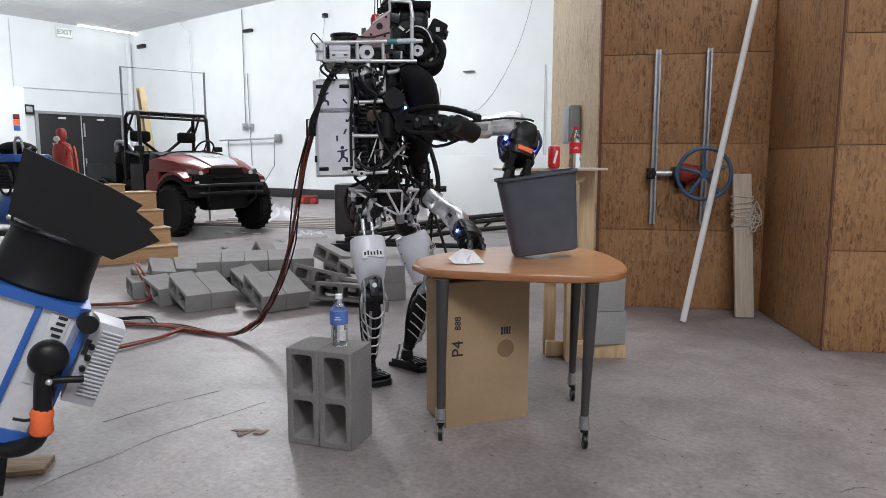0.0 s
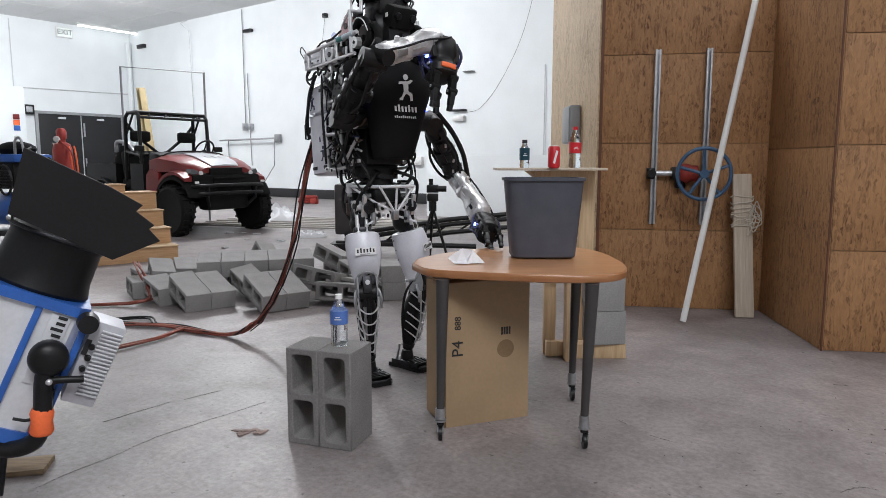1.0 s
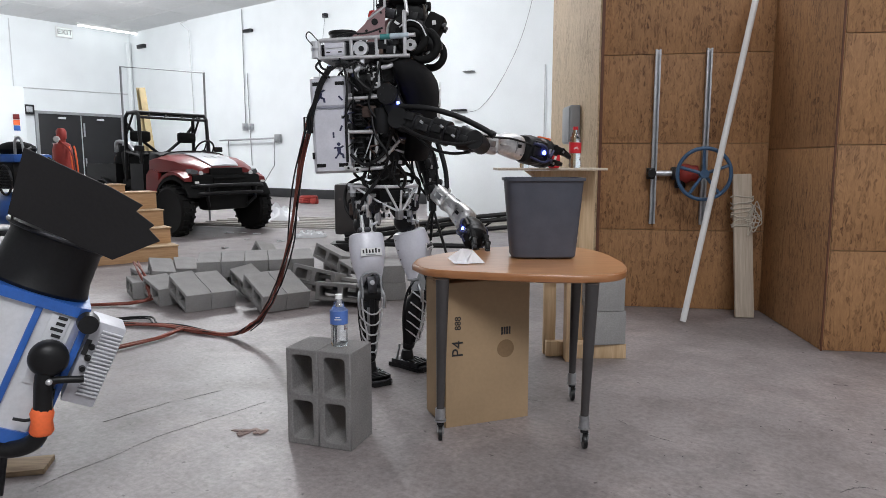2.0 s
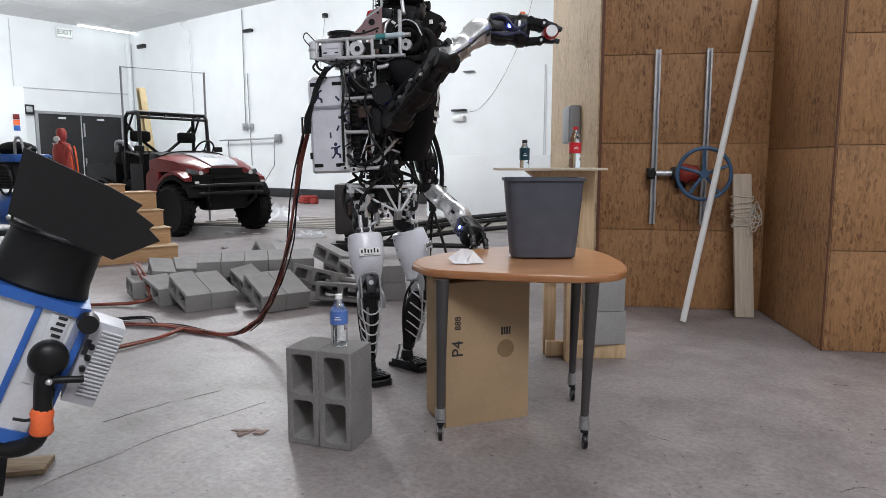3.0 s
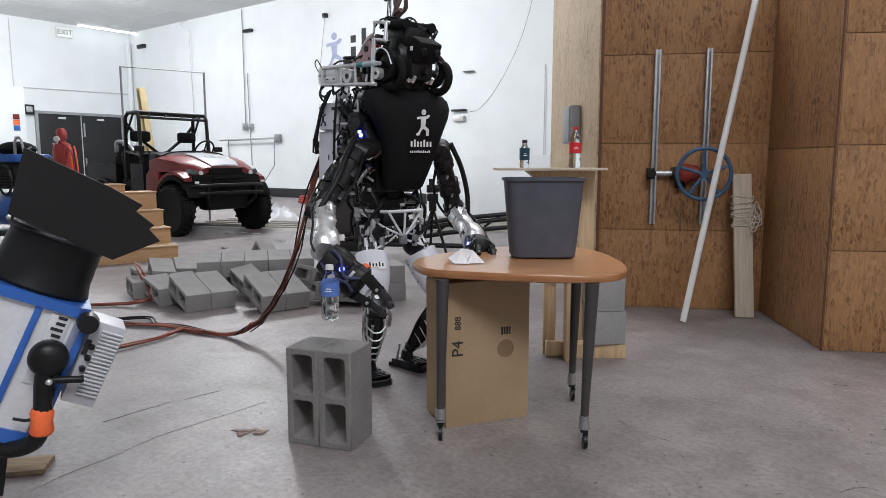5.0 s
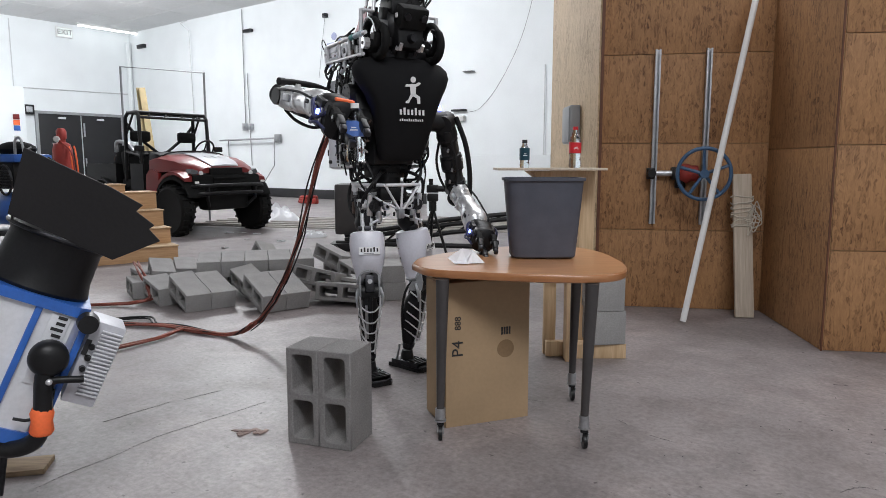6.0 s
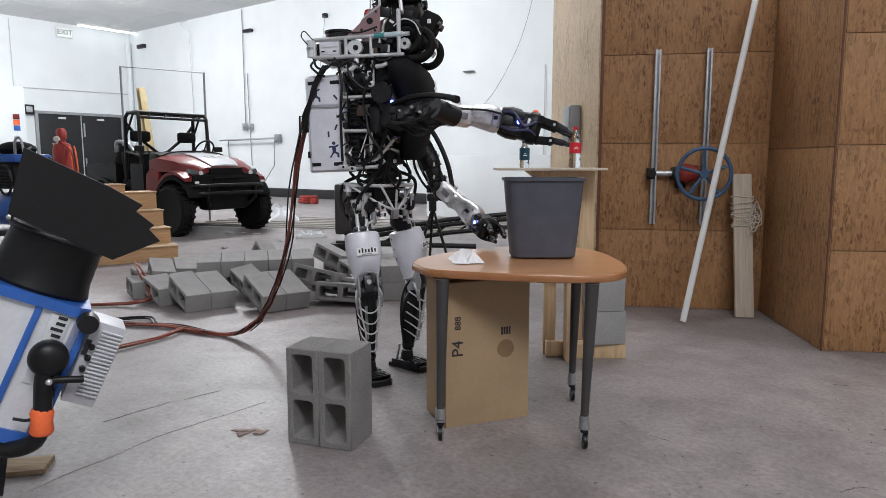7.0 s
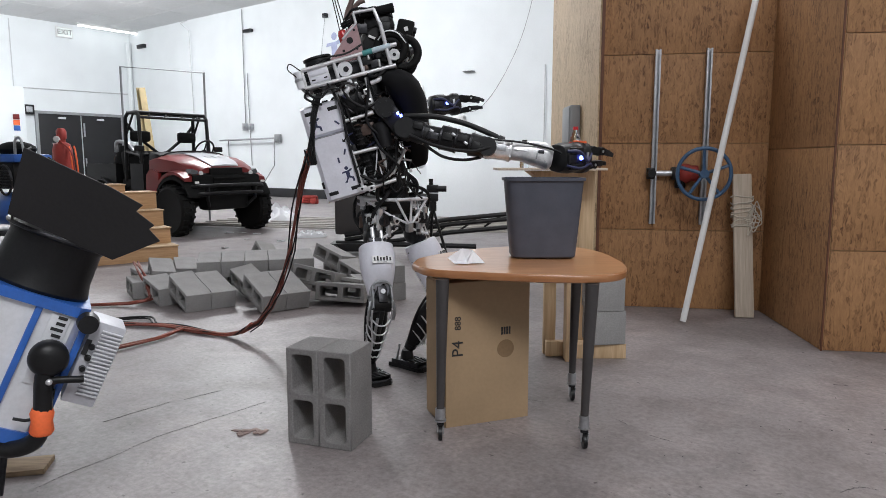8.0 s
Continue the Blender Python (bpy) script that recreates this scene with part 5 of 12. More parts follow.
    tube(bm, [(0.085, -0.02, 1.06), (0.085, -0.025, 1.12), (0.125, 0.02, 1.12), (0.125, 0.02, 1.06)], 0.010, 8)
    part("lift_eye", bm, M_ALU, t)
    for x in (-0.03, -0.012, 0.008):
        part("antenna_wire", rod(B(), (x, 0.02, 0.84), (x * 0.6, 0.02, 1.06), 0.0028, None, 6), M_BLACK, t)
    part("antenna", box(B(), 0.085, 0.02, 0.022, pose(-0.005, 0.02, 1.068, 0, -6, 0), 0.005), M_BLACK, t)

    # thin loose wiring and small bright fittings over the flanks
    rnd = random.Random(21)
    for name, m, count, r in (("wiring", M_HOSE, 60, 0.0038), ("pale_wiring", M_LAMP_SILVER, 16, 0.0028), ("blue_wiring", M_BLUE_PRINT, 10, 0.0035), ("brown_wiring", M_BROWN, 16, 0.0038)):
        bm = B()
        for i in range(count):
            sy = -1 if i % 3 else 1
            a = Vector((rnd.uniform(-0.13, 0.13), sy * rnd.uniform(0.16, 0.21), rnd.uniform(0.05, 0.60)))
            b = a + Vector((rnd.uniform(-0.05, 0.07), sy * rnd.uniform(0.0, 0.03), rnd.uniform(-0.12, 0.05)))
            c = b + Vector((rnd.uniform(-0.02, 0.05), -sy * rnd.uniform(0.01, 0.04), rnd.uniform(-0.10, 0.04)))
            tube(bm, [a, b, c], r * rnd.uniform(0.7, 1.5), 6, 5)
        tagged(part(name, bm, m, t, "tangle of thin loose wires"), kind="stuff")
    for name, m, count in (("fitting", M_SILVER, 64), ("dark_fitting", M_DARK, 60), ("brown_fitting", M_BROWN, 26)):
        bm = B()
        for i in range(count):
            sy = -1 if i % 3 else 1
            q = pose(rnd.uniform(-0.14, 0.14), sy * rnd.uniform(0.155, 0.20), rnd.uniform(0.03, 0.60), 0, rnd.choice((0, 90, 20, -35)), 0)
            if i % 2:
                box(bm, rnd.uniform(0.008, 0.032), 0.014, rnd.uniform(0.006, 0.022), q, 0.002)
            else:
                rr = rnd.uniform(0.004, 0.008)
                cyl(bm, rr, rr, rnd.uniform(0.015, 0.055), q, 8)
        tagged(part(name, bm, m, t, "small metal fittings"), kind="stuff")
    t.scale = (0.95, 0.95, 0.93)
    return t


torso = make_torso()


def make_pelvis():
    bm = B()
    box(bm, 0.14, 0.16, 0.07, pose(0, 0, -0.02), 0.02)
    cyl(bm, 0.055, 0.06, 0.12, pose(0, 0, 0.06), 18)
    cyl(bm, 0.085, 0.085, 0.018, pose(0, 0, 0.075), 22)
    for sy in (-1, 1):
        ball(bm, 0.055, 0.05, 0.065, pose(-0.01, sy * 0.105, -0.085), 16)
        cyl(bm, 0.026, 0.026, 0.11, pose(-0.065, sy * 0.115, -0.06), 14)
    p = part("pelvis", bm, M_BLACK, robot, "black hip machinery")
    F = [(0.15, -0.10, 0.03), (0.15, 0.10, 0.03), (-0.02, 0.175, 0.03), (-0.14, 0.12, 0.03), (-0.14, -0.12, 0.03), (-0.02, -0.175, 0.03)]
    for a, b in zip(F, F[1:] + F[:1]):
        part("hip_frame", rod(B(), a, b, 0.0085), M_LAMP_SILVER, p, "pale tube hip frame")
    for a, b in (((0.15, -0.10, 0.03), (0.135, 0.0, -0.11)), ((0.15, 0.10, 0.03), (0.135, 0.0, -0.11)), ((0.15, 0, 0.03), (0.135, 0.0, -0.11)), ((-0.02, -0.175, 0.03), (0.10, -0.09, -0.055)), ((-0.02, 0.175, 0.03), (0.10, 0.09, -0.055)), ((0.10, -0.09, -0.055), (0.135, 0, -0.10)), ((0.10, 0.09, -0.055), (0.135, 0, -0.10))):
        part("hip_strut", rod(B(), a, b, 0.0062, None, 8), M_LAMP_SILVER, p)
    part("strut_boss", box(B(), 0.03, 0.035, 0.05, pose(0.13, 0, -0.115), 0.008), M_STEEL, p)
    for sy in (-1, 1):
        hb = part("hip_block", box(B(), 0.095, 0.03, 0.05, pose(-0.07, sy * 0.155, 0.018, 0, 0, 25 * sy), 0.008), M_LAMP_SILVER, p, "pale machined hip block")
        for k in (-0.028, 0.0, 0.026):
            part("bore", cyl(B(), 0.010, 0.010, 0.034, pose(-0.07, sy * 0.155, 0.018, 0, 0, 25 * sy) @ pose(k, 0, 0, 90, 0, 0), 10), M_BLACK, hb)
        for q, (x, y, z, r, h, rx, ry) in enumerate(((0.075, 0.125, -0.075, 0.030, 0.045, 0, 90), (0.03, 0.165, -0.07, 0.030, 0.03, 90, 0), (0.085, 0.10, -0.13, 0.014, 0.06, 0, 0), (-0.06, 0.155, -0.09, 0.020, 0.06, 0, 0), (0.05, 0.15, -0.135, 0.017, 0.05, 0, 0), (0.095, 0.065, -0.08, 0.018, 0.03, 0, 90))):
            c = part("actuator", cyl(B(), r, r, h, pose(x, sy * y, z, rx, ry, 0), 14), (M_DARK, M_ALU, M_STEEL, M_BROWN)[q % 4], p)
            part("actuator_cap", cyl(B(), r * 0.5, r * 0.5, h * 1.25, pose(x, sy * y, z, rx, ry, 0), 10), M_BLACK, c)
        part("link", box(B(), 0.018, 0.022, 0.11, pose(0.072, sy * 0.148, -0.07, 0, 12, 0), 0.005), M_ALU, p)
        part("link", box(B(), 0.018, 0.02, 0.10, pose(-0.03, sy * 0.165, -0.08, 0, -14, 0), 0.005), M_DARK, p)
        part("hip_cross_rod", rod(B(), (0.07, sy * 0.03, -0.12), (0.10, sy * 0.15, -0.16), 0.006, None, 8), M_LAMP_SILVER, p)
        for pts, r in (([(-0.05, sy * 0.08, 0.08), (-0.13, sy * 0.14, 0.03), (-0.12, sy * 0.16, -0.08), (-0.04, sy * 0.15, -0.16)], 0.009), ([(0.04, sy * 0.05, 0.11), (0.12, sy * 0.13, 0.06), (0.06, sy * 0.175, -0.04), (0.02, sy * 0.16, -0.16)], 0.009), ([(-0.02, sy * 0.05, 0.11), (-0.12, sy * 0.10, 0.10), (-0.14, sy * 0.05, 0.06), (-0.05, sy * 0.02, 0.03)], 0.008),
                       ([(0.05, sy * 0.04, 0.10), (0.10, sy * 0.10, 0.085), (0.07, sy * 0.13, 0.055), (0.0, sy * 0.10, 0.05)], 0.007), ([(-0.03, sy * 0.10, -0.02), (-0.10, sy * 0.15, -0.05), (-0.09, sy * 0.15, -0.13), (-0.03, sy * 0.13, -0.18)], 0.007)):
            part("hose", tube(B(), pts, r, 8, 6), M_HOSE, p)
    rnd = random.Random(5)
    for name, m, n in (("fitting", M_STEEL, 26), ("dark_fitting", M_DARK, 30)):
        bm = B()
        for i in range(n):
            q = pose(rnd.uniform(-0.09, 0.11), rnd.choice((-1, 1)) * rnd.uniform(0.05, 0.165), rnd.uniform(-0.14, 0.0), 0, rnd.choice((0, 90, 30)), rnd.uniform(0, 90))
            if i % 2:
                box(bm, rnd.uniform(0.01, 0.03), 0.014, rnd.uniform(0.008, 0.03), q, 0.002)
            else:
                cyl(bm, 0.006, 0.006, rnd.uniform(0.02, 0.05), q, 8)
        tagged(part(name, bm, m, p, "small hip fittings"), kind="stuff")
    return p


pelvis = make_pelvis()


def make_leg(sy):
    d = 0.004  # the shell sits a little above its joint line
    bm = B()
    cyl(bm, 0.045, 0.045, 0.09, pose(0, 0, d, 90, 0, 0), 18)
    cyl(bm, 0.04, 0.045, 0.30, pose(0, 0, -0.15), 16)
    ball(bm, 0.062, 0.058, 0.06, pose(-0.008, 0, -0.045), 16)
    box(bm, 0.07, 0.10, 0.05, pose(-0.01, 0, 0.0), 0.015)
    box(bm, 0.055, 0.05, 0.12, pose(-0.01, 0, -0.335), 0.015)
    cyl(bm, 0.040, 0.040, 0.085, pose(0, 0, -0.382, 90, 0, 0), 18)
    th = part("thigh", bm, M_BLACK, robot)
    # white shell: a barrel that tapers to a U-shaped mouth over the knee
    n = 32
    rings = []
    for z, cx, rx, ry in ((-0.098, 0.0, 0.074, 0.074), (-0.103, 0.0, 0.084, 0.084), (-0.15, 0.004, 0.090, 0.089), (-0.20, 0.005, 0.090, 0.087), (-0.25, 0.003, 0.083, 0.079), (-0.30, -0.002, 0.070, 0.066), (-0.345, -0.006, 0.058, 0.056)):
        ring = oval(cx, 0, z + d, rx, ry, n, 2.4)
        k = max(0.0, (-z - 0.24) / 0.105)
        for v in ring:  # the front edge rises into the mouth
            front = max(0.0, (v.x - cx) / rx - 0.35) / 0.65
            v.z += k * 0.055 * front ** 0.6 if front > 0 else 0.0
        rings.append(ring)
    bm = loft(B(), rings)
    shell = part("thigh_shell", bm, M_WHITE, th, "white moulded thigh shell")
    bm = B()
    tube(bm, [v * 1.0 for v in rings[-1]] + [rings[-1][0]], 0.007, 7)
    part("shell_lip", bm, M_GREY, shell, "grey rubber lip of the shell")
    part("shell_seam", tube(B(), [(0.004 + 0.0, s, z) for s, z in ((0.0895, -0.11 + d), (0.0905, -0.15 + d), (0.0885, -0.20 + d), (0.0805, -0.25 + d), (0.0675, -0.30 + d))], 0.0018, 5), M_GREY, shell)
    for z in (-0.13, -0.18, -0.23, -0.28):
        for s in (-1, 1):
            part("shell_screw", ball(B(), 0.004, 0.004, 0.004, pose(-0.055, s * (0.072 if z > -0.25 else 0.052), z + d), 6), M_DARK, shell)
    part("sticker", box(B(), 0.003, 0.105, 0.036, pose(0.0965, 0, -0.195 + d)), M_LOGO, shell, "white rectangular sticker")
    bar_parts("sticker_print", 0.095, 0.022, 6, pose(0.0985, 0, -0.190 + d, 0, 0, 90), M_INK, shell, "dark printed bar")
    part("sticker_print", box(B(), 0.002, 0.05, 0.0035, pose(0.0985, -0.004, -0.208 + d)), M_GREY, shell, "thin grey printed stroke")
    kc = part("knee_cap", box(B(), 0.022, 0.048, 0.085, pose(0.040, 0, -0.345), 0.010), M_DARK, th)
    part("knee_pin", cyl(B(), 0.012, 0.012, 0.03, pose(0.045, 0, -0.335, 0, 90, 0), 12), M_STEEL, kc)
    for s in (-1, 1):
        kp = part("knee_plate", plate(B(), [(-0.045, -0.40), (0.03, -0.405), (0.045, -0.36), (0.04, -0.30), (-0.03, -0.29)], 0.008, pose(0, s * 0.048 + 0.004, 0, 90, 0, 0)), M_GREY, th, "grey knee side plate")
        part("knee_bolt", cyl(B(), 0.012, 0.012, 0.016, pose(0, s * 0.05, -0.382, 90, 0, 0), 12), M_STEEL, kp)
    for k in (-0.022, 0.022):
        part("hip_rod", cyl(B(), 0.011, 0.011, 0.10, pose(0.045, k, -0.045 + d), 12), M_ALU, th, "bright hip piston rod")
    part("hip_clamp", box(B(), 0.05, 0.09, 0.024, pose(0.03, 0, -0.082 + d), 0.006), M_DARK, th)
    # shin
    bm = B()
    loft(bm, [oval(cx, 0, z, rx, ry, 20, 2.6) for z, cx, rx, ry in ((0.02, 0, 0.03, 0.03), (-0.04, -0.008, 0.040, 0.038), (-0.09, -0.016, 0.05, 0.046), (-0.17, -0.018, 0.052, 0.047), (-0.25, -0.012, 0.045, 0.040), (-0.33, -0.004, 0.034, 0.032), (-0.385, 0, 0.028, 0.028))])
    box(bm, 0.035, 0.05, 0.12, pose(0.022, 0, -0.27), 0.008)
    rod(bm, (0.03, 0, 0.0), (0.03, 0, -0.20), 0.013)
    sh = part("shin", bm, M_BLACK, robot)
    # guard: two uprights tied by V-shaped hoops
    for y in (-1, 1):
        part("guard_upright", tube(B(), [(0.024, y * 0.052, 0.0), (0.040, y * 0.046, -0.09), (0.049, y * 0.028, -0.20), (0.042, y * 0.022, -0.33)], 0.0048, 7, 5), M_SILVER, sh, "pale guard upright")
    for z, w, dx in ((-0.055, 0.058, 0.062), (-0.12, 0.055, 0.060), (-0.18, 0.050, 0.058), (-0.235, 0.043, 0.053), (-0.29, 0.036, 0.047)):
        part("guard_hoop", tube(B(), [(-0.03, -w * 0.95, z + 0.030), (0.02, -w, z + 0.012), (0.055, -w * 0.45, z - 0.016), (dx, 0, z - 0.022), (0.055, w * 0.45, z - 0.016), (0.02, w, z + 0.012), (-0.03, w * 0.95, z + 0.030)], 0.0043, 7, 4), M_SILVER, sh, "pale guard hoop")
    for y in (-1, 1):
        part("knee_link", tube(B(), [(-0.01, y * 0.055, 0.03), (0.02, y * 0.066, -0.01), (0.035, y * 0.062, -0.06)], 0.008, 8, 5), M_STEEL, sh)
    part("shin_piston", rod(B(), (0.035, sy * 0.02, -0.05), (0.035, sy * 0.015, -0.24), 0.008), M_STEEL, sh)
    for pts in ([(-0.04, sy * 0.04, 0.08), (-0.075, sy * 0.045, 0.0), (-0.065, sy * 0.045, -0.15), (-0.03, sy * 0.03, -0.32)], [(-0.03, -sy * 0.045, 0.05), (-0.06, -sy * 0.05, -0.04), (-0.055, -sy * 0.045, -0.18), (-0.02, -sy * 0.03, -0.34)]):
        part("hose", tube(B(), pts, 0.007, 8, 6), M_HOSE, sh)
    part("ankle_collar", cyl(B(), 0.034, 0.034, 0.02, pose(0, 0, -0.36), 16), M_DARK, sh)
    th.scale, sh.scale = (1, 1, 1.05), (1, 1, 0.95)
    return th, sh


thigh_r, shin_r = make_leg(-1)
thigh_l, shin_l = make_leg(1)


def make_foot(x, y, yaw):
    bm = B()
    plate(bm, [(-0.09, -0.055), (0.13, -0.065), (0.155, -0.045), (0.155, 0.045), (0.13, 0.065), (-0.09, 0.055)], 0.020, pose(0, 0, 0.002))
    box(bm, 0.18, 0.075, 0.022, pose(0.015, 0, 0.030), 0.006)
    cyl(bm, 0.04, 0.030, 0.06, pose(0, 0, 0.065), 16)
    f = part("foot", bm, M_BLACK, robot, "flat black foot", pose(x + 0.30, y - 3.55, 0, 0, 0, yaw))
    for s in (-1, 1):
        part("foot_rail", box(B(), 0.19, 0.010, 0.026, pose(0.03, s * 0.054, 0.034), 0.003), M_DARK, f)
        for k in range(4):
            part("foot_bolt", cyl(B(), 0.005, 0.005, 0.008, pose(-0.05 + 0.05 * k, s * 0.047, 0.044), 8), M_STEEL, f)
    for k in range(5):
        part("foot_rib", box(B(), 0.010, 0.095, 0.008, pose(0.035 + k * 0.022, 0, 0.043), 0.002), M_BLACK, f)
    part("toe_bar", tube(B(), [(0.14, -0.05, 0.028), (0.158, 0, 0.028), (0.14, 0.05, 0.028)], 0.005, 6, 4), M_DARK, f)
    for s in (-1, 1):
        part("ankle_rod", rod(B(), (-0.05, s * 0.03, 0.04), (-0.03, s * 0.028, 0.13), 0.006, None, 8), M_STEEL, f)


make_foot(-0.385, 3.46, -58)
make_foot(-0.20, 3.68, -38)


def make_arm(sy):
    # local x runs along each segment
    X = lambda rows, n=20, power=3.0: [[Vector((p.z, p.y, p.x)) for p in oval(cx, 0, z, rx, ry, n, power)] for z, cx, rx, ry in rows]
    bm = B()
    cyl(bm, 0.050, 0.050, 0.10, pose(0, 0, 0, 90, 0, 0), 20)
    loft(bm, X(((0.02, 0, 0.048, 0.046), (0.07, 0, 0.054, 0.050), (0.105, 0, 0.042, 0.042), (0.17, 0, 0.044, 0.044), (0.18, 0, 0.056, 0.052), (0.24, 0, 0.056, 0.052), (0.25, 0, 0.043, 0.043), (0.31, 0, 0.045, 0.045), (0.32, 0, 0.054, 0.05), (0.385, 0, 0.048, 0.046), (0.405, 0, 0.036, 0.036))))
    cyl(bm, 0.043, 0.043, 0.115, pose(0.40, 0, 0, 90, 0, 0), 18)
    ua = part("upper_arm", bm, M_BLACK, robot)
    for x, y, z, w in ((0.06, -0.05, 0.02, 0.05), (0.14, 0.045, 0.02, 0.06), (0.14, -0.045, -0.01, 0.055), (0.21, -0.055, 0.0, 0.05), (0.21, 0.05, -0.03, 0.05), (0.28, -0.045, 0.01, 0.05), (0.28, 0.045, 0.01, 0.055), (0.35, -0.05, -0.01, 0.04)):
        part("valve_block", box(B(), w, 0.028, 0.034, pose(x, y, z), 0.005), M_DARK if w == 0.055 else M_BLACK, ua)
    part("arm_hose", tube(B(), [(-0.02, sy * 0.03, 0.055), (0.12, sy * 0.02, 0.085), (0.26, 0, 0.090), (0.38, 0, 0.072), (0.45, 0, 0.056)], 0.0135, 10, 6), M_HOSE, ua, "thick black hose along the arm")
    part("hose_end", rod(B(), (0.44, 0, 0.058), (0.465, 0, 0.052), 0.0165), M_BLACK, ua)
    for pts, r in (([(0.03, sy * 0.05, -0.03), (0.16, sy * 0.072, -0.055), (0.32, sy * 0.068, -0.045), (0.42, sy * 0.05, 0.0)], 0.008), ([(0.06, -sy * 0.05, 0.03), (0.2, -sy * 0.07, 0.045), (0.34, -sy * 0.06, 0.02)], 0.006), ([(0.10, 0, -0.05), (0.2, 0.01, -0.085), (0.3, 0.0, -0.08), (0.38, 0, -0.05)], 0.007)):
        part("cable", tube(B(), pts, r, 8, 6), M_HOSE, ua)
    for x, r in ((0.088, 0.054), (0.175, 0.0585), (0.248, 0.0585), (0.318, 0.056), (0.375, 0.053)):
        part("arm_collar", cyl(B(), r, r, 0.009, pose(x, 0, 0, 0, 90, 0), 18), M_DARK, ua, "dark clamp collar")
    for x, y, z in ((0.13, -0.060, 0.01), (0.235, -0.066, 0.015), (0.30, -0.060, -0.01), (0.20, 0.0, 0.058), (0.33, 0.0, 0.056)):
        part("fitting", box(B(), 0.02, 0.010, 0.012, pose(x, y, z, 0, 20, 0), 0.003), M_STEEL, ua)
    # forearm: bare cast aluminium, with ribs, a waist and a bolted wrist flange
    bm = B()
    loft(bm, X(((-0.005, 0, 0.034, 0.034), (0.005, 0, 0.046, 0.044), (0.055, 0, 0.052, 0.049), (0.06, 0, 0.049, 0.046), (0.13, 0.0, 0.047, 0.044), (0.135, 0.0, 0.050, 0.047), (0.15, 0.0, 0.050, 0.047), (0.155, 0.004, 0.045, 0.042), (0.20, 0.006, 0.044, 0.042), (0.245, 0.008, 0.056, 0.052), (0.30, 0.005, 0.061, 0.056), (0.325, 0, 0.061, 0.056), (0.333, 0, 0.054, 0.05), (0.345, 0, 0.045, 0.042)), 24, 2.8))
    fa = part("forearm", bm, M_ALU, robot, "bare cast aluminium forearm")
    part("elbow_joint", cyl(B(), 0.036, 0.036, 0.105, pose(0.01, 0, 0, 90, 0, 0), 18), M_BLACK, fa)
    for s in (-1, 1):
        part("cast_pocket", box(B(), 0.055, 0.006, 0.030, pose(0.095, s * 0.046, 0.004), 0.004), M_STEEL, fa)
        part("cast_rib", box(B(), 0.075, 0.010, 0.006, pose(0.195, s * 0.043, 0.006), 0.002), M_ALU, fa)
        part("cast_window", box(B(), 0.030, 0.008, 0.018, pose(0.285, s * 0.053, 0.012), 0.004), M_DARK, fa)
        for x, z in ((0.025, 0.028), (0.025, -0.028), (0.145, 0.03), (0.145, -0.03), (0.25, 0.035), (0.31, -0.03), (0.31, 0.035)):
            part("bolt", cyl(B(), 0.0055, 0.0055, 0.01, pose(x, s * (0.042 if x < 0.2 else 0.048), z, 90, 0, 0), 8), M_STEEL, fa)
    part("wrist_ring", cyl(B(), 0.058, 0.058, 0.006, pose(0.268, 0, 0.006, 0, 90, 0), 24), M_STEEL, fa)
    part("cast_boss", cyl(B(), 0.013, 0.011, 0.03, pose(0.10, 0, 0.05), 12), M_ALU, fa)
    part("forearm_cable", tube(B(), [(0.0, sy * 0.04, 0.03), (0.10, sy * 0.062, 0.035), (0.22, sy * 0.06, 0.04), (0.33, sy * 0.066, 0.03), (0.38, sy * 0.05, 0.02)], 0.005, 7, 6), M_HOSE, fa)
    # hand
    bm = B()
    loft(bm, X(((0.0, 0, 0.034, 0.034), (0.012, 0, 0.052, 0.05), (0.05, 0, 0.060, 0.056), (0.09, 0, 0.058, 0.054), (0.10, 0, 0.052, 0.050), (0.13, 0, 0.054, 0.052), (0.14, 0, 0.062, 0.057), (0.17, 0, 0.060, 0.054), (0.185, 0, 0.042, 0.038))))
    for y, z in ((-0.045, 0.03), (0.045, 0.03), (-0.045, -0.03), (0.045, -0.03)):
        box(bm, 0.08, 0.026, 0.03, pose(0.075, y, z), 0.008)
    h = part("hand", bm, M_BLACK, robot, "black gripper palm")
    for k in (-1, 1):
        for pts, r in (([(0.02, k * 0.05, 0.03), (0.07, k * 0.074, 0.028), (0.12, k * 0.072, -0.008), (0.165, k * 0.054, 0.018)], 0.006), ([(0.02, k * 0.05, -0.025), (0.08, k * 0.073, -0.035), (0.14, k * 0.068, -0.02), (0.175, k * 0.05, -0.03)], 0.005)):
            part("hand_wire", tube(B(), pts, r, 8, 5), M_BLUE_PRINT, h, "dark blue wiring")
        part("status_light", cyl(B(), 0.009, 0.009, 0.008, pose(0.095, k * 0.060, 0.004, 90, 0, 0), 14), M_LED, h, "glowing blue light")
        part("hand_bracket", box(B(), 0.012, 0.006, 0.05, pose(0.135, k * 0.059, 0.0), 0.002), M_STEEL, h)
        part("hand_plate", box(B(), 0.05, 0.006, 0.034, pose(0.045, k * 0.0585, 0.0), 0.004), M_DARK, h)
    if sy < 0:
        part("tape_patch", box(B(), 0.022, 0.06, 0.012, pose(0.15, 0.0, 0.060), 0.004), M_ORANGE, h, "orange tape patch")
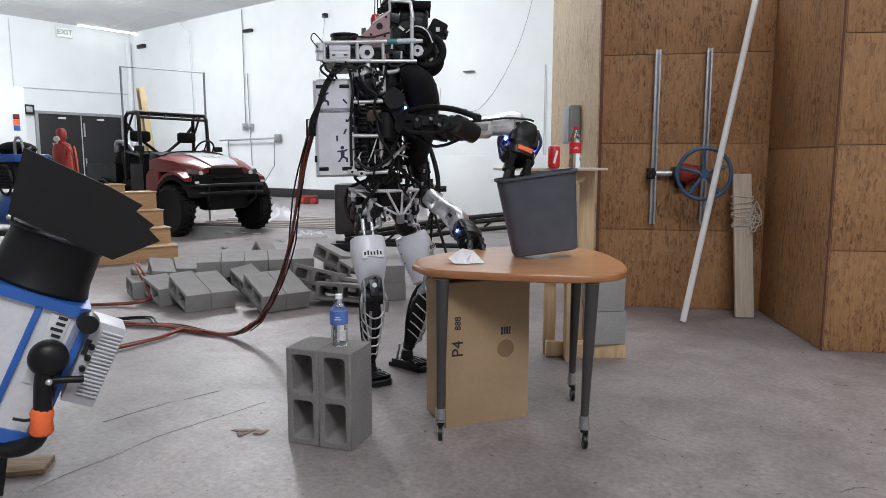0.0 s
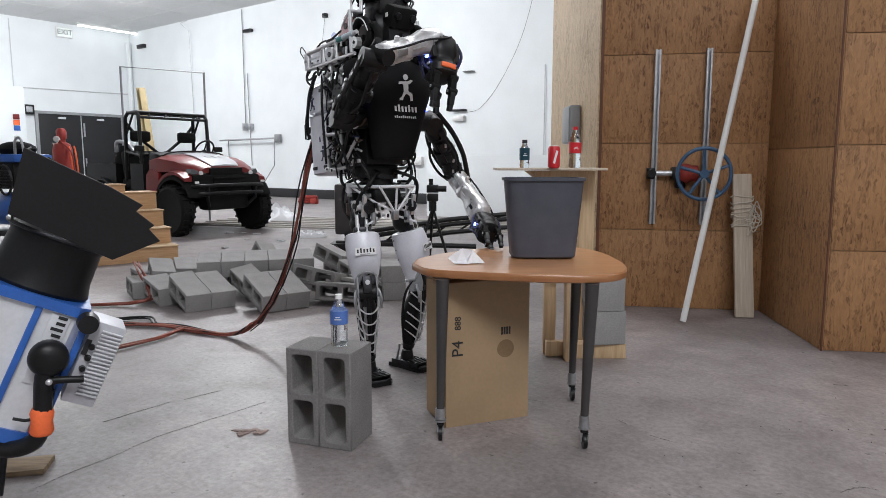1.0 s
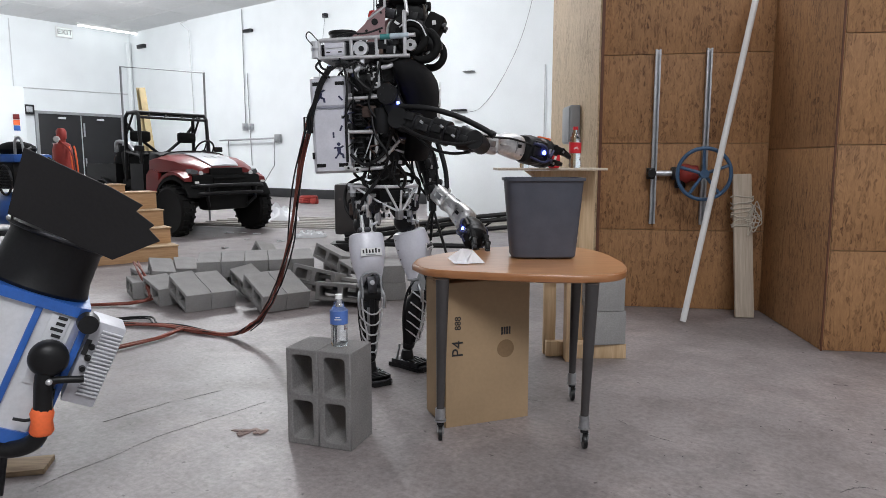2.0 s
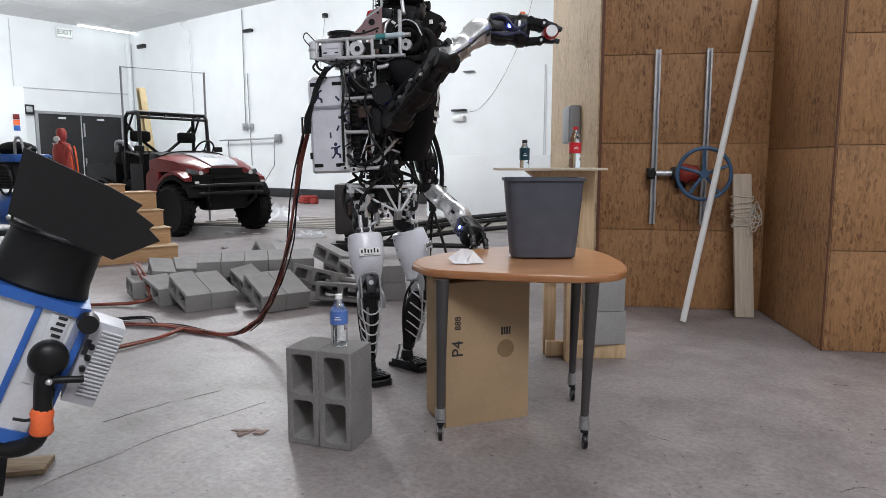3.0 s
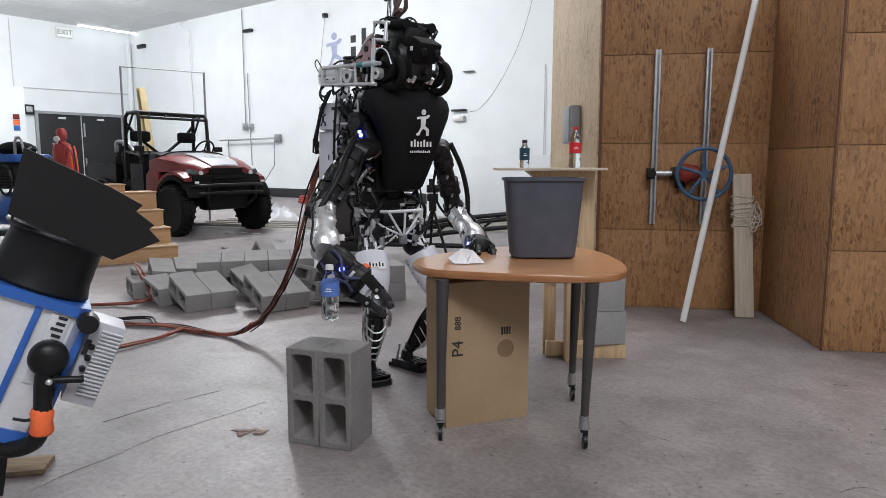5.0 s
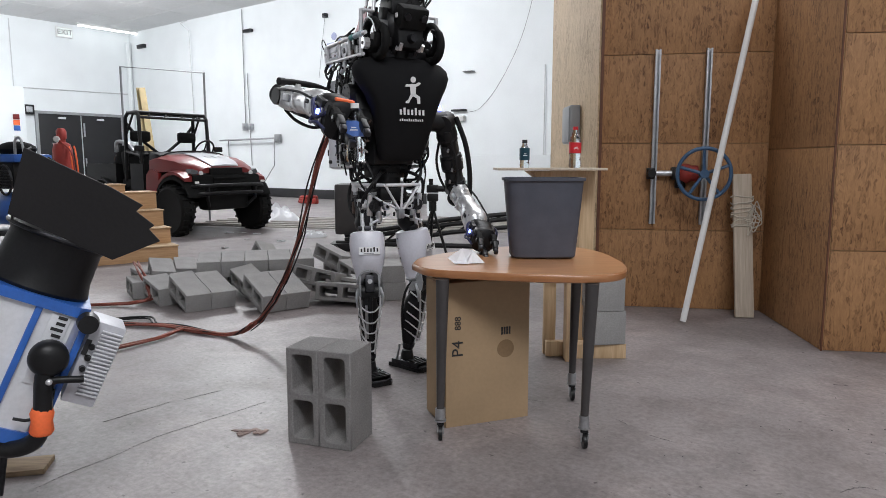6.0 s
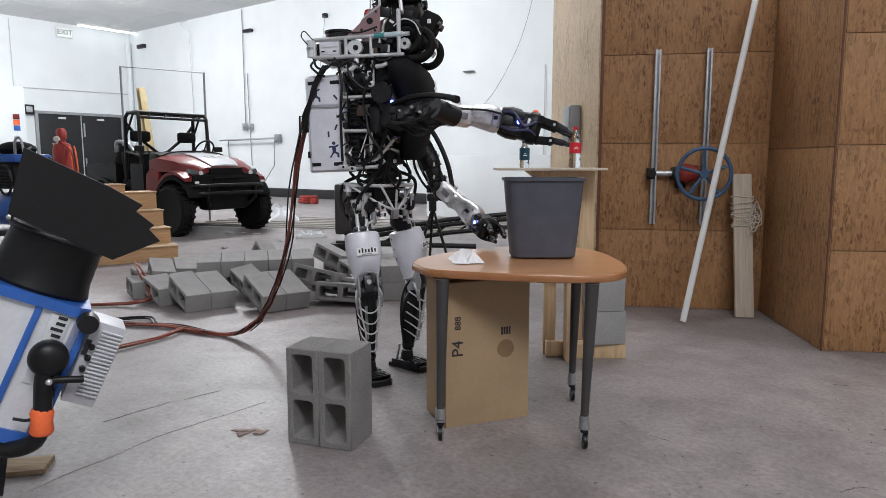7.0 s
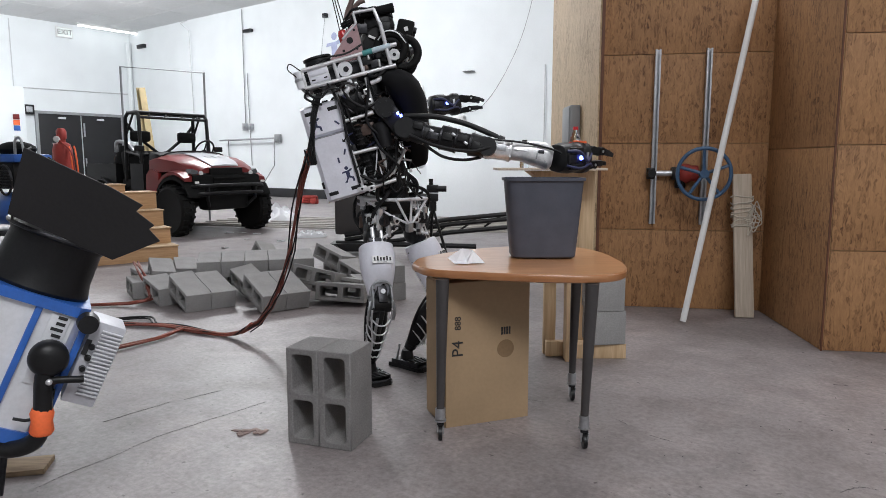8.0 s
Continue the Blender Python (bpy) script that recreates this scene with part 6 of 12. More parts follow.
    for y, z, a in ((-0.036, 0.032, 6), (0.036, 0.032, 6), (0.0, -0.040, -8)):
        m = pose(0.175, y, z, 0, a, 0)
        bm = B()
        box(bm, 0.062, 0.026, 0.030, m @ pose(0.033, 0, 0), 0.007)
        for q in (0.008, 0.066):
            cyl(bm, 0.016, 0.016, 0.034, m @ pose(q, 0, 0, 90, 0, 0), 12)
        f = part("finger", bm, M_RUBBER, h)
        part("finger_joint", box(B(), 0.055, 0.022, 0.024, m @ pose(0.098, 0, 0, 0, 8, 0), 0.006), M_BLACK, f)
        part("fingertip", box(B(), 0.026, 0.020, 0.018, m @ pose(0.136, 0, -0.006, 0, 14, 0), 0.005), M_DARK, f)
        part("finger_pin", cyl(B(), 0.006, 0.006, 0.038, m @ pose(0.066, 0, 0, 90, 0, 0), 8), M_STEEL, f)
    if sy < 0:
        h.scale = (1.08, 1.22, 1.22)
    return ua, fa, h


upper_arm_r, forearm_r, hand_r = make_arm(-1)
upper_arm_l, forearm_l, hand_l = make_arm(1)


wall_mark()


# ---- tether ----
PIECES = [0.080, 0.125, 0.130, 0.139, 0.155, 0.149, 0.178, 0.186, 0.176, 0.190, 0.115]
tether = root("tether_cable", Matrix(), "hanging bundle of red and black cables behind the robot", "cable")


STRANDS = [(0.0, 0.016, 0), (0.9, 0.008, 0), (1.7, 0.020, 1), (2.6, 0.012, 0), (3.4, 0.021, 1), (4.3, 0.015, 0), (5.3, 0.019, 1), (5.9, 0.006, 0)]
RUN = [sum(PIECES[:i]) for i in range(len(PIECES))]


def tether_piece(n, i):
    """One stiff length of the bundle; the strands run on into the next."""
    bm, bk = B(), B()
    for ph, off, dark in STRANDS:
        pts = []
        for x in (-0.012, n * 0.25, n * 0.5, n * 0.75, n + 0.012):
            g = RUN[i] + x
            r = off * (1 + 0.35 * math.sin(g * 5.1 + ph * 3))
            pts.append((x, r * math.cos(ph + g * 2.6), 0.8 * r * math.sin(ph + g * 2.6)))
        tube(bk if dark else bm, pts, 0.0041, 6, 2)
    p = part("cable_piece", bm, M_RED_CABLE, tether, "red cable strands")
    part("black_strand", bk, M_HOSE, p, "black cable strands")
    return p


cable_pieces = [tether_piece(n, i) for i, n in enumerate(PIECES)]


def floor_cable(name, pts, r, m, n=5, spread=0.018):
    bm = B()
    for k in range(n):
        ph = k * 2 * math.pi / n
        tube(bm, [(x + spread * math.cos(ph + i), y + spread * math.sin(ph * 1.7 + i), max(r, z + 0.006 * (1 + math.sin(ph + i)))) for i, (x, y, z) in enumerate(pts)], r, 6, 5)
    return thing(name, bm, m, Matrix(), "loose red and black cable bundle lying on the concrete floor", "cable", "floor cables")


floor_cable("floor_cable", [(-1.19, 4.185, 0.118), (-1.25, 4.212, 0.072), (-1.32, 4.25, 0.034), (-1.42, 4.31, 0.014), (-1.6, 4.38, 0.012), (-1.80, 4.50, 0.012), (-1.98, 4.56, 0.012), (-2.25, 4.60, 0.012), (-2.6, 4.72, 0.012)], 0.007, M_RED_CABLE)
floor_cable("floor_cable", [(-1.75, 4.43, 0.02), (-1.82, 4.22, 0.012), (-1.95, 4.02, 0.012), (-2.10, 3.82, 0.012), (-2.2, 3.70, 0.012)], 0.007, M_RED_CABLE, 4, 0.012)
floor_cable("floor_cable", [(-1.19, 4.185, 0.118), (-1.25, 4.212, 0.072), (-1.32, 4.25, 0.034), (-1.42, 4.315, 0.016), (-1.6, 4.39, 0.014), (-1.80, 4.52, 0.014), (-1.98, 4.585, 0.014), (-2.25, 4.62, 0.014), (-2.6, 4.74, 0.014)], 0.005, M_HOSE, 3, 0.022)
floor_cable("floor_cable", [(-2.0, 4.60, 0.02), (-2.12, 4.78, 0.012), (-2.3, 4.74, 0.012), (-2.5, 4.6, 0.012)], 0.007, M_HOSE, 2, 0.012)
floor_cable("floor_cable", [(-2.95, 5.20, 0.012), (-2.6, 5.25, 0.012), (-2.42, 5.22, 0.03), (-2.36, 5.4, 0.05), (-2.6, 5.75, 0.2), (-2.8, 6.1, 0.22)], 0.008, M_RED_CABLE, 4, 0.02)


# ---- the film lamp in front ----
def film_lamp():
    k = root("film_lamp", V_LAMP, "blue and silver film lamp with black barn doors on a stand", "lamp")
    X = lambda pts, w: [Vector((x, y, w)) for x, y in pts]
    sec = lambda u0, u1, d, c: [(u0 + c, -d), (u1 - c, -d), (u1, -d + c), (u1, d - c), (u1 - c, d), (u0 + c, d), (u0, d - c), (u0, -d + c)]
    bm = B()
    loft(bm, [X(sec(-0.25, 0.06, 0.15, 0.03), w) for w in (-0.27, 0.125)])
    part("housing", bm, M_LAMP_SILVER, k, "silver lamp housing")
    bm = B()
    loft(bm, [X(sec(-0.27, 0.06, 0.165, 0.03), w) for w in (0.118, 0.15)])
    loft(bm, [X(sec(-0.255, 0.09, 0.16, 0.03), w) for w in (-0.295, -0.255)])
    for u in (-0.075, 0.062):
        box(bm, 0.02, 0.03, 0.40, pose(u, -0.146, -0.07), 0.006)
    part("blue_frame", bm, M_BLUE, k, "blue enamel frame")
    part("name_strip", box(B(), 0.055, 0.006, 0.22, pose(-0.01, -0.153, 0.0), 0.002), M_LAMP_SILVER, k)
    bar_parts("name_mark", 0.075, 0.034, 4, pose(-0.008, -0.158, 0.075) @ pose(0, 0, 0, 0, -90, 0), M_INK, k, "black printed bar")
    bm = B()
    box(bm, 0.095, 0.16, 0.26, pose(0.125, -0.10, 0.0), 0.006)
    fins = part("heat_sink", bm, mat("pale_grey_lacquer", (0.50, 0.50, 0.54), 0.45, 0.2, var=0.1), k, "grey finned control box")
    for q in range(18):
        part("fin", box(B(), 0.060, 0.012, 0.0042, pose(0.139, -0.184, -0.095 + q * 0.0118), 0.001), M_LAMP_SILVER, fins)
    for u, w in ((0.098, 0.05), (0.10, 0.015), (0.098, -0.02)):
        part("control_knob", cyl(B(), 0.010, 0.008, 0.02, pose(u, -0.187, w, 90, 0, 0), 14), M_BLACK, fins)
    part("control_panel", box(B(), 0.016, 0.004, 0.05, pose(0.085, -0.182, 0.045), 0.001), M_INK, fins)
    bm = B()
    lathe(bm, [(0.145, 0.15), (0.150, 0.16), (0.140, 0.20), (0.135, 0.30), (0.142, 0.31), (0.142, 0.325)], pose(-0.10, 0, 0), 36)
    part("lens_barrel", bm, M_BLACK, k, "black lens barrel")
    bm = B()
    tube(bm, [(-0.10 + 0.148 * math.cos(a), 0.148 * math.sin(a), 0.322) for a in (2 * math.pi * q / 36 for q in range(37))], 0.008, 8)
    part("filter_ring", bm, M_DARK, k)
    # barn doors
    M_DOORS = mat("barn_door_black", (0.013, 0.012, 0.013), 0.7, var=0.2, scale=3)
    for pts in ([(-0.205, -0.15, 0.345), (-0.215, -0.20, 0.52), (0.03, -0.215, 0.505), (0.13, -0.21, 0.49), (0.12, -0.205, 0.465), (0.185, -0.20, 0.445), (0.175, -0.195, 0.428), (0.22, -0.19, 0.405), (0.10, -0.15, 0.318)],
                [(0.075, -0.14, 0.33), (0.075, 0.14, 0.33), (0.19, 0.17, 0.43), (0.19, -0.17, 0.41)],
                [(-0.19, -0.14, 0.33), (-0.19, 0.14, 0.33), (-0.215, 0.18, 0.53), (-0.21, -0.19, 0.51)], [(-0.17, 0.15, 0.33), (0.06, 0.15, 0.33), (0.12, 0.20, 0.47), (-0.16, 0.20, 0.52)]):
        P = [Vector((x - 0.045 - 0.02 * (w > 0.4), y, w + 0.02 * (w > 0.4))) for x, y, w in pts]
        nrm = (P[1] - P[0]).cross(P[2] - P[0]).normalized() * 0.0025
        bm = B()
        loft(bm, [[p - nrm for p in P], [p + nrm for p in P]])
        part("barn_door", bm, M_DOORS, k, "black sheet metal barn door")
    # yoke, knob and handle
    bm = B()
    lathe(bm, [(0.046, -0.03), (0.054, -0.015), (0.055, 0.008), (0.048, 0.026), (0.034, 0.036), (0.016, 0.041), (0.001, 0.042)], pose(0.0, -0.20, -0.012, 90, 0, 0), 28)
    part("yoke_knob", bm, M_BLACK, k, "large round black knob")
    part("yoke_knob", cyl(B(), 0.032, 0.028, 0.045, pose(0.06, -0.21, 0.12, 90, 0, 0), 24), M_BLACK, k, "round black knob")
    bm = B()
    tube(bm, [(0.0, -0.20, -0.02), (0.015, -0.205, -0.085), (0.055, -0.20, -0.20), (0.055, -0.19, -0.265), (0.0, -0.15, -0.315), (-0.08, -0.05, -0.33), (-0.2, 0.0, -0.33)], 0.026, 10, 5)
    part("yoke", bm, M_BLACK, k, "black yoke arm")
    bm = B()
    tube(bm, [(0.02, -0.215, -0.075), (0.05, -0.22, -0.06), (0.11, -0.22, -0.04)], 0.011, 10, 4)
    part("lock_lever", bm, M_BLACK, k)
    part("lever_bolt", ball(B(), 0.010, 0.010, 0.010, pose(0.025, -0.228, -0.072), 10), M_SILVER, k)
    bm = B()
    lathe(bm, [(0.028, -0.255), (0.034, -0.245), (0.029, -0.215), (0.033, -0.19), (0.027, -0.175)], pose(0.053, -0.20, -0.195) @ pose(0, 0, 0, 0, -20, 0) @ pose(0, 0, 0.215), 16)
    part("tape_flag", bm, M_ORANGE, k, "bright orange tape wound on the yoke")
    bm = B()
    tube(bm, [(0.04, -0.18, -0.12), (0.05, -0.2, -0.16), (0.02, -0.2, -0.2), (-0.02, -0.19, -0.21)], 0.005, 8, 5)
    tube(bm, [(0.05, -0.18, -0.10), (0.055, -0.19, -0.14), (0.03, -0.2, -0.17)], 0.004, 8, 5)
    part("lamp_cable", bm, M_HOSE, k)
    s = root("lamp_stand", pose(-1.545, 2.20, 0), "dark lamp stand with a red base on wood", "lamp stand")
    part("pole", tube(B(), [(0.045, -0.03, 0.015), (0.075, -0.02, 0.2), (0.10, 0.0, 0.33)], 0.011, 10, 4), M_DARK, s)
    for a in (120, 180, 240):
        part("leg", tube(B(), [(0, 0, 0.25), (0.42 * math.cos(radians(a)), 0.42 * math.sin(radians(a)), 0.012)], 0.012, 8), M_DARK, s)
    part("sleeve", cyl(B(), 0.036, 0.04, 0.17, pose(0.01, 0, 0.14, 0, 8, 0), 16), M_RED_PAINT, s, "red sleeve")
    thing("wood_board", box(B(), 0.32, 0.13, 0.02, pose(-1.63, 2.38, 0.01, 0, 0, 14), 0.002), wood("weathered_plywood", (0.20, 0.14, 0.085), (0.40, 0.29, 0.18), (2, 22, 22), 0.8), Matrix(), "pale plywood offcut on the concrete floor", "board")


V_LAMP = pose(-1.262, 2.13, 0.567, 0, 0, 29) @ pose(0, 0, 0, 0, 25, 0)
film_lamp()


# ---- the utility vehicle ----
M_HOOD = mat("hood_white", (0.45, 0.46, 0.48), 0.4, var=0.06)


M_HEADLIGHT = mat("dark_clear_headlight", (0.16, 0.16, 0.17), 0.15, 0.3, var=0.2)


def utility_vehicle():
    v = root("utility_vehicle", pose(-4.51, 11.54, 0, 0, 0, -35), "red and black open utility vehicle with a roll cage, parked", "utility vehicle")
    R, W = 0.385, 0.74
    # body tub and bed
    bm = B()
    plate(bm, [(-1.45, 0.42), (0.9, 0.42), (1.0, 0.50), (0.92, 0.62), (0.35, 0.62), (0.30, 0.55), (-0.35, 0.55), (-0.40, 0.75), (-1.45, 0.75)], 1.10, pose(0, 0.55, 0, 90, 0, 0))
    body = part("chassis", bm, M_BLACK, v, "black lower body")
    bm = B()
    secs = ((0.30, 0.93, 1.21, 0.68), (0.55, 0.97, 1.24, 0.69), (0.95, 0.98, 1.19, 0.66), (1.20, 0.97, 1.10, 0.60), (1.32, 0.96, 1.04, 0.50))
    loft(bm, [[Vector((x, -w, z0)), Vector((x, -w * 0.98, z1 - 0.06)), Vector((x, -w * 0.75, z1)), Vector((x, 0, z1 + 0.02)), Vector((x, w * 0.75, z1)), Vector((x, w * 0.98, z1 - 0.06)), Vector((x, w, z0))] for x, z0, z1, w in secs])
    part("engine_bay", box(B(), 0.98, 1.10, 0.42, pose(0.80, 0, 0.78), 0.03), M_RUBBER, v, "black engine bay")
    hood = part("hood", bm, M_RED_PAINT, v, "red hood")
    bm = B()
    loft(bm, [[Vector((x, -w, z)), Vector((x, 0, z + 0.02)), Vector((x, w, z)), Vector((x, w, z - 0.01)), Vector((x, -w, z - 0.01))] for x, z, w in ((0.62, 1.258, 0.26), (0.95, 1.218, 0.31), (1.20, 1.130, 0.29), (1.31, 1.070, 0.25))])
    part("hood_panel", bm, M_HOOD, hood, "white hood panel")
    for k in range(3):
        part("hood_mark", box(B(), 0.10, 0.035, 0.004, pose(1.0 + 0.04 * (k % 2), -0.14 + 0.12 * k, 1.212, 0, 12, 20)), M_GREY, hood, "grey printed bars")
    for sy in (-1, 1):
        for name, m, a0, a1, r0, y0, y1, lab in (("front_fender", M_RED_PAINT, 0.30, 0.98, 0.53, 0.46, 0.76, "red front fender"), ("fender_liner", M_RUBBER, 0.14, 0.96, 0.46, 0.44, 0.78, "black fender flare")):
            bm = B()
            rings = []
            for q in range(9):
                a = math.pi * (a0 + (a1 - a0) * q / 8)
                x, z = 1.03 + r0 * math.cos(a), 0.40 + r0 * math.sin(a)
                rings.append([Vector((x, sy * y0, z)), Vector((x, sy * y1, z)), Vector((x * 0.99, sy * y1, z + 0.05)), Vector((x * 0.99, sy * y0, z + 0.12))])
            loft(bm, rings)
            part(name, bm, m, v, lab)
        bm = B()
        rings = []
        for q in range(9):
            a = math.pi * (0.02 + 0.96 * q / 8)
            x, z = -1.03 + 0.47 * math.cos(a), 0.36 + 0.47 * math.sin(a)
            rings.append([Vector((x, sy * 0.52, z)), Vector((x, sy * 0.77, z)), Vector((x, sy * 0.77, z + 0.04)), Vector((x, sy * 0.52, z + 0.06))])
        loft(bm, rings)
        part("rear_fender", bm, M_BLACK, v)
        bm = plate(B(), [(0.25, 0.45), (0.55, 0.45), (0.62, 0.95), (0.40, 1.02), (0.28, 0.92)], 0.05, pose(0, sy * 0.70 + 0.025, 0, 90, 0, 0))
        part("cowl_side", bm, M_RED_PAINT, v, "red side cowl")
        bm = plate(B(), [(-0.20, 0.62), (0.16, 0.62), (0.16, 1.10), (-0.20, 1.10)], 0.04, pose(0, sy * 0.68 + 0.02, 0, 90, 0, 0))
        part("seat_side", bm, M_BLACK, v, "black seat base side")
        hl = part("headlight", loft(B(), [[Vector((1.26 + d, sy * y, z)) for y, z in ((0.36, 0.955), (0.60, 1.02), (0.64, 0.955), (0.42, 0.885))] for d in (-0.10, 0.05)]), M_HEADLIGHT, v, "clear angular headlight")
        part("bulb", cyl(B(), 0.035, 0.035, 0.02, pose(1.335, sy * 0.47, 0.955, 0, 90, 0), 16), M_LOGO, hl)
        part("side_light", box(B(), 0.02, 0.07, 0.035, pose(1.44, sy * 0.62, 0.82), 0.006), M_LOGO, v, "white marker light")
    # grille and bumper
    bm = B()
    box(bm, 0.22, 1.28, 0.30, pose(1.26, 0, 0.79), 0.06)
    box(bm, 0.24, 0.80, 0.40, pose(1.24, 0, 0.58), 0.06)
    box(bm, 0.16, 0.62, 0.14, pose(1.27, 0, 0.97), 0.03)
    grille = part("grille", bm, M_RUBBER, v, "black grille")
    for q in range(4):
        part("grille_slat", box(B(), 0.02, 0.60, 0.022, pose(1.40, 0, 0.70 + q * 0.06), 0.004), M_RUBBER, grille)
    bm = B()
    for z in (0.76, 0.64):
        tube(bm, [(1.15, -0.74, z - 0.05), (1.42, -0.62, z), (1.50, -0.3, z + 0.01), (1.50, 0.3, z + 0.01), (1.42, 0.62, z), (1.15, 0.74, z - 0.05)], 0.028, 8, 5)
    for y in (-0.45, 0.45):
        tube(bm, [(1.36, y * 0.8, 0.45), (1.45, y, 0.56), (1.48, y, 0.78)], 0.025, 8)
    part("bumper", bm, M_BLACK, v, "black tubular bumper")
    # wheels
    for x in (1.03, -1.03):
        for sy in (-1, 1):
            bm = B()
            lathe(bm, [(0.19, -0.10), (0.335, -0.115), (0.375, -0.085), (0.385, 0), (0.375, 0.085), (0.335, 0.115), (0.19, 0.10)], pose(x, sy * W, R, 90, 0, 0), 32)
            wh = part("wheel", bm, M_RUBBER, v, "knobbly black tyre")
            bm = B()
            for q in range(22):
                for s in (-1, 1):
                    a = 2 * math.pi * (q + 0.25 * s) / 22
                    box(bm, 0.05, 0.085, 0.035, pose(x + 0.378 * math.cos(a), sy * W + s * 0.05, R + 0.378 * math.sin(a), 0, -math.degrees(a), 18 * s) @ pose(0, 0, 0, 0, 0, 0))
            tagged(part("tread", bm, M_RUBBER, wh), kind="stuff")
            bm = B()
            lathe(bm, [(0.185, -0.10), (0.17, -0.03), (0.06, -0.06), (0.03, -0.07)], pose(x, sy * W, R, 90, 0, 0), 24)
            part("rim", bm, M_DARK, wh)
    # seats and dash
    for y in (-0.36, 0.36):
        bm = B()
        box(bm, 0.50, 0.58, 0.14, pose(-0.30, y, 0.78), 0.04)
        box(bm, 0.14, 0.58, 0.50, pose(-0.46, y, 1.06, 0, -10, 0), 0.05)
        seat = part("seat", bm, M_RUBBER, v, "black bench seat")
        part("headrest", box(B(), 0.10, 0.34, 0.18, pose(-0.30, y * 1.2, 1.545), 0.05), M_RUBBER, seat, "black headrest")
    bm = box(B(), 0.30, 1.20, 0.24, pose(0.30, 0, 1.15, 0, 10, 0), 0.05)
    part("dashboard", bm, M_BLACK, v)
    bm = B()
    c = pose(0.10, 0.50, 1.33, 0, -60, 0)
    tube(bm, [c @ Vector((0.18 * math.cos(a), 0.18 * math.sin(a), 0)) for a in (2 * math.pi * q / 24 for q in range(25))], 0.016, 8)
    for a in (0, 2.1, 4.2):
        tube(bm, [c @ Vector((0, 0, 0)), c @ Vector((0.17 * math.cos(a), 0.17 * math.sin(a), 0))], 0.012, 6)
    part("steering_wheel", bm, M_BLACK, v)
    # roll cage
    D = -0.05
    for sy in (-1, 1):
        bm = B()
        tube(bm, [(0.10 + D, sy * 0.64, 0.80), (0.09 + D, sy * 0.64, 1.20), (0.05 + D, sy * 0.63, 1.86), (0.0 + D, sy * 0.62, 1.92), (-0.26 + D, sy * 0.62, 1.92), (-0.33 + D, sy * 0.63, 1.84), (-0.36 + D, sy * 0.64, 0.82)], 0.03, 10)
        part("cage_side", bm, M_BLACK, v, "black roll cage tube")
        part("cage_brace", tube(B(), [(-0.33 + D, sy * 0.62, 1.75), (-0.33 + D, sy * 0.45, 1.55), (-0.33 + D, 0, 1.22)], 0.026, 8), M_BLACK, v)
    for x, z in ((0.0, 1.92), (-0.26, 1.92), (-0.36, 1.25)):
        part("cage_cross", tube(B(), [(x + D, -0.62, z), (x + D, 0.62, z)], 0.028, 10), M_BLACK, v)
    part("cage_cross", tube(B(), [(0.05 + D, -0.62, 1.84), (0.05 + D, 0.62, 1.84)], 0.022, 8), M_BLACK, v)
    for y in (-0.45, -0.15, 0.15, 0.45):
        part("roof_strut", tube(B(), [(0.05 + D, y, 1.84), (D, y + 0.04, 1.92)], 0.018, 8), M_BLACK, v)
    for sy in (-1, 1):
        part("cage_gusset", tube(B(), [(-0.34 + D, sy * 0.63, 1.55), (-0.10 + D, sy * 0.62, 1.92)], 0.018, 8), M_BLACK, v)
        part("side_net", tube(B(), [(0.08 + D, sy * 0.64, 1.22), (-0.34 + D, sy * 0.64, 1.30)], 0.02, 8), M_BLACK, v)
        part("mirror", box(B(), 0.05, 0.16, 0.09, pose(0.16, sy * 0.74, 1.34), 0.02), M_BLACK, v)
    for y in (-0.3, 0, 0.3):
        part("roof_rail", tube(B(), [(D, y, 1.92), (-0.26 + D, y, 1.92)], 0.018, 8), M_BLACK, v)
    bm = B()
    cells(bm, [-1.55, -1.50, -0.68, -0.63], [-0.70, -0.66, 0.66, 0.70], lambda i, j: not (i == 1 and j == 1), 0.80, 1.10)
    box(bm, 0.90, 1.38, 0.04, pose(-1.09, 0, 0.80))
    part("cargo_bed", bm, M_BLACK, v, "black cargo bed")
    bm = B()
    tube(bm, [(0.50, -0.60, 1.15), (0.55, -0.5, 1.262), (0.50, 0.0, 1.30), (0.52, 0.5, 1.262), (0.50, 0.62, 1.15)], 0.012, 6, 5)
    part("cable", bm, M_HOSE, v)


utility_vehicle()


def wooden_steps():
    s = root("wooden_steps", pose(-3.05, 7.9, 0, 0, 0, 38), "stacked plywood box steps on the concrete floor", "steps")
    low = 0.0
    for i, (top, d, w, x1) in enumerate(((0.17, 1.12, 1.0, -0.06), (0.36, 0.86, 1.0, -0.06), (0.555, 0.60, 1.0, -0.06), (0.765, 0.34, 1.0, -0.06), (0.86, 0.26, 0.55, -0.40))):
        bm = box(B(), w, d, top - low - 0.015, pose(x1 - w / 2, 1.12 - d / 2, (top + low - 0.015) / 2), 0.005)
        st = part("step", bm, M_PLY, s)
        part("tread", box(B(), w + 0.02, d + 0.02, 0.014, pose(x1 - w / 2, 1.12 - d / 2 - 0.005, top - 0.007), 0.003), M_PINE, st, "pale tread board")
        low = top


wooden_steps()


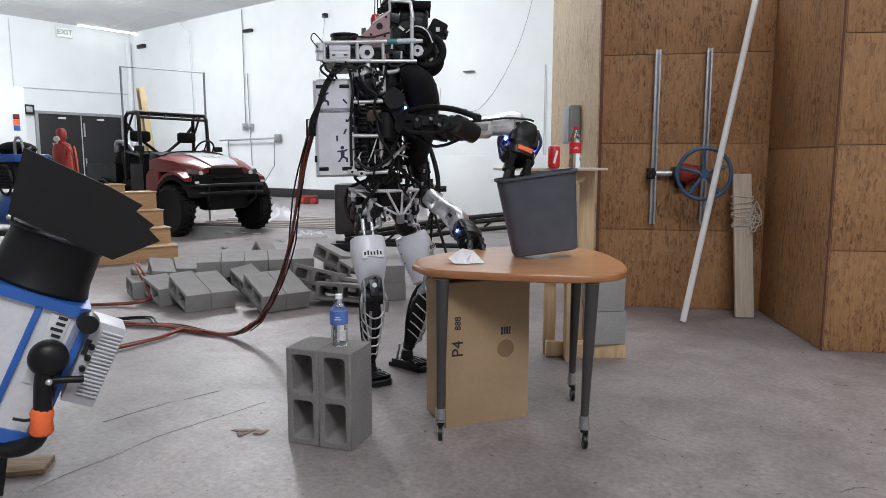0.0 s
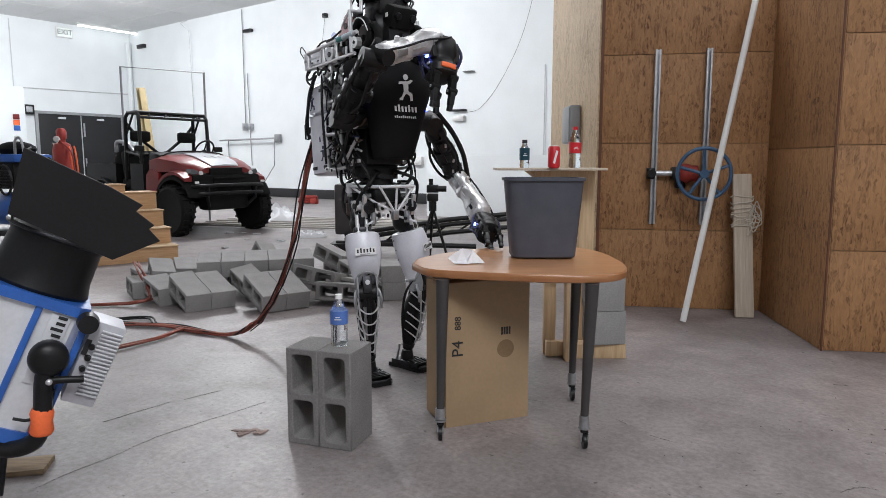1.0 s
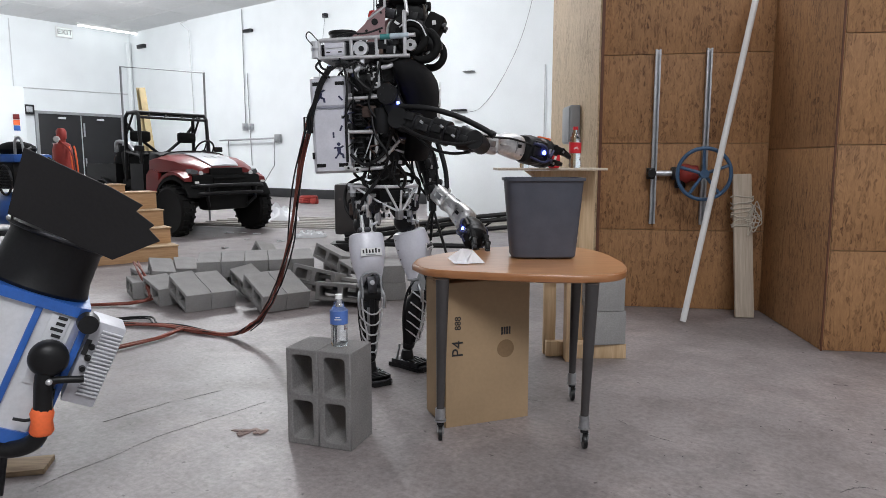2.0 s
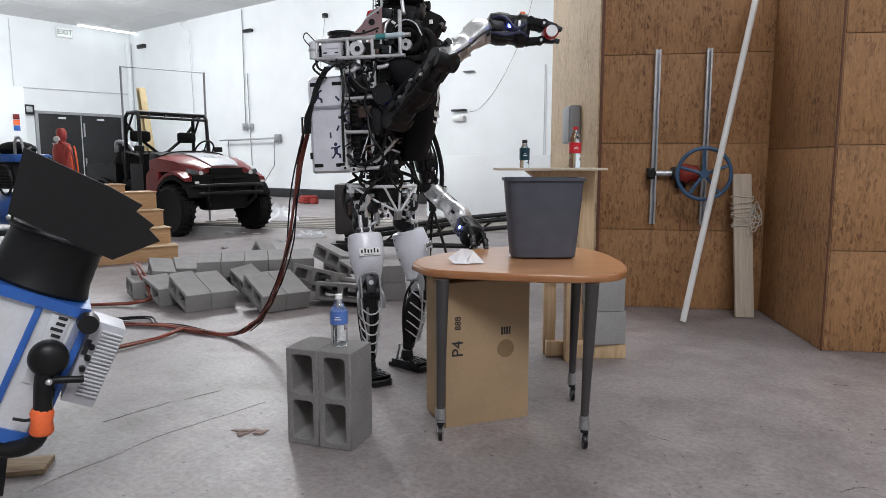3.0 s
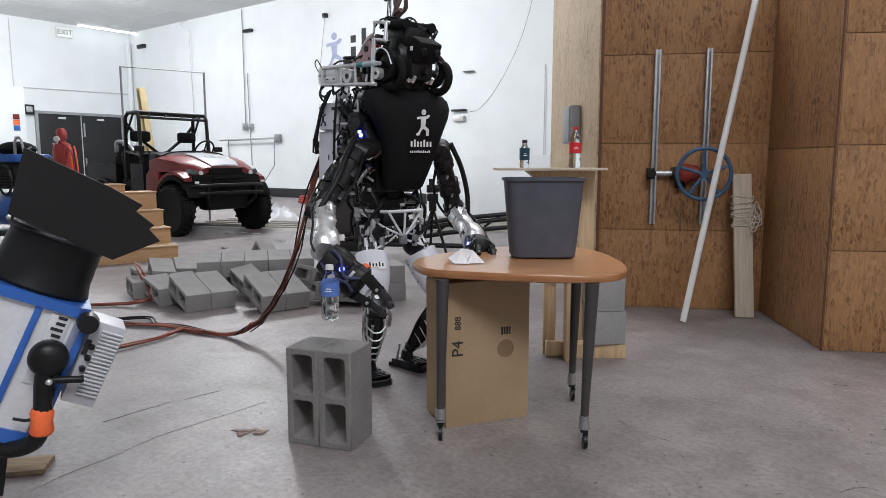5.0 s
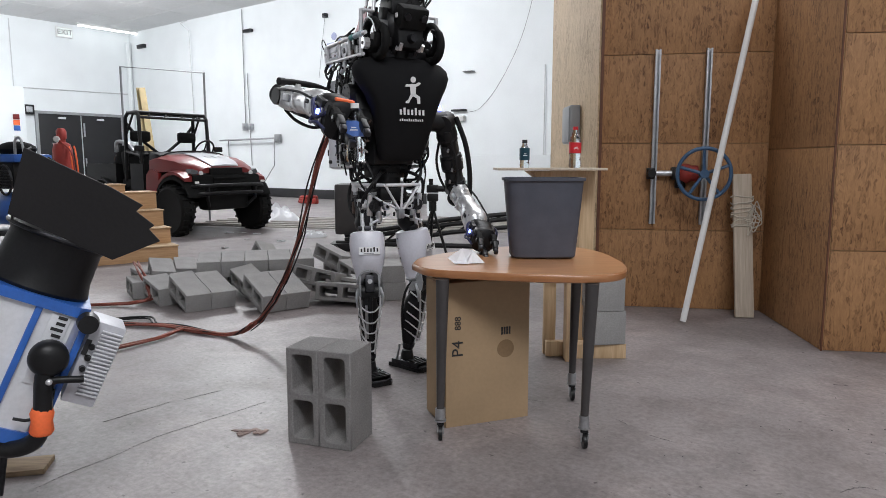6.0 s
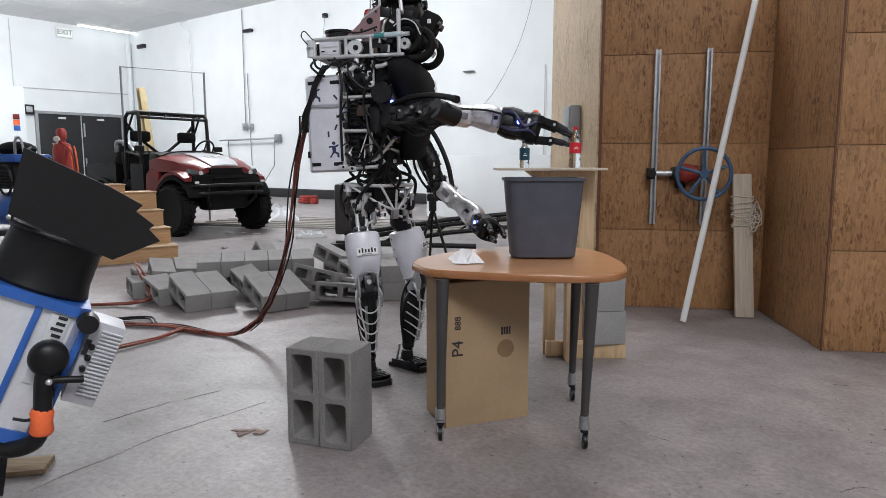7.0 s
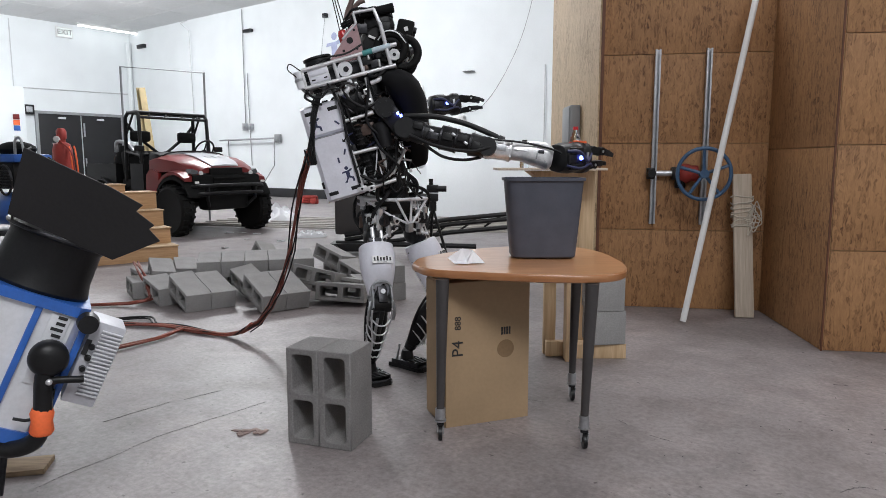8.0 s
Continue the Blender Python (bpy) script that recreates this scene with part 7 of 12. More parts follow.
def generator_cart():
    g = root("compressor_cart", pose(-4.86, 7.75, 0, 0, 0, -20), "blue compressor cart with pneumatic wheels", "machine")
    bm = box(B(), 0.7, 0.5, 0.06, pose(0, 0, 0.34), 0.01)
    part("deck", bm, M_DARK, g)
    bm = B()
    lathe(bm, [(0.05, -0.32), (0.16, -0.30), (0.19, -0.24), (0.19, 0.24), (0.16, 0.30), (0.05, 0.32)], pose(0, 0, 0.60, 0, 90, 0), 24)
    part("tank", bm, M_BLUE, g, "blue pressure tank")
    for k in range(6):
        part("cooling_fin", box(B(), 0.5, 0.03, 0.02, pose(0, -0.26, 0.85 + k * 0.035), 0.004), M_DARK, g)
    bm = B()
    box(bm, 0.42, 0.36, 0.30, pose(0.0, 0, 0.98), 0.03)
    part("engine", bm, M_BLACK, g)
    for x in (-0.16, 0.16):
        bm = B()
        tube(bm, [(x + 0.10 * math.cos(a), -0.25, 0.93 + 0.16 * math.sin(a)) for a in (2 * math.pi * q / 20 for q in range(21))], 0.014, 6)
        part("coil", bm, M_DARK, g)
    part("top_cover", box(B(), 0.62, 0.48, 0.09, pose(0, 0, 1.17), 0.03), M_BLUE, g, "blue top cover")
    part("bag", ball(B(), 0.22, 0.18, 0.09, pose(0.06, 0, 1.27), 16), M_FABRIC, g, "black bag on top")
    bm = B()
    tube(bm, [(0.28, -0.2, 1.2), (0.32, -0.22, 1.36), (0.40, -0.22, 1.38), (0.42, -0.2, 1.22)], 0.014, 8, 4)
    part("handle", bm, M_STEEL, g)
    for x, y in ((0.30, -0.28), (0.30, 0.28), (-0.30, -0.28), (-0.30, 0.28)):
        bm = B()
        lathe(bm, [(0.09, -0.04), (0.17, -0.045), (0.19, 0.0), (0.17, 0.045), (0.09, 0.04)], pose(x, y, 0.19, 90, 0, 0), 24)
        w = part("wheel", bm, M_RUBBER, g)
        part("rim", cyl(B(), 0.095, 0.095, 0.06, pose(x, y, 0.19, 90, 0, 0), 18), M_PVC, w, "white wheel rim")


generator_cart()


def red_cart():
    c = root("cylinder_cart", pose(-7.22, 13.0, 0, 0, 0, 10), "red gas cylinder on an orange hand cart beside the doors", "gas cylinder")
    bm = B()
    lathe(bm, [(0.15, 0.05), (0.17, 0.10), (0.17, 1.36), (0.14, 1.46), (0.07, 1.50), (0.07, 1.56)], seg=24)
    part("cylinder", bm, M_RED_DULL, c, "red gas cylinder")
    part("valve_cap", lathe(B(), [(0.085, 1.56), (0.09, 1.60), (0.09, 1.70), (0.06, 1.75), (0.02, 1.76)], seg=16), M_RED_DULL, c, "red valve cap")
    part("gauge", cyl(B(), 0.055, 0.055, 0.05, pose(-0.05, -0.10, 1.55, 90, 0, 0), 16), M_PVC, c, "white pressure gauge")
    for x in (0.20, 0.29):
        part("cart_rail", tube(B(), [(x - 0.04, -0.12, 1.42), (x, -0.14, 1.15), (x + 0.05, -0.14, 0.15)], 0.016, 8, 4), M_ORANGE, c, "orange cart rail")
    part("cart_base", box(B(), 0.5, 0.36, 0.05, pose(0.08, 0, 0.03), 0.01), M_DARK, c)
    part("hose", tube(B(), [(0.0, -0.1, 1.52), (0.22, -0.2, 1.3), (0.26, -0.2, 0.9), (0.24, -0.2, 0.5)], 0.015, 8, 6), M_RED_DULL, c)
    d = root("black_machine", pose(-5.75, 12.6, 0, 0, 0, 0), "black covered machine with a pale hose on top", "machine")
    bm = B()
    loft(bm, [oval(0, 0, z, rx, ry, 20, 3) for z, rx, ry in ((0, 0.30, 0.3), (0.8, 0.30, 0.3), (1.2, 0.25, 0.25), (1.42, 0.15, 0.18))])
    part("body", bm, M_FABRIC, d)
    part("hose", tube(B(), [(-0.15, -0.22, 1.3), (-0.12, -0.24, 1.48), (0.06, -0.24, 1.46), (0.14, -0.24, 1.36), (0.28, -0.24, 1.22)], 0.035, 8, 5), M_STEEL, d, "pale grey hose")


red_cart()


M_PALE_GREY = mat("pale_grey_pole", (0.42, 0.40, 0.37), 0.6)


def far_things():
    # open pipe frame behind the vehicle
    bm = B()
    tube(bm, [(-6.03, 13, 0), (-6.03, 13, 2.89), (-4.51, 13.1, 2.79), (-4.51, 13.1, 0)], 0.022, 8)
    thing("pipe_frame", bm, M_GREY, Matrix(), "thin grey pipe frame standing behind the vehicle", "frame")
    for k in range(2):
        thing("lumber_board", box(B(), 0.13, 0.03, 2.7, pose(-6.30 + 0.10 * k, 14.6, 1.33, -3, -3 - 2 * k, 40), 0.004), M_YELLOW, Matrix(), "yellowish board leaning upright behind the vehicle", "board", "leaning boards")
    # folded plastic at the back wall
    def crumple(name, x, y, w, d, h, label, seed):
        bm = B()
        n = 22
        V = []
        for a in range(n):
            row = []
            for b in range(n):
                u, q = a / (n - 1) - 0.5, b / (n - 1) - 0.5
                edge = max(0.0, 1 - 2 * max(abs(u), abs(q))) ** 0.5
                z = 0.004 + h * edge * (0.35 + 0.9 * abs(noise.noise(Vector((u * 5 + seed, q * 9, seed)))) + 0.3 * abs(noise.noise(Vector((u * 14, q * 20, seed)))))
                row.append(bm.verts.new((u * w * (1 + 0.2 * noise.noise(Vector((u * 3, q * 3, seed + 4)))), q * d, z)))
            V.append(row)
        for a in range(n - 1):
            for b in range(n - 1):
                bm.faces.new((V[a][b], V[a + 1][b], V[a + 1][b + 1], V[a][b + 1]))
        rim = [V[a][0] for a in range(n)] + [V[n - 1][b] for b in range(1, n)] + [V[a][n - 1] for a in range(n - 2, -1, -1)] + [V[0][b] for b in range(n - 2, 0, -1)]
        bm.faces.new(rim[::-1])
        thing(name, bm, M_TARP, pose(x, y, 0, 0, 0, 20), label, "plastic sheet")
    crumple("plastic_sheet", -3.3, 13.0, 1.1, 0.9, 0.42, "heap of folded white plastic sheet on the floor", 2.0)
    crumple("cloth_bundle", -2.0, 10.2, 0.45, 0.3, 0.14, "small white cloth bundle on the floor", 7.0)
    for k in range(7):
        thing("floor_pole", tube(B(), [(-4.6 + 0.1 * k, 11.9 + 0.32 * k, 0.03), (4.2 - 0.1 * k, 10.0 + 0.28 * k, 0.03)], 0.018, 6), M_PALE_GREY, Matrix(), "long pale pole lying on the floor", "pole", "poles on the floor")


far_things()


def orange_bundle():
    b = root("hose_coil", pose(-3.72, 18.6, 0, 0, 0, -30), "coiled orange-red hose with a dull connector, lying by the wall", "hose")
    for k in range(3):
        part("coil", tube(B(), [(0.24 * math.cos(a) + 0.03 * k, 0.16 * math.sin(a), 0.045 + 0.06 * k) for a in (2 * math.pi * q / 20 for q in range(21))], 0.045, 8), M_RED_DULL, b)
    part("connector", box(B(), 0.22, 0.12, 0.14, pose(0.34, -0.1, 0.07), 0.03), M_RED_DULL, b, "blunt red connector")


orange_bundle()


def camera_dolly():
    d = root("camera_crane", pose(-0.9, 8.2, 0), "black camera crane lying on a low dolly", "camera crane")
    bm = B()
    box(bm, 0.36, 0.40, 0.62, pose(-0.25, 0.3, 0.55), 0.03)
    part("counterweight", bm, M_LEG, d, "dark grey counterweight box")
    part("weight_face", box(B(), 0.02, 0.30, 0.5, pose(-0.04, 0.28, 0.56), 0.01), M_BLACK, d)
    bm = B()
    box(bm, 0.55, 0.35, 0.10, pose(-0.2, 0.1, 0.10), 0.02)
    for x in (-0.42, 0.05):
        cyl(bm, 0.07, 0.07, 0.05, pose(x, -0.08, 0.07, 90, 0, 0), 16)
    part("dolly_base", bm, M_BLACK, d)
    bm = B()
    for z in (0.40, 0.50, 0.56):
        tube(bm, [(-0.3, 0.05, z - 0.32), (1.0, 0.0, z - 0.12), (2.1, 0.0, z - 0.02)], 0.028, 8)
    tube(bm, [(-0.4, 0, 0.15), (1.3, -0.1, 0.12)], 0.03, 8)
    for k in range(7):
        tube(bm, [(-0.1 + 0.3 * k, 0.03, 0.12 + 0.045 * k), (0.1 + 0.3 * k, 0.03, 0.30 + 0.035 * k)], 0.014, 6)
    part("crane_arm", bm, M_BLACK, d, "black crane arm")
    bm = B()
    box(bm, 0.10, 0.1, 0.12, pose(1.75, 0, 0.60), 0.02)
    box(bm, 0.24, 0.1, 0.07, pose(1.85, 0, 0.56), 0.02)
    part("remote_head", bm, M_BLACK, d)
    t = root("tripod", pose(-0.12, 7.9, 0), "black tripod with a small camera head", "tripod")
    for a in (100, 215, 325):
        part("leg", tube(B(), [(0, 0, 0.60), (0.22 * math.cos(radians(a)), 0.22 * math.sin(radians(a)), 0.01)], 0.016, 8), M_BLACK, t)
    bm = B()
    cyl(bm, 0.045, 0.045, 0.12, pose(0, 0, 0.62), 14)
    box(bm, 0.13, 0.10, 0.09, pose(0.0, 0, 0.72), 0.015)
    part("head", bm, M_BLACK, t)
    bm = B()
    box(bm, 0.14, 0.08, 0.09, pose(0.0, 0, 0.82), 0.015)
    cyl(bm, 0.035, 0.035, 0.12, pose(0.10, -0.01, 0.82, 0, 90, 0), 14)
    cyl(bm, 0.025, 0.025, 0.07, pose(-0.02, 0, 0.90), 12)
    part("small_camera", bm, M_BLACK, t)


camera_dolly()


# ---- what moves ----
def motions():
    # robot joints, in the robot's space
    walk(torso, [
        (0, pose(-0.006, 0.000, 1.059, 0.0, -1.0, 2.0)), (0.1, pose(-0.006, 0.000, 1.059, 0.0, -1.0, 2.0)),
        (0.133, pose(-0.002, 0.000, 1.059, 0.0, -4.7, 2.0)), (0.167, pose(0.002, 0.000, 1.059, 0.0, -8.3, 2.0)),
        (0.2, pose(0.006, 0.000, 1.059, 0.0, -12.0, 2.0)), (0.5, pose(0.006, 0.000, 1.059, 0.0, -12.0, 2.0)),
        (0.7, pose(0.006, 0.000, 1.059, 0.0, -12.0, 2.0)), (0.8, pose(0.006, 0.000, 1.059, 0.0, -12.0, 2.0)),
        (0.867, pose(-0.021, 0.000, 1.073, 0.0, -8.0, -31.3)), (0.9, pose(-0.038, 0.000, 1.080, 0.0, -6.0, -48.0)),
        (1.1, pose(-0.050, 0.000, 1.080, 0.0, -5.0, -50.0)), (1.2, pose(0.000, 0.000, 1.080, 0.0, -3.0, -27.0)),
        (1.27, pose(-0.002, 0.000, 1.080, 0.0, -2.3, -22.3)), (1.3, pose(-0.003, 0.000, 1.080, 0.0, -2.0, -20.0)),
        (1.5, pose(-0.005, 0.000, 1.080, 0.0, -2.0, -12.0)), (1.7, pose(0.001, 0.000, 1.080, 0.0, -2.0, -6.0)),
        (2.3, pose(0.001, 0.000, 1.080, 0.0, -2.0, -6.0)), (2.8, pose(-0.004, 0.000, 1.080, 0.0, -2.0, -8.0)),
        (2.9, pose(-0.005, 0.000, 1.080, 0.0, -2.0, -9.0)), (3, pose(-0.005, 0.000, 1.080, 0.0, -2.0, -10.0)),
        (3.1, pose(-0.005, 0.000, 1.080, 0.0, -2.0, -10.0)), (3.2, pose(-0.002, 0.000, 1.080, 0.0, -1.0, -18.0)),
        (3.3, pose(0.002, 0.000, 1.080, 0.0, -1.0, -19.0)), (3.4, pose(0.006, 0.000, 1.080, 0.0, -1.0, -20.0)),
        (3.47, pose(-0.019, 0.000, 1.080, 0.0, -1.0, -31.3)), (3.5, pose(-0.030, 0.000, 1.080, 0.0, -1.0, -37.0)),
        (3.6, pose(-0.007, 0.000, 1.080, 0.0, -1.0, -54.0)), (3.8, pose(-0.007, 0.000, 1.080, 0.0, 0.0, -62.0)),
        (3.9, pose(-0.006, 0.000, 1.065, 0.0, 1.0, -60.0)), (4, pose(-0.006, 0.000, 1.050, 0.0, 2.0, -58.0)),
        (4.1, pose(-0.027, 0.000, 0.996, 0.0, 4.0, -48.0)), (4.13, pose(-0.031, 0.000, 0.966, 0.0, 4.3, -47.0)),
        (4.17, pose(-0.037, 0.000, 0.937, 0.0, 4.7, -46.0)), (4.2, pose(-0.041, 0.000, 0.906, 0.0, 5.0, -45.0)),
        (4.3, pose(-0.029, 0.000, 0.876, 0.0, 5.0, -43.0)), (4.5, pose(-0.023, 0.000, 0.870, 0.0, 5.0, -41.0)),
        (4.7, pose(-0.023, 0.000, 0.870, 0.0, 5.0, -41.0)), (4.83, pose(-0.020, 0.000, 0.907, 0.0, 4.2, -43.4)),
        (4.95, pose(-0.016, 0.000, 0.939, 0.0, 3.5, -45.5)), (5.07, pose(-0.013, 0.000, 0.970, 0.0, 2.8, -47.6)),
        (5.2, pose(-0.010, 0.000, 1.006, 0.0, 2.0, -50.0)), (5.5, pose(-0.007, 0.000, 1.050, 0.0, 1.0, -59.0)),
        (5.8, pose(-0.005, 0.000, 1.094, 0.0, 0.0, -68.0)), (5.9, pose(-0.005, 0.000, 1.094, 0.0, 0.0, -68.0)),
        (5.93, pose(-0.003, 0.000, 1.092, 0.0, 0.0, -65.1)), (5.97, pose(0.001, 0.000, 1.090, 0.0, 0.0, -61.9)),
        (6, pose(0.004, 0.000, 1.088, 0.0, 0.0, -59.0)), (6.07, pose(-0.004, 0.000, 1.086, 0.0, -0.7, -27.6)),
        (6.1, pose(-0.011, 0.000, 1.085, 0.0, -1.0, -12.0)), (6.13, pose(-0.012, 0.000, 1.085, 0.0, -1.3, -10.0)),
        (6.17, pose(-0.014, 0.000, 1.085, 0.0, -1.7, -8.0)), (6.2, pose(-0.016, 0.000, 1.085, 0.0, -2.0, -6.0)),
        (6.3, pose(-0.015, 0.000, 1.085, 0.0, -2.0, -6.7)), (6.5, pose(-0.015, 0.000, 1.085, 0.0, -2.0, -8.0)),
        (6.8, pose(-0.014, 0.000, 1.085, 0.0, -2.0, -8.0)), (7, pose(-0.019, 0.000, 1.085, 0.0, -2.0, -8.0)),
        (7.1, pose(-0.022, 0.000, 1.085, 0.0, -2.0, -8.0)), (7.13, pose(-0.022, 0.000, 1.085, 0.0, -2.1, -8.0)),
        (7.2, pose(-0.022, 0.000, 1.085, 0.0, -2.3, -8.0)), (7.4, pose(-0.021, 0.000, 1.085, 0.0, -3.0, -8.0)),
        (7.7, pose(-0.020, 0.000, 1.085, 0.0, -3.0, -6.0)), (7.8, pose(0.023, 0.000, 1.021, 0.0, -15.0, 6.0)),
        (8, pose(0.029, 0.000, 1.015, 0.0, -16.0, 6.0)),
    ])
    walk(pelvis, [
        (0, pose(-0.004, 0.000, 0.959, 0.0, -0.0, -48.2)), (0.1, pose(-0.004, 0.000, 0.959, 0.0, -0.0, -48.2)),
        (0.133, pose(0.000, 0.000, 0.959, 0.0, -0.0, -48.2)), (0.167, pose(0.004, 0.000, 0.959, 0.0, -0.0, -48.2)),
        (0.2, pose(0.008, 0.000, 0.959, 0.0, -0.0, -48.2)), (0.5, pose(0.008, 0.000, 0.959, 0.0, -0.0, -48.2)),
        (0.7, pose(0.008, 0.000, 0.959, 0.0, -0.0, -48.2)), (0.8, pose(0.008, 0.000, 0.959, 0.0, -0.0, -48.2)),
        (0.867, pose(-0.002, 0.000, 0.973, 0.0, -0.0, -51.7)), (0.9, pose(-0.010, 0.000, 0.980, 0.0, -0.0, -53.4)),
        (1.1, pose(-0.022, 0.000, 0.980, 0.0, -0.0, -53.7)), (1.2, pose(-0.004, 0.000, 0.980, 0.0, -0.0, -51.3)),
        (1.27, pose(-0.007, 0.000, 0.980, 0.0, -0.0, -50.8)), (1.3, pose(-0.009, 0.000, 0.980, 0.0, -0.0, -50.6)),
        (1.5, pose(-0.013, 0.000, 0.980, 0.0, -0.0, -49.8)), (1.7, pose(-0.007, 0.000, 0.980, 0.0, -0.0, -49.1)),
        (2.3, pose(-0.007, 0.000, 0.980, 0.0, -0.0, -49.1)), (2.8, pose(-0.012, 0.000, 0.980, 0.0, -0.0, -49.4)),
        (2.9, pose(-0.013, 0.000, 0.980, 0.0, -0.0, -49.5)), (3, pose(-0.013, 0.000, 0.980, 0.0, -0.0, -49.6)),
        (3.1, pose(-0.013, 0.000, 0.980, 0.0, -0.0, -49.6)), (3.2, pose(-0.010, 0.000, 0.980, 0.0, -0.0, -50.6)),
        (3.3, pose(-0.006, 0.000, 0.980, 0.0, -0.0, -50.7)), (3.4, pose(-0.002, 0.000, 0.980, 0.0, -0.0, -50.8)),
        (3.47, pose(-0.018, 0.000, 0.980, 0.0, -0.0, -52.2)), (3.5, pose(-0.026, 0.000, 0.980, 0.0, -0.0, -52.8)),
        (3.6, pose(-0.001, 0.000, 0.980, 0.0, -0.0, -54.9)), (3.8, pose(0.001, 0.000, 0.980, 0.0, -0.0, -55.8)),
        (3.9, pose(0.004, 0.000, 0.965, 0.0, -0.0, -55.7)), (4, pose(0.006, 0.000, 0.950, 0.0, -0.0, -55.6)),
        (4.1, pose(0.001, 0.000, 0.900, 0.0, -0.0, -53.7)), (4.13, pose(0.002, 0.000, 0.871, 0.0, -0.0, -53.5)),
        (4.17, pose(0.002, 0.000, 0.841, 0.0, -0.0, -53.4)), (4.2, pose(0.003, 0.000, 0.811, 0.0, -0.0, -53.2)),
        (4.3, pose(0.015, 0.000, 0.781, 0.0, -0.0, -53.0)), (4.5, pose(0.021, 0.000, 0.775, 0.0, -0.0, -52.7)),
        (4.7, pose(0.021, 0.000, 0.775, 0.0, -0.0, -52.7)), (4.83, pose(0.020, 0.000, 0.811, 0.0, -0.0, -53.0)),
        (4.95, pose(0.020, 0.000, 0.841, 0.0, -0.0, -53.3)), (5.07, pose(0.019, 0.000, 0.871, 0.0, -0.0, -53.5)),
        (5.2, pose(0.018, 0.000, 0.906, 0.0, -0.0, -53.8)), (5.5, pose(0.017, 0.000, 0.950, 0.0, -0.0, -54.8)),
        (5.8, pose(0.015, 0.000, 0.994, 0.0, -0.0, -55.8)), (5.9, pose(0.015, 0.000, 0.994, 0.0, -0.0, -55.8)),
        (5.93, pose(0.013, 0.000, 0.992, 0.0, -0.0, -55.6)), (5.97, pose(0.011, 0.000, 0.990, 0.0, -0.0, -55.4)),
        (6, pose(0.010, 0.000, 0.988, 0.0, -0.0, -55.1)), (6.07, pose(-0.008, 0.000, 0.986, 0.0, -0.0, -51.6)),
        (6.1, pose(-0.019, 0.000, 0.985, 0.0, -0.0, -49.8)), (6.13, pose(-0.020, 0.000, 0.985, 0.0, -0.0, -49.6)),
        (6.17, pose(-0.022, 0.000, 0.985, 0.0, -0.0, -49.4)), (6.2, pose(-0.024, 0.000, 0.985, 0.0, -0.0, -49.1)),
        (6.3, pose(-0.024, 0.000, 0.985, 0.0, -0.0, -49.2)), (6.5, pose(-0.024, 0.000, 0.985, 0.0, -0.0, -49.4)),
        (6.8, pose(-0.024, 0.000, 0.985, 0.0, -0.0, -49.4)), (7, pose(-0.029, 0.000, 0.985, 0.0, -0.0, -49.4)),
        (7.1, pose(-0.032, 0.000, 0.985, 0.0, -0.0, -49.4)), (7.13, pose(-0.032, 0.000, 0.985, 0.0, -0.0, -49.4)),
        (7.2, pose(-0.032, 0.000, 0.985, 0.0, -0.0, -49.4)), (7.4, pose(-0.032, 0.000, 0.985, 0.0, -0.0, -49.4)),
        (7.7, pose(-0.032, 0.000, 0.985, 0.0, -0.0, -49.1)), (7.8, pose(0.035, 0.000, 0.921, 0.0, -0.0, -47.7)),
        (8, pose(0.041, 0.000, 0.915, 0.0, -0.0, -47.7)),
    ])
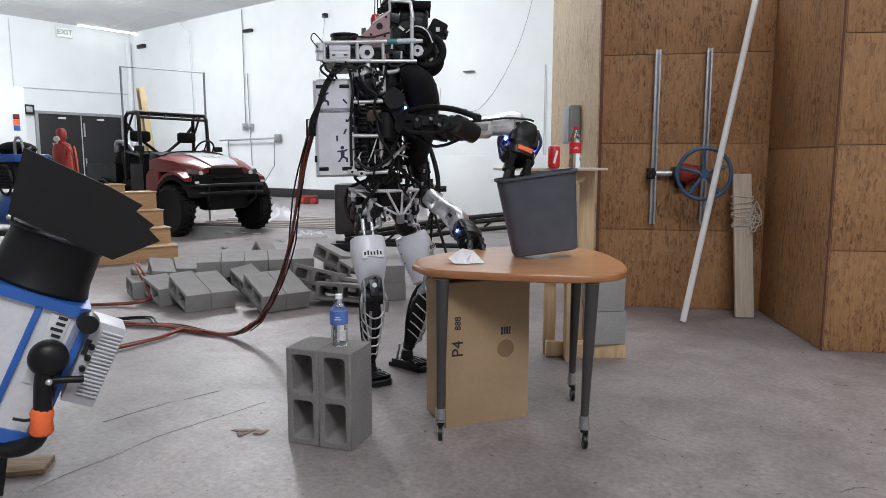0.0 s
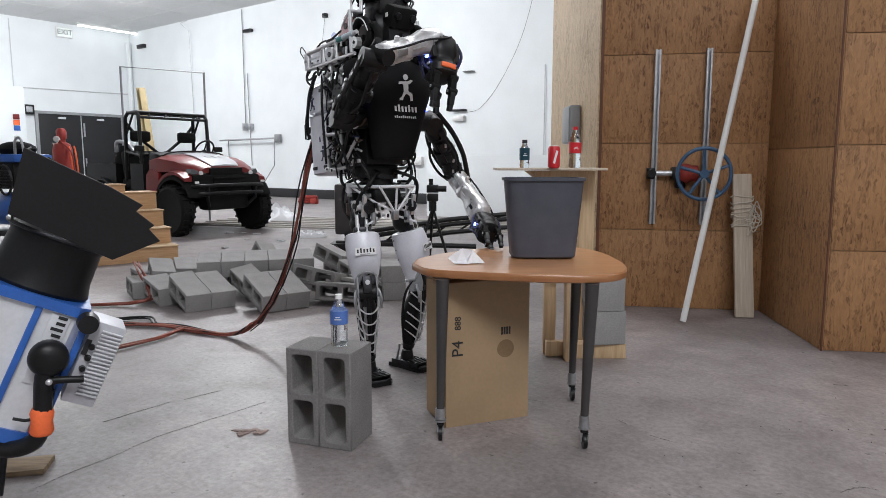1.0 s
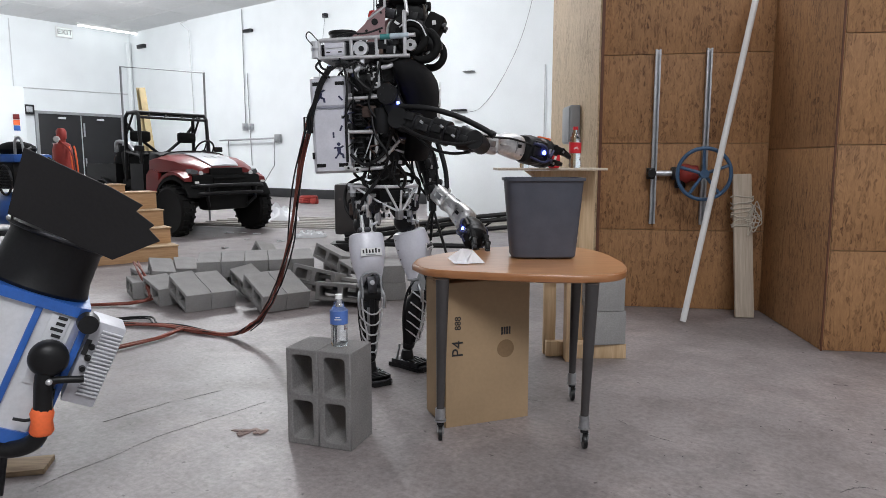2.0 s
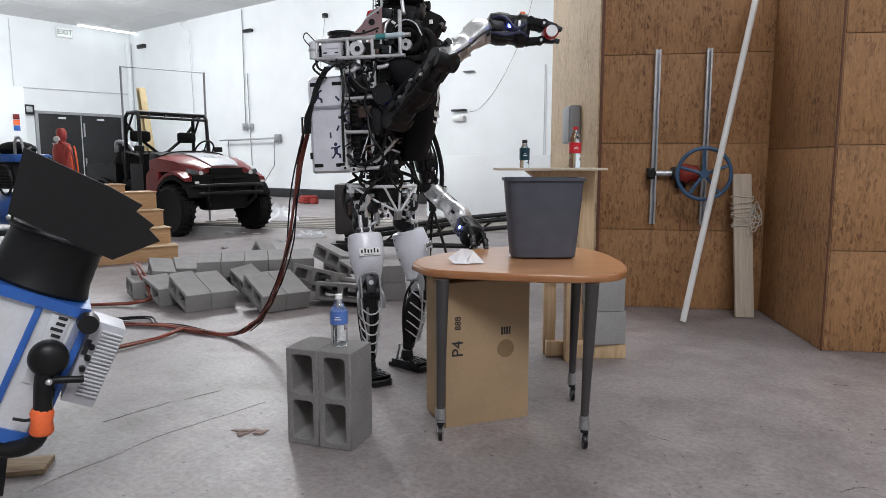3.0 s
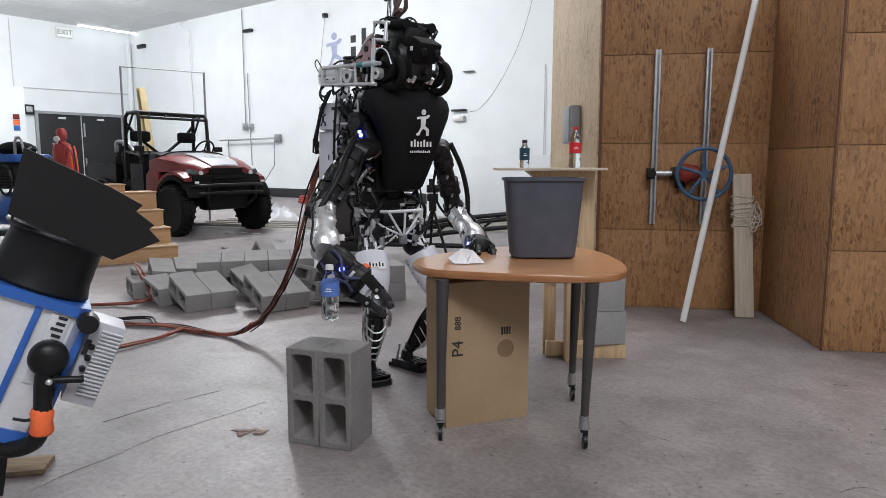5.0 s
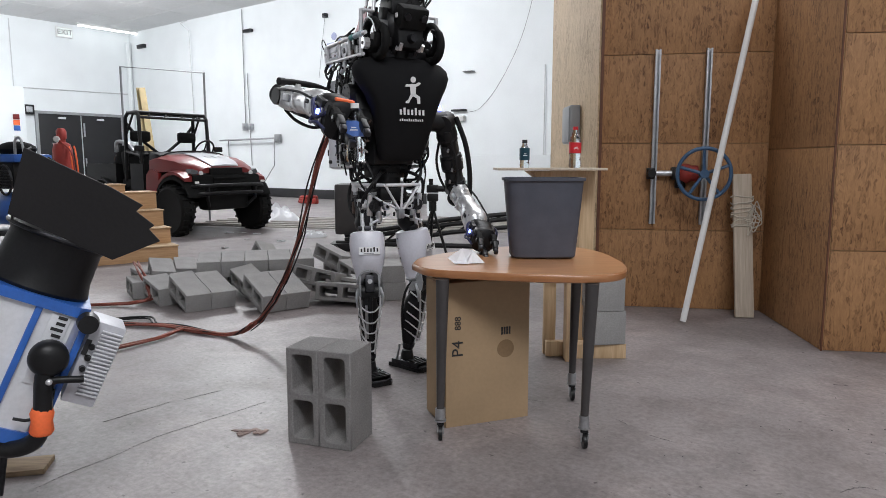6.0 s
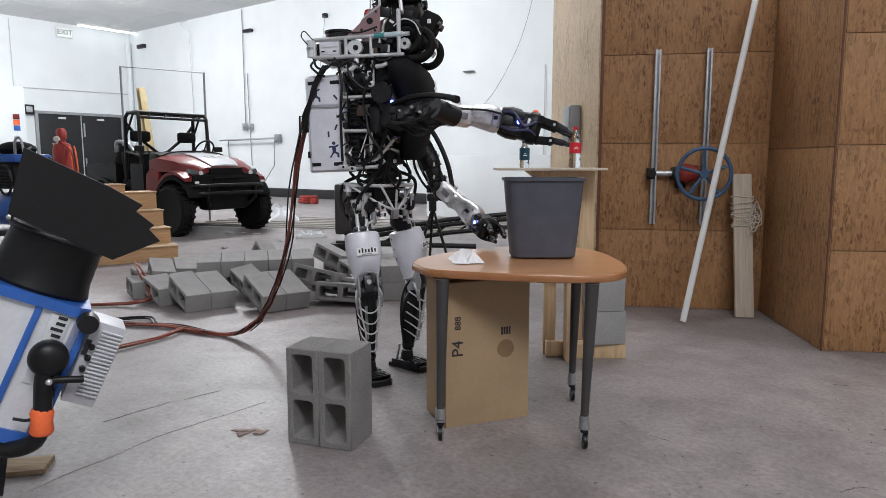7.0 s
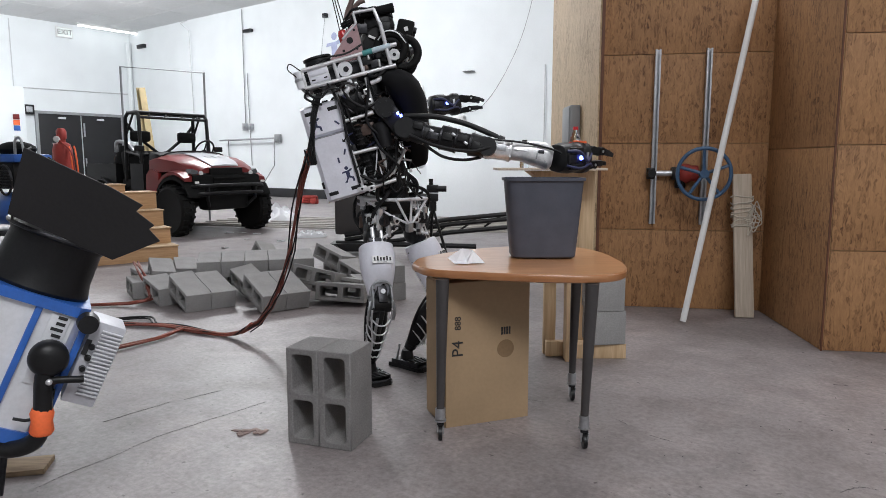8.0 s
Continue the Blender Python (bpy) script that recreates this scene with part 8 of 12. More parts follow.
    walk(thigh_r, [
        (0, pose(-0.101, -0.087, 0.841, 1.1, -19.2, -70.8)), (0.1, pose(-0.101, -0.087, 0.841, 1.1, -19.2, -70.8)),
        (0.133, pose(-0.097, -0.087, 0.841, 0.8, -19.1, -70.7)), (0.167, pose(-0.093, -0.087, 0.841, 0.5, -19.0, -70.5)),
        (0.2, pose(-0.089, -0.087, 0.841, 0.2, -18.9, -70.3)), (0.5, pose(-0.089, -0.087, 0.841, 0.2, -18.9, -70.3)),
        (0.7, pose(-0.089, -0.087, 0.841, 0.2, -18.9, -70.3)), (0.8, pose(-0.089, -0.087, 0.841, 0.2, -18.9, -70.3)),
        (0.867, pose(-0.104, -0.081, 0.855, 1.2, -16.4, -74.2)), (0.9, pose(-0.114, -0.077, 0.862, 1.9, -14.8, -76.1)),
        (1.1, pose(-0.127, -0.077, 0.862, 2.9, -14.9, -76.7)), (1.2, pose(-0.105, -0.081, 0.862, 1.3, -14.5, -73.8)),
        (1.27, pose(-0.108, -0.082, 0.862, 1.5, -14.5, -73.4)), (1.3, pose(-0.109, -0.083, 0.862, 1.6, -14.5, -73.2)),
        (1.5, pose(-0.112, -0.084, 0.862, 1.8, -14.5, -72.6)), (1.7, pose(-0.105, -0.085, 0.862, 1.3, -14.3, -71.6)),
        (2.3, pose(-0.105, -0.085, 0.862, 1.3, -14.3, -71.6)), (2.8, pose(-0.111, -0.085, 0.862, 1.8, -14.4, -72.0)),
        (2.9, pose(-0.111, -0.084, 0.862, 1.7, -14.5, -72.1)), (3, pose(-0.112, -0.084, 0.862, 1.8, -14.5, -72.4)),
        (3.1, pose(-0.112, -0.084, 0.862, 1.8, -14.5, -72.4)), (3.2, pose(-0.111, -0.083, 0.862, 1.7, -14.5, -73.2)),
        (3.3, pose(-0.107, -0.082, 0.862, 1.4, -14.5, -73.3)), (3.4, pose(-0.103, -0.082, 0.862, 1.1, -14.5, -73.3)),
        (3.47, pose(-0.120, -0.080, 0.862, 2.4, -14.7, -75.1)), (3.5, pose(-0.129, -0.079, 0.862, 3.0, -14.8, -76.0)),
        (3.6, pose(-0.108, -0.075, 0.862, 1.5, -14.9, -77.5)), (3.8, pose(-0.107, -0.073, 0.862, 1.4, -15.0, -78.4)),
        (3.9, pose(-0.104, -0.073, 0.847, 1.2, -18.8, -78.4)), (4, pose(-0.101, -0.073, 0.832, 1.0, -21.8, -78.2)),
        (4.1, pose(-0.104, -0.077, 0.782, 1.4, -29.7, -76.7)), (4.13, pose(-0.103, -0.077, 0.753, 1.5, -33.6, -76.7)),
        (4.17, pose(-0.103, -0.078, 0.723, 1.6, -37.0, -76.7)), (4.2, pose(-0.101, -0.078, 0.693, 1.5, -40.3, -76.4)),
        (4.3, pose(-0.089, -0.078, 0.663, 0.1, -43.1, -74.3)), (4.5, pose(-0.082, -0.079, 0.657, -0.8, -43.4, -72.8)),
        (4.7, pose(-0.082, -0.079, 0.657, -0.8, -43.4, -72.8)), (4.83, pose(-0.084, -0.078, 0.693, -0.5, -39.9, -73.8)),
        (4.95, pose(-0.084, -0.078, 0.723, -0.5, -36.6, -74.3)), (5.07, pose(-0.085, -0.077, 0.753, -0.3, -33.2, -74.8)),
        (5.2, pose(-0.087, -0.077, 0.788, -0.1, -28.6, -75.4)), (5.5, pose(-0.089, -0.075, 0.832, 0.0, -21.5, -76.7)),
        (5.8, pose(-0.092, -0.073, 0.876, 0.2, -10.0, -77.8)), (5.9, pose(-0.092, -0.073, 0.876, 0.2, -10.0, -77.8)),
        (5.93, pose(-0.094, -0.073, 0.874, 0.4, -10.9, -77.7)), (5.97, pose(-0.096, -0.074, 0.872, 0.5, -11.6, -77.5)),
        (6, pose(-0.098, -0.074, 0.870, 0.6, -12.3, -77.3)), (6.07, pose(-0.110, -0.081, 0.868, 1.6, -12.8, -74.1)),
        (6.1, pose(-0.118, -0.084, 0.867, 2.2, -13.0, -72.5)), (6.13, pose(-0.119, -0.084, 0.867, 2.3, -13.0, -72.3)),
        (6.17, pose(-0.121, -0.085, 0.867, 2.4, -13.0, -72.1)), (6.2, pose(-0.122, -0.085, 0.867, 2.5, -13.0, -71.9)),
        (6.3, pose(-0.123, -0.085, 0.867, 2.6, -13.0, -72.0)), (6.5, pose(-0.123, -0.085, 0.867, 2.6, -13.0, -72.2)),
        (6.8, pose(-0.123, -0.085, 0.867, 2.6, -13.0, -72.2)), (7, pose(-0.128, -0.085, 0.867, 3.0, -13.0, -72.3)),
        (7.1, pose(-0.131, -0.085, 0.867, 3.2, -13.0, -72.3)), (7.13, pose(-0.131, -0.085, 0.867, 3.2, -13.0, -72.3)),
        (7.2, pose(-0.131, -0.085, 0.867, 3.2, -13.0, -72.3)), (7.4, pose(-0.131, -0.085, 0.867, 3.2, -13.0, -72.3)),
        (7.7, pose(-0.130, -0.085, 0.867, 3.1, -13.0, -72.1)), (7.8, pose(-0.061, -0.088, 0.803, -2.0, -24.7, -68.1)),
        (8, pose(-0.055, -0.088, 0.797, -2.6, -25.4, -67.7)),
    ])
    walk(shin_r, [
        (0, pose(-0.048, -0.213, 0.449, 1.1, 19.5, -70.0)), (0.1, pose(-0.048, -0.213, 0.449, 1.1, 19.5, -70.0)),
        (0.133, pose(-0.046, -0.213, 0.449, 0.8, 19.6, -70.1)), (0.167, pose(-0.044, -0.213, 0.449, 0.5, 19.7, -70.1)),
        (0.2, pose(-0.042, -0.213, 0.448, 0.2, 19.8, -70.1)), (0.5, pose(-0.042, -0.213, 0.448, 0.2, 19.8, -70.1)),
        (0.7, pose(-0.042, -0.213, 0.448, 0.2, 19.8, -70.1)), (0.8, pose(-0.042, -0.213, 0.448, 0.2, 19.8, -70.1)),
        (0.867, pose(-0.064, -0.191, 0.457, 1.2, 15.6, -73.6)), (0.9, pose(-0.075, -0.177, 0.461, 1.9, 13.0, -75.2)),
        (1.1, pose(-0.082, -0.176, 0.461, 2.8, 12.6, -75.4)), (1.2, pose(-0.067, -0.179, 0.460, 1.3, 13.5, -73.2)),
        (1.27, pose(-0.068, -0.179, 0.460, 1.5, 13.5, -72.7)), (1.3, pose(-0.068, -0.179, 0.460, 1.6, 13.5, -72.4)),
        (1.5, pose(-0.068, -0.179, 0.460, 1.8, 13.5, -71.7)), (1.7, pose(-0.064, -0.179, 0.460, 1.3, 13.8, -71.0)),
        (2.3, pose(-0.064, -0.179, 0.460, 1.3, 13.8, -71.0)), (2.8, pose(-0.067, -0.179, 0.460, 1.8, 13.6, -71.2)),
        (2.9, pose(-0.067, -0.179, 0.460, 1.7, 13.5, -71.3)), (3, pose(-0.068, -0.179, 0.460, 1.8, 13.5, -71.5)),
        (3.1, pose(-0.068, -0.179, 0.460, 1.8, 13.5, -71.5)), (3.2, pose(-0.069, -0.179, 0.460, 1.7, 13.5, -72.4)),
        (3.3, pose(-0.067, -0.179, 0.460, 1.4, 13.5, -72.6)), (3.4, pose(-0.065, -0.179, 0.460, 1.1, 13.6, -72.7)),
        (3.47, pose(-0.076, -0.177, 0.461, 2.4, 13.0, -74.0)), (3.5, pose(-0.082, -0.176, 0.461, 3.0, 12.6, -74.5)),
        (3.6, pose(-0.075, -0.177, 0.461, 1.5, 13.0, -76.8)), (3.8, pose(-0.076, -0.176, 0.461, 1.4, 12.9, -77.7)),
        (3.9, pose(-0.069, -0.202, 0.454, 1.2, 17.0, -77.6)), (4, pose(-0.062, -0.223, 0.447, 1.0, 20.4, -77.5)),
        (4.1, pose(-0.047, -0.275, 0.422, 1.4, 29.3, -75.3)), (4.13, pose(-0.040, -0.298, 0.407, 1.5, 33.5, -75.1)),
        (4.17, pose(-0.034, -0.318, 0.392, 1.6, 37.4, -74.7)), (4.2, pose(-0.027, -0.336, 0.376, 1.6, 41.0, -74.4)),
        (4.3, pose(-0.012, -0.351, 0.360, 0.1, 44.7, -74.1)), (4.5, pose(-0.004, -0.353, 0.355, -0.9, 45.7, -74.0)),
        (4.7, pose(-0.004, -0.353, 0.355, -0.9, 45.7, -74.0)), (4.83, pose(-0.013, -0.335, 0.374, -0.5, 41.5, -74.5)),
        (4.95, pose(-0.020, -0.317, 0.390, -0.5, 37.8, -74.9)), (5.07, pose(-0.028, -0.297, 0.406, -0.3, 33.9, -75.2)),
        (5.2, pose(-0.038, -0.269, 0.424, -0.1, 28.8, -75.6)), (5.5, pose(-0.054, -0.223, 0.446, 0.0, 20.8, -76.7)),
        (5.8, pose(-0.075, -0.143, 0.467, 0.2, 8.1, -77.8)), (5.9, pose(-0.075, -0.143, 0.467, 0.2, 8.1, -77.8)),
        (5.93, pose(-0.075, -0.149, 0.466, 0.4, 8.9, -77.5)), (5.97, pose(-0.074, -0.155, 0.466, 0.5, 9.8, -77.3)),
        (6, pose(-0.073, -0.160, 0.465, 0.6, 10.5, -77.1)), (6.07, pose(-0.074, -0.166, 0.463, 1.6, 11.4, -73.4)),
        (6.1, pose(-0.075, -0.168, 0.463, 2.2, 11.6, -71.6)), (6.13, pose(-0.075, -0.168, 0.463, 2.3, 11.6, -71.3)),
        (6.17, pose(-0.076, -0.168, 0.463, 2.4, 11.6, -71.1)), (6.2, pose(-0.076, -0.168, 0.463, 2.5, 11.5, -70.8)),
        (6.3, pose(-0.076, -0.168, 0.463, 2.6, 11.5, -70.9)), (6.5, pose(-0.076, -0.168, 0.463, 2.6, 11.5, -71.1)),
        (6.8, pose(-0.076, -0.168, 0.463, 2.5, 11.5, -71.1)), (7, pose(-0.079, -0.167, 0.463, 3.0, 11.3, -71.0)),
        (7.1, pose(-0.081, -0.167, 0.463, 3.2, 11.1, -71.0)), (7.13, pose(-0.081, -0.167, 0.463, 3.2, 11.1, -71.0)),
        (7.2, pose(-0.081, -0.167, 0.463, 3.2, 11.1, -71.0)), (7.4, pose(-0.081, -0.167, 0.463, 3.2, 11.1, -71.0)),
        (7.7, pose(-0.080, -0.167, 0.463, 3.1, 11.2, -70.8)), (7.8, pose(-0.010, -0.254, 0.426, -2.1, 27.9, -70.0)),
        (8, pose(-0.005, -0.259, 0.422, -2.6, 29.0, -70.1)),
    ])
    walk(thigh_l, [
        (0, pose(0.093, 0.087, 0.841, 3.4, -17.9, -18.1)), (0.1, pose(0.093, 0.087, 0.841, 3.4, -17.9, -18.1)),
        (0.133, pose(0.097, 0.087, 0.841, 3.3, -17.6, -17.9)), (0.167, pose(0.101, 0.087, 0.841, 3.2, -17.4, -17.9)),
        (0.2, pose(0.105, 0.087, 0.841, 3.1, -17.1, -17.7)), (0.5, pose(0.105, 0.087, 0.841, 3.1, -17.1, -17.7)),
        (0.7, pose(0.105, 0.087, 0.841, 3.1, -17.1, -17.7)), (0.8, pose(0.105, 0.087, 0.841, 3.1, -17.1, -17.7)),
        (0.867, pose(0.100, 0.081, 0.855, 3.5, -13.9, -20.9)), (0.9, pose(0.095, 0.077, 0.862, 3.9, -12.1, -22.5)),
        (1.1, pose(0.083, 0.077, 0.862, 4.2, -12.8, -22.9)), (1.2, pose(0.098, 0.081, 0.862, 3.5, -12.2, -20.3)),
        (1.27, pose(0.094, 0.082, 0.862, 3.6, -12.5, -19.9)), (1.3, pose(0.092, 0.083, 0.862, 3.5, -12.7, -19.7)),
        (1.5, pose(0.087, 0.084, 0.862, 3.6, -13.1, -19.0)), (1.7, pose(0.092, 0.085, 0.862, 3.4, -12.9, -18.2)),
        (2.3, pose(0.092, 0.085, 0.862, 3.4, -12.9, -18.2)), (2.8, pose(0.086, 0.085, 0.862, 3.6, -13.2, -18.5)),
        (2.9, pose(0.086, 0.084, 0.862, 3.6, -13.2, -18.6)), (3, pose(0.086, 0.084, 0.862, 3.6, -13.2, -18.8)),
        (3.1, pose(0.086, 0.084, 0.862, 3.6, -13.2, -18.8)), (3.2, pose(0.090, 0.083, 0.862, 3.6, -12.8, -19.7)),
        (3.3, pose(0.094, 0.082, 0.862, 3.6, -12.5, -19.8)), (3.4, pose(0.099, 0.082, 0.862, 3.4, -12.2, -19.8)),
        (3.47, pose(0.085, 0.080, 0.862, 3.9, -12.9, -21.4)), (3.5, pose(0.078, 0.079, 0.862, 4.2, -13.3, -22.2)),
        (3.6, pose(0.105, 0.075, 0.862, 3.7, -11.2, -23.8)), (3.8, pose(0.108, 0.073, 0.862, 3.7, -10.8, -24.7)),
        (3.9, pose(0.111, 0.073, 0.847, 3.7, -14.4, -25.2)), (4, pose(0.113, 0.073, 0.832, 3.7, -17.3, -25.5)),
        (4.1, pose(0.105, 0.077, 0.782, 4.3, -26.0, -25.1)), (4.13, pose(0.106, 0.077, 0.753, 4.6, -29.6, -25.7)),
        (4.17, pose(0.106, 0.078, 0.723, 4.8, -33.0, -26.2)), (4.2, pose(0.107, 0.078, 0.693, 5.2, -36.0, -26.9)),
        (4.3, pose(0.119, 0.078, 0.663, 5.0, -37.8, -26.6)), (4.5, pose(0.125, 0.079, 0.657, 4.7, -37.8, -26.0)),
        (4.7, pose(0.125, 0.079, 0.657, 4.7, -37.8, -26.0)), (4.83, pose(0.124, 0.078, 0.693, 4.4, -34.6, -25.5)),
        (4.95, pose(0.124, 0.078, 0.723, 4.1, -31.5, -25.1)), (5.07, pose(0.124, 0.077, 0.753, 3.8, -28.1, -24.8)),
        (5.2, pose(0.123, 0.077, 0.788, 3.6, -23.8, -24.3)), (5.5, pose(0.123, 0.075, 0.832, 3.3, -16.7, -24.5)),
        (5.8, pose(0.123, 0.073, 0.876, 3.1, -4.7, -24.1)), (5.9, pose(0.123, 0.073, 0.876, 3.1, -4.7, -24.1)),
        (5.93, pose(0.120, 0.073, 0.874, 3.2, -5.8, -23.9)), (5.97, pose(0.118, 0.074, 0.872, 3.2, -6.9, -23.8)),
        (6, pose(0.116, 0.074, 0.870, 3.3, -7.8, -23.6)), (6.07, pose(0.094, 0.081, 0.868, 3.6, -10.6, -20.4)),
        (6.1, pose(0.081, 0.084, 0.867, 3.7, -12.0, -18.9)), (6.13, pose(0.079, 0.084, 0.867, 3.8, -12.1, -18.6)),
        (6.17, pose(0.076, 0.085, 0.867, 3.8, -12.3, -18.4)), (6.2, pose(0.074, 0.085, 0.867, 3.8, -12.5, -18.2)),
        (6.3, pose(0.074, 0.085, 0.867, 3.8, -12.5, -18.3)), (6.5, pose(0.074, 0.085, 0.867, 3.8, -12.4, -18.4)),
        (6.8, pose(0.074, 0.085, 0.867, 3.8, -12.4, -18.4)), (7, pose(0.070, 0.085, 0.867, 3.9, -12.7, -18.5)),
        (7.1, pose(0.067, 0.085, 0.867, 4.0, -12.9, -18.6)), (7.13, pose(0.067, 0.085, 0.867, 4.0, -12.9, -18.6)),
        (7.2, pose(0.067, 0.085, 0.867, 4.0, -12.9, -18.6)), (7.4, pose(0.067, 0.085, 0.867, 4.0, -12.9, -18.6)),
        (7.7, pose(0.066, 0.085, 0.867, 4.0, -12.9, -18.3)), (7.8, pose(0.131, 0.088, 0.803, 2.7, -21.7, -17.5)),
        (8, pose(0.137, 0.088, 0.797, 2.6, -22.1, -17.5)),
    ])
    walk(shin_l, [
        (0, pose(0.222, 0.071, 0.447, 3.5, 20.4, -15.8)), (0.1, pose(0.222, 0.071, 0.447, 3.5, 20.4, -15.8)),
        (0.133, pose(0.224, 0.071, 0.446, 3.4, 20.6, -15.7)), (0.167, pose(0.226, 0.071, 0.446, 3.3, 20.9, -15.7)),
        (0.2, pose(0.228, 0.072, 0.445, 3.2, 21.2, -15.6)), (0.5, pose(0.228, 0.072, 0.445, 3.2, 21.2, -15.6)),
        (0.7, pose(0.228, 0.072, 0.445, 3.2, 21.2, -15.6)), (0.8, pose(0.228, 0.072, 0.445, 3.2, 21.2, -15.6)),
        (0.867, pose(0.202, 0.069, 0.453, 3.6, 17.6, -19.0)), (0.9, pose(0.186, 0.070, 0.457, 3.9, 15.3, -20.7)),
        (1.1, pose(0.179, 0.069, 0.458, 4.2, 14.4, -20.9)), (1.2, pose(0.189, 0.075, 0.457, 3.6, 15.4, -18.7)),
        (1.27, pose(0.187, 0.076, 0.458, 3.6, 15.0, -18.2)), (1.3, pose(0.187, 0.077, 0.458, 3.6, 14.9, -18.0)),
        (1.5, pose(0.184, 0.078, 0.459, 3.6, 14.5, -17.3)), (1.7, pose(0.187, 0.080, 0.458, 3.5, 14.8, -16.5)),
        (2.3, pose(0.187, 0.080, 0.458, 3.5, 14.8, -16.5)), (2.8, pose(0.184, 0.079, 0.459, 3.6, 14.3, -16.8)),
        (2.9, pose(0.184, 0.079, 0.459, 3.7, 14.3, -16.9)), (3, pose(0.184, 0.078, 0.459, 3.7, 14.4, -17.1)),
        (3.1, pose(0.184, 0.078, 0.459, 3.7, 14.4, -17.1)), (3.2, pose(0.185, 0.077, 0.458, 3.6, 14.7, -18.0)),
        (3.3, pose(0.187, 0.076, 0.458, 3.6, 15.0, -18.1)), (3.4, pose(0.190, 0.076, 0.457, 3.5, 15.4, -18.2)),
        (3.47, pose(0.182, 0.073, 0.458, 4.0, 14.5, -19.5)), (3.5, pose(0.177, 0.071, 0.459, 4.2, 14.0, -20.2)),
        (3.6, pose(0.189, 0.067, 0.456, 3.7, 16.1, -22.1)), (3.8, pose(0.190, 0.065, 0.455, 3.8, 16.3, -22.9)),
        (3.9, pose(0.215, 0.053, 0.446, 3.8, 20.7, -22.9)), (4, pose(0.236, 0.044, 0.437, 3.9, 24.3, -22.8)),
        (4.1, pose(0.282, 0.028, 0.410, 4.6, 32.6, -20.7)), (4.13, pose(0.305, 0.018, 0.393, 5.0, 36.9, -20.4)),
        (4.17, pose(0.323, 0.010, 0.376, 5.4, 40.9, -20.1)), (4.2, pose(0.341, 0.002, 0.358, 5.9, 44.8, -19.6)),
        (4.3, pose(0.362, -0.003, 0.336, 6.1, 49.3, -18.9)), (4.5, pose(0.368, -0.001, 0.330, 5.9, 50.5, -18.6)),
        (4.7, pose(0.368, -0.001, 0.330, 5.9, 50.5, -18.6)), (4.83, pose(0.350, 0.006, 0.352, 5.2, 46.2, -19.2)),
        (4.95, pose(0.332, 0.013, 0.370, 4.7, 42.3, -19.9)), (5.07, pose(0.313, 0.020, 0.388, 4.3, 38.3, -20.3)),
        (5.2, pose(0.286, 0.032, 0.409, 3.9, 32.9, -20.8)), (5.5, pose(0.241, 0.048, 0.435, 3.5, 24.9, -22.0)),
        (5.8, pose(0.163, 0.080, 0.463, 3.2, 11.7, -23.2)), (5.9, pose(0.163, 0.080, 0.463, 3.2, 11.7, -23.2)),
        (5.93, pose(0.168, 0.077, 0.462, 3.3, 12.5, -22.9)), (5.97, pose(0.173, 0.075, 0.461, 3.3, 13.3, -22.6)),
        (6, pose(0.177, 0.074, 0.460, 3.4, 13.9, -22.3)), (6.07, pose(0.174, 0.079, 0.461, 3.6, 13.1, -18.9)),
        (6.1, pose(0.171, 0.082, 0.462, 3.7, 12.3, -17.3)), (6.13, pose(0.170, 0.082, 0.462, 3.8, 12.2, -17.0)),
        (6.17, pose(0.169, 0.083, 0.462, 3.8, 11.9, -16.8)), (6.2, pose(0.168, 0.083, 0.463, 3.8, 11.7, -16.6)),
        (6.3, pose(0.168, 0.083, 0.463, 3.8, 11.7, -16.7)), (6.5, pose(0.168, 0.083, 0.463, 3.8, 11.8, -16.8)),
        (6.8, pose(0.168, 0.083, 0.463, 3.8, 11.8, -16.8)), (7, pose(0.165, 0.083, 0.463, 3.9, 11.4, -16.8)),
        (7.1, pose(0.163, 0.083, 0.463, 4.0, 11.1, -16.9)), (7.13, pose(0.163, 0.083, 0.463, 4.0, 11.1, -16.9)),
        (7.2, pose(0.163, 0.083, 0.463, 4.0, 11.1, -16.9)), (7.4, pose(0.163, 0.083, 0.463, 4.0, 11.1, -16.9)),
        (7.7, pose(0.163, 0.083, 0.464, 4.0, 11.1, -16.6)), (7.8, pose(0.283, 0.060, 0.418, 2.9, 30.5, -15.0)),
        (8, pose(0.292, 0.059, 0.413, 2.8, 31.9, -15.0)),
    ])
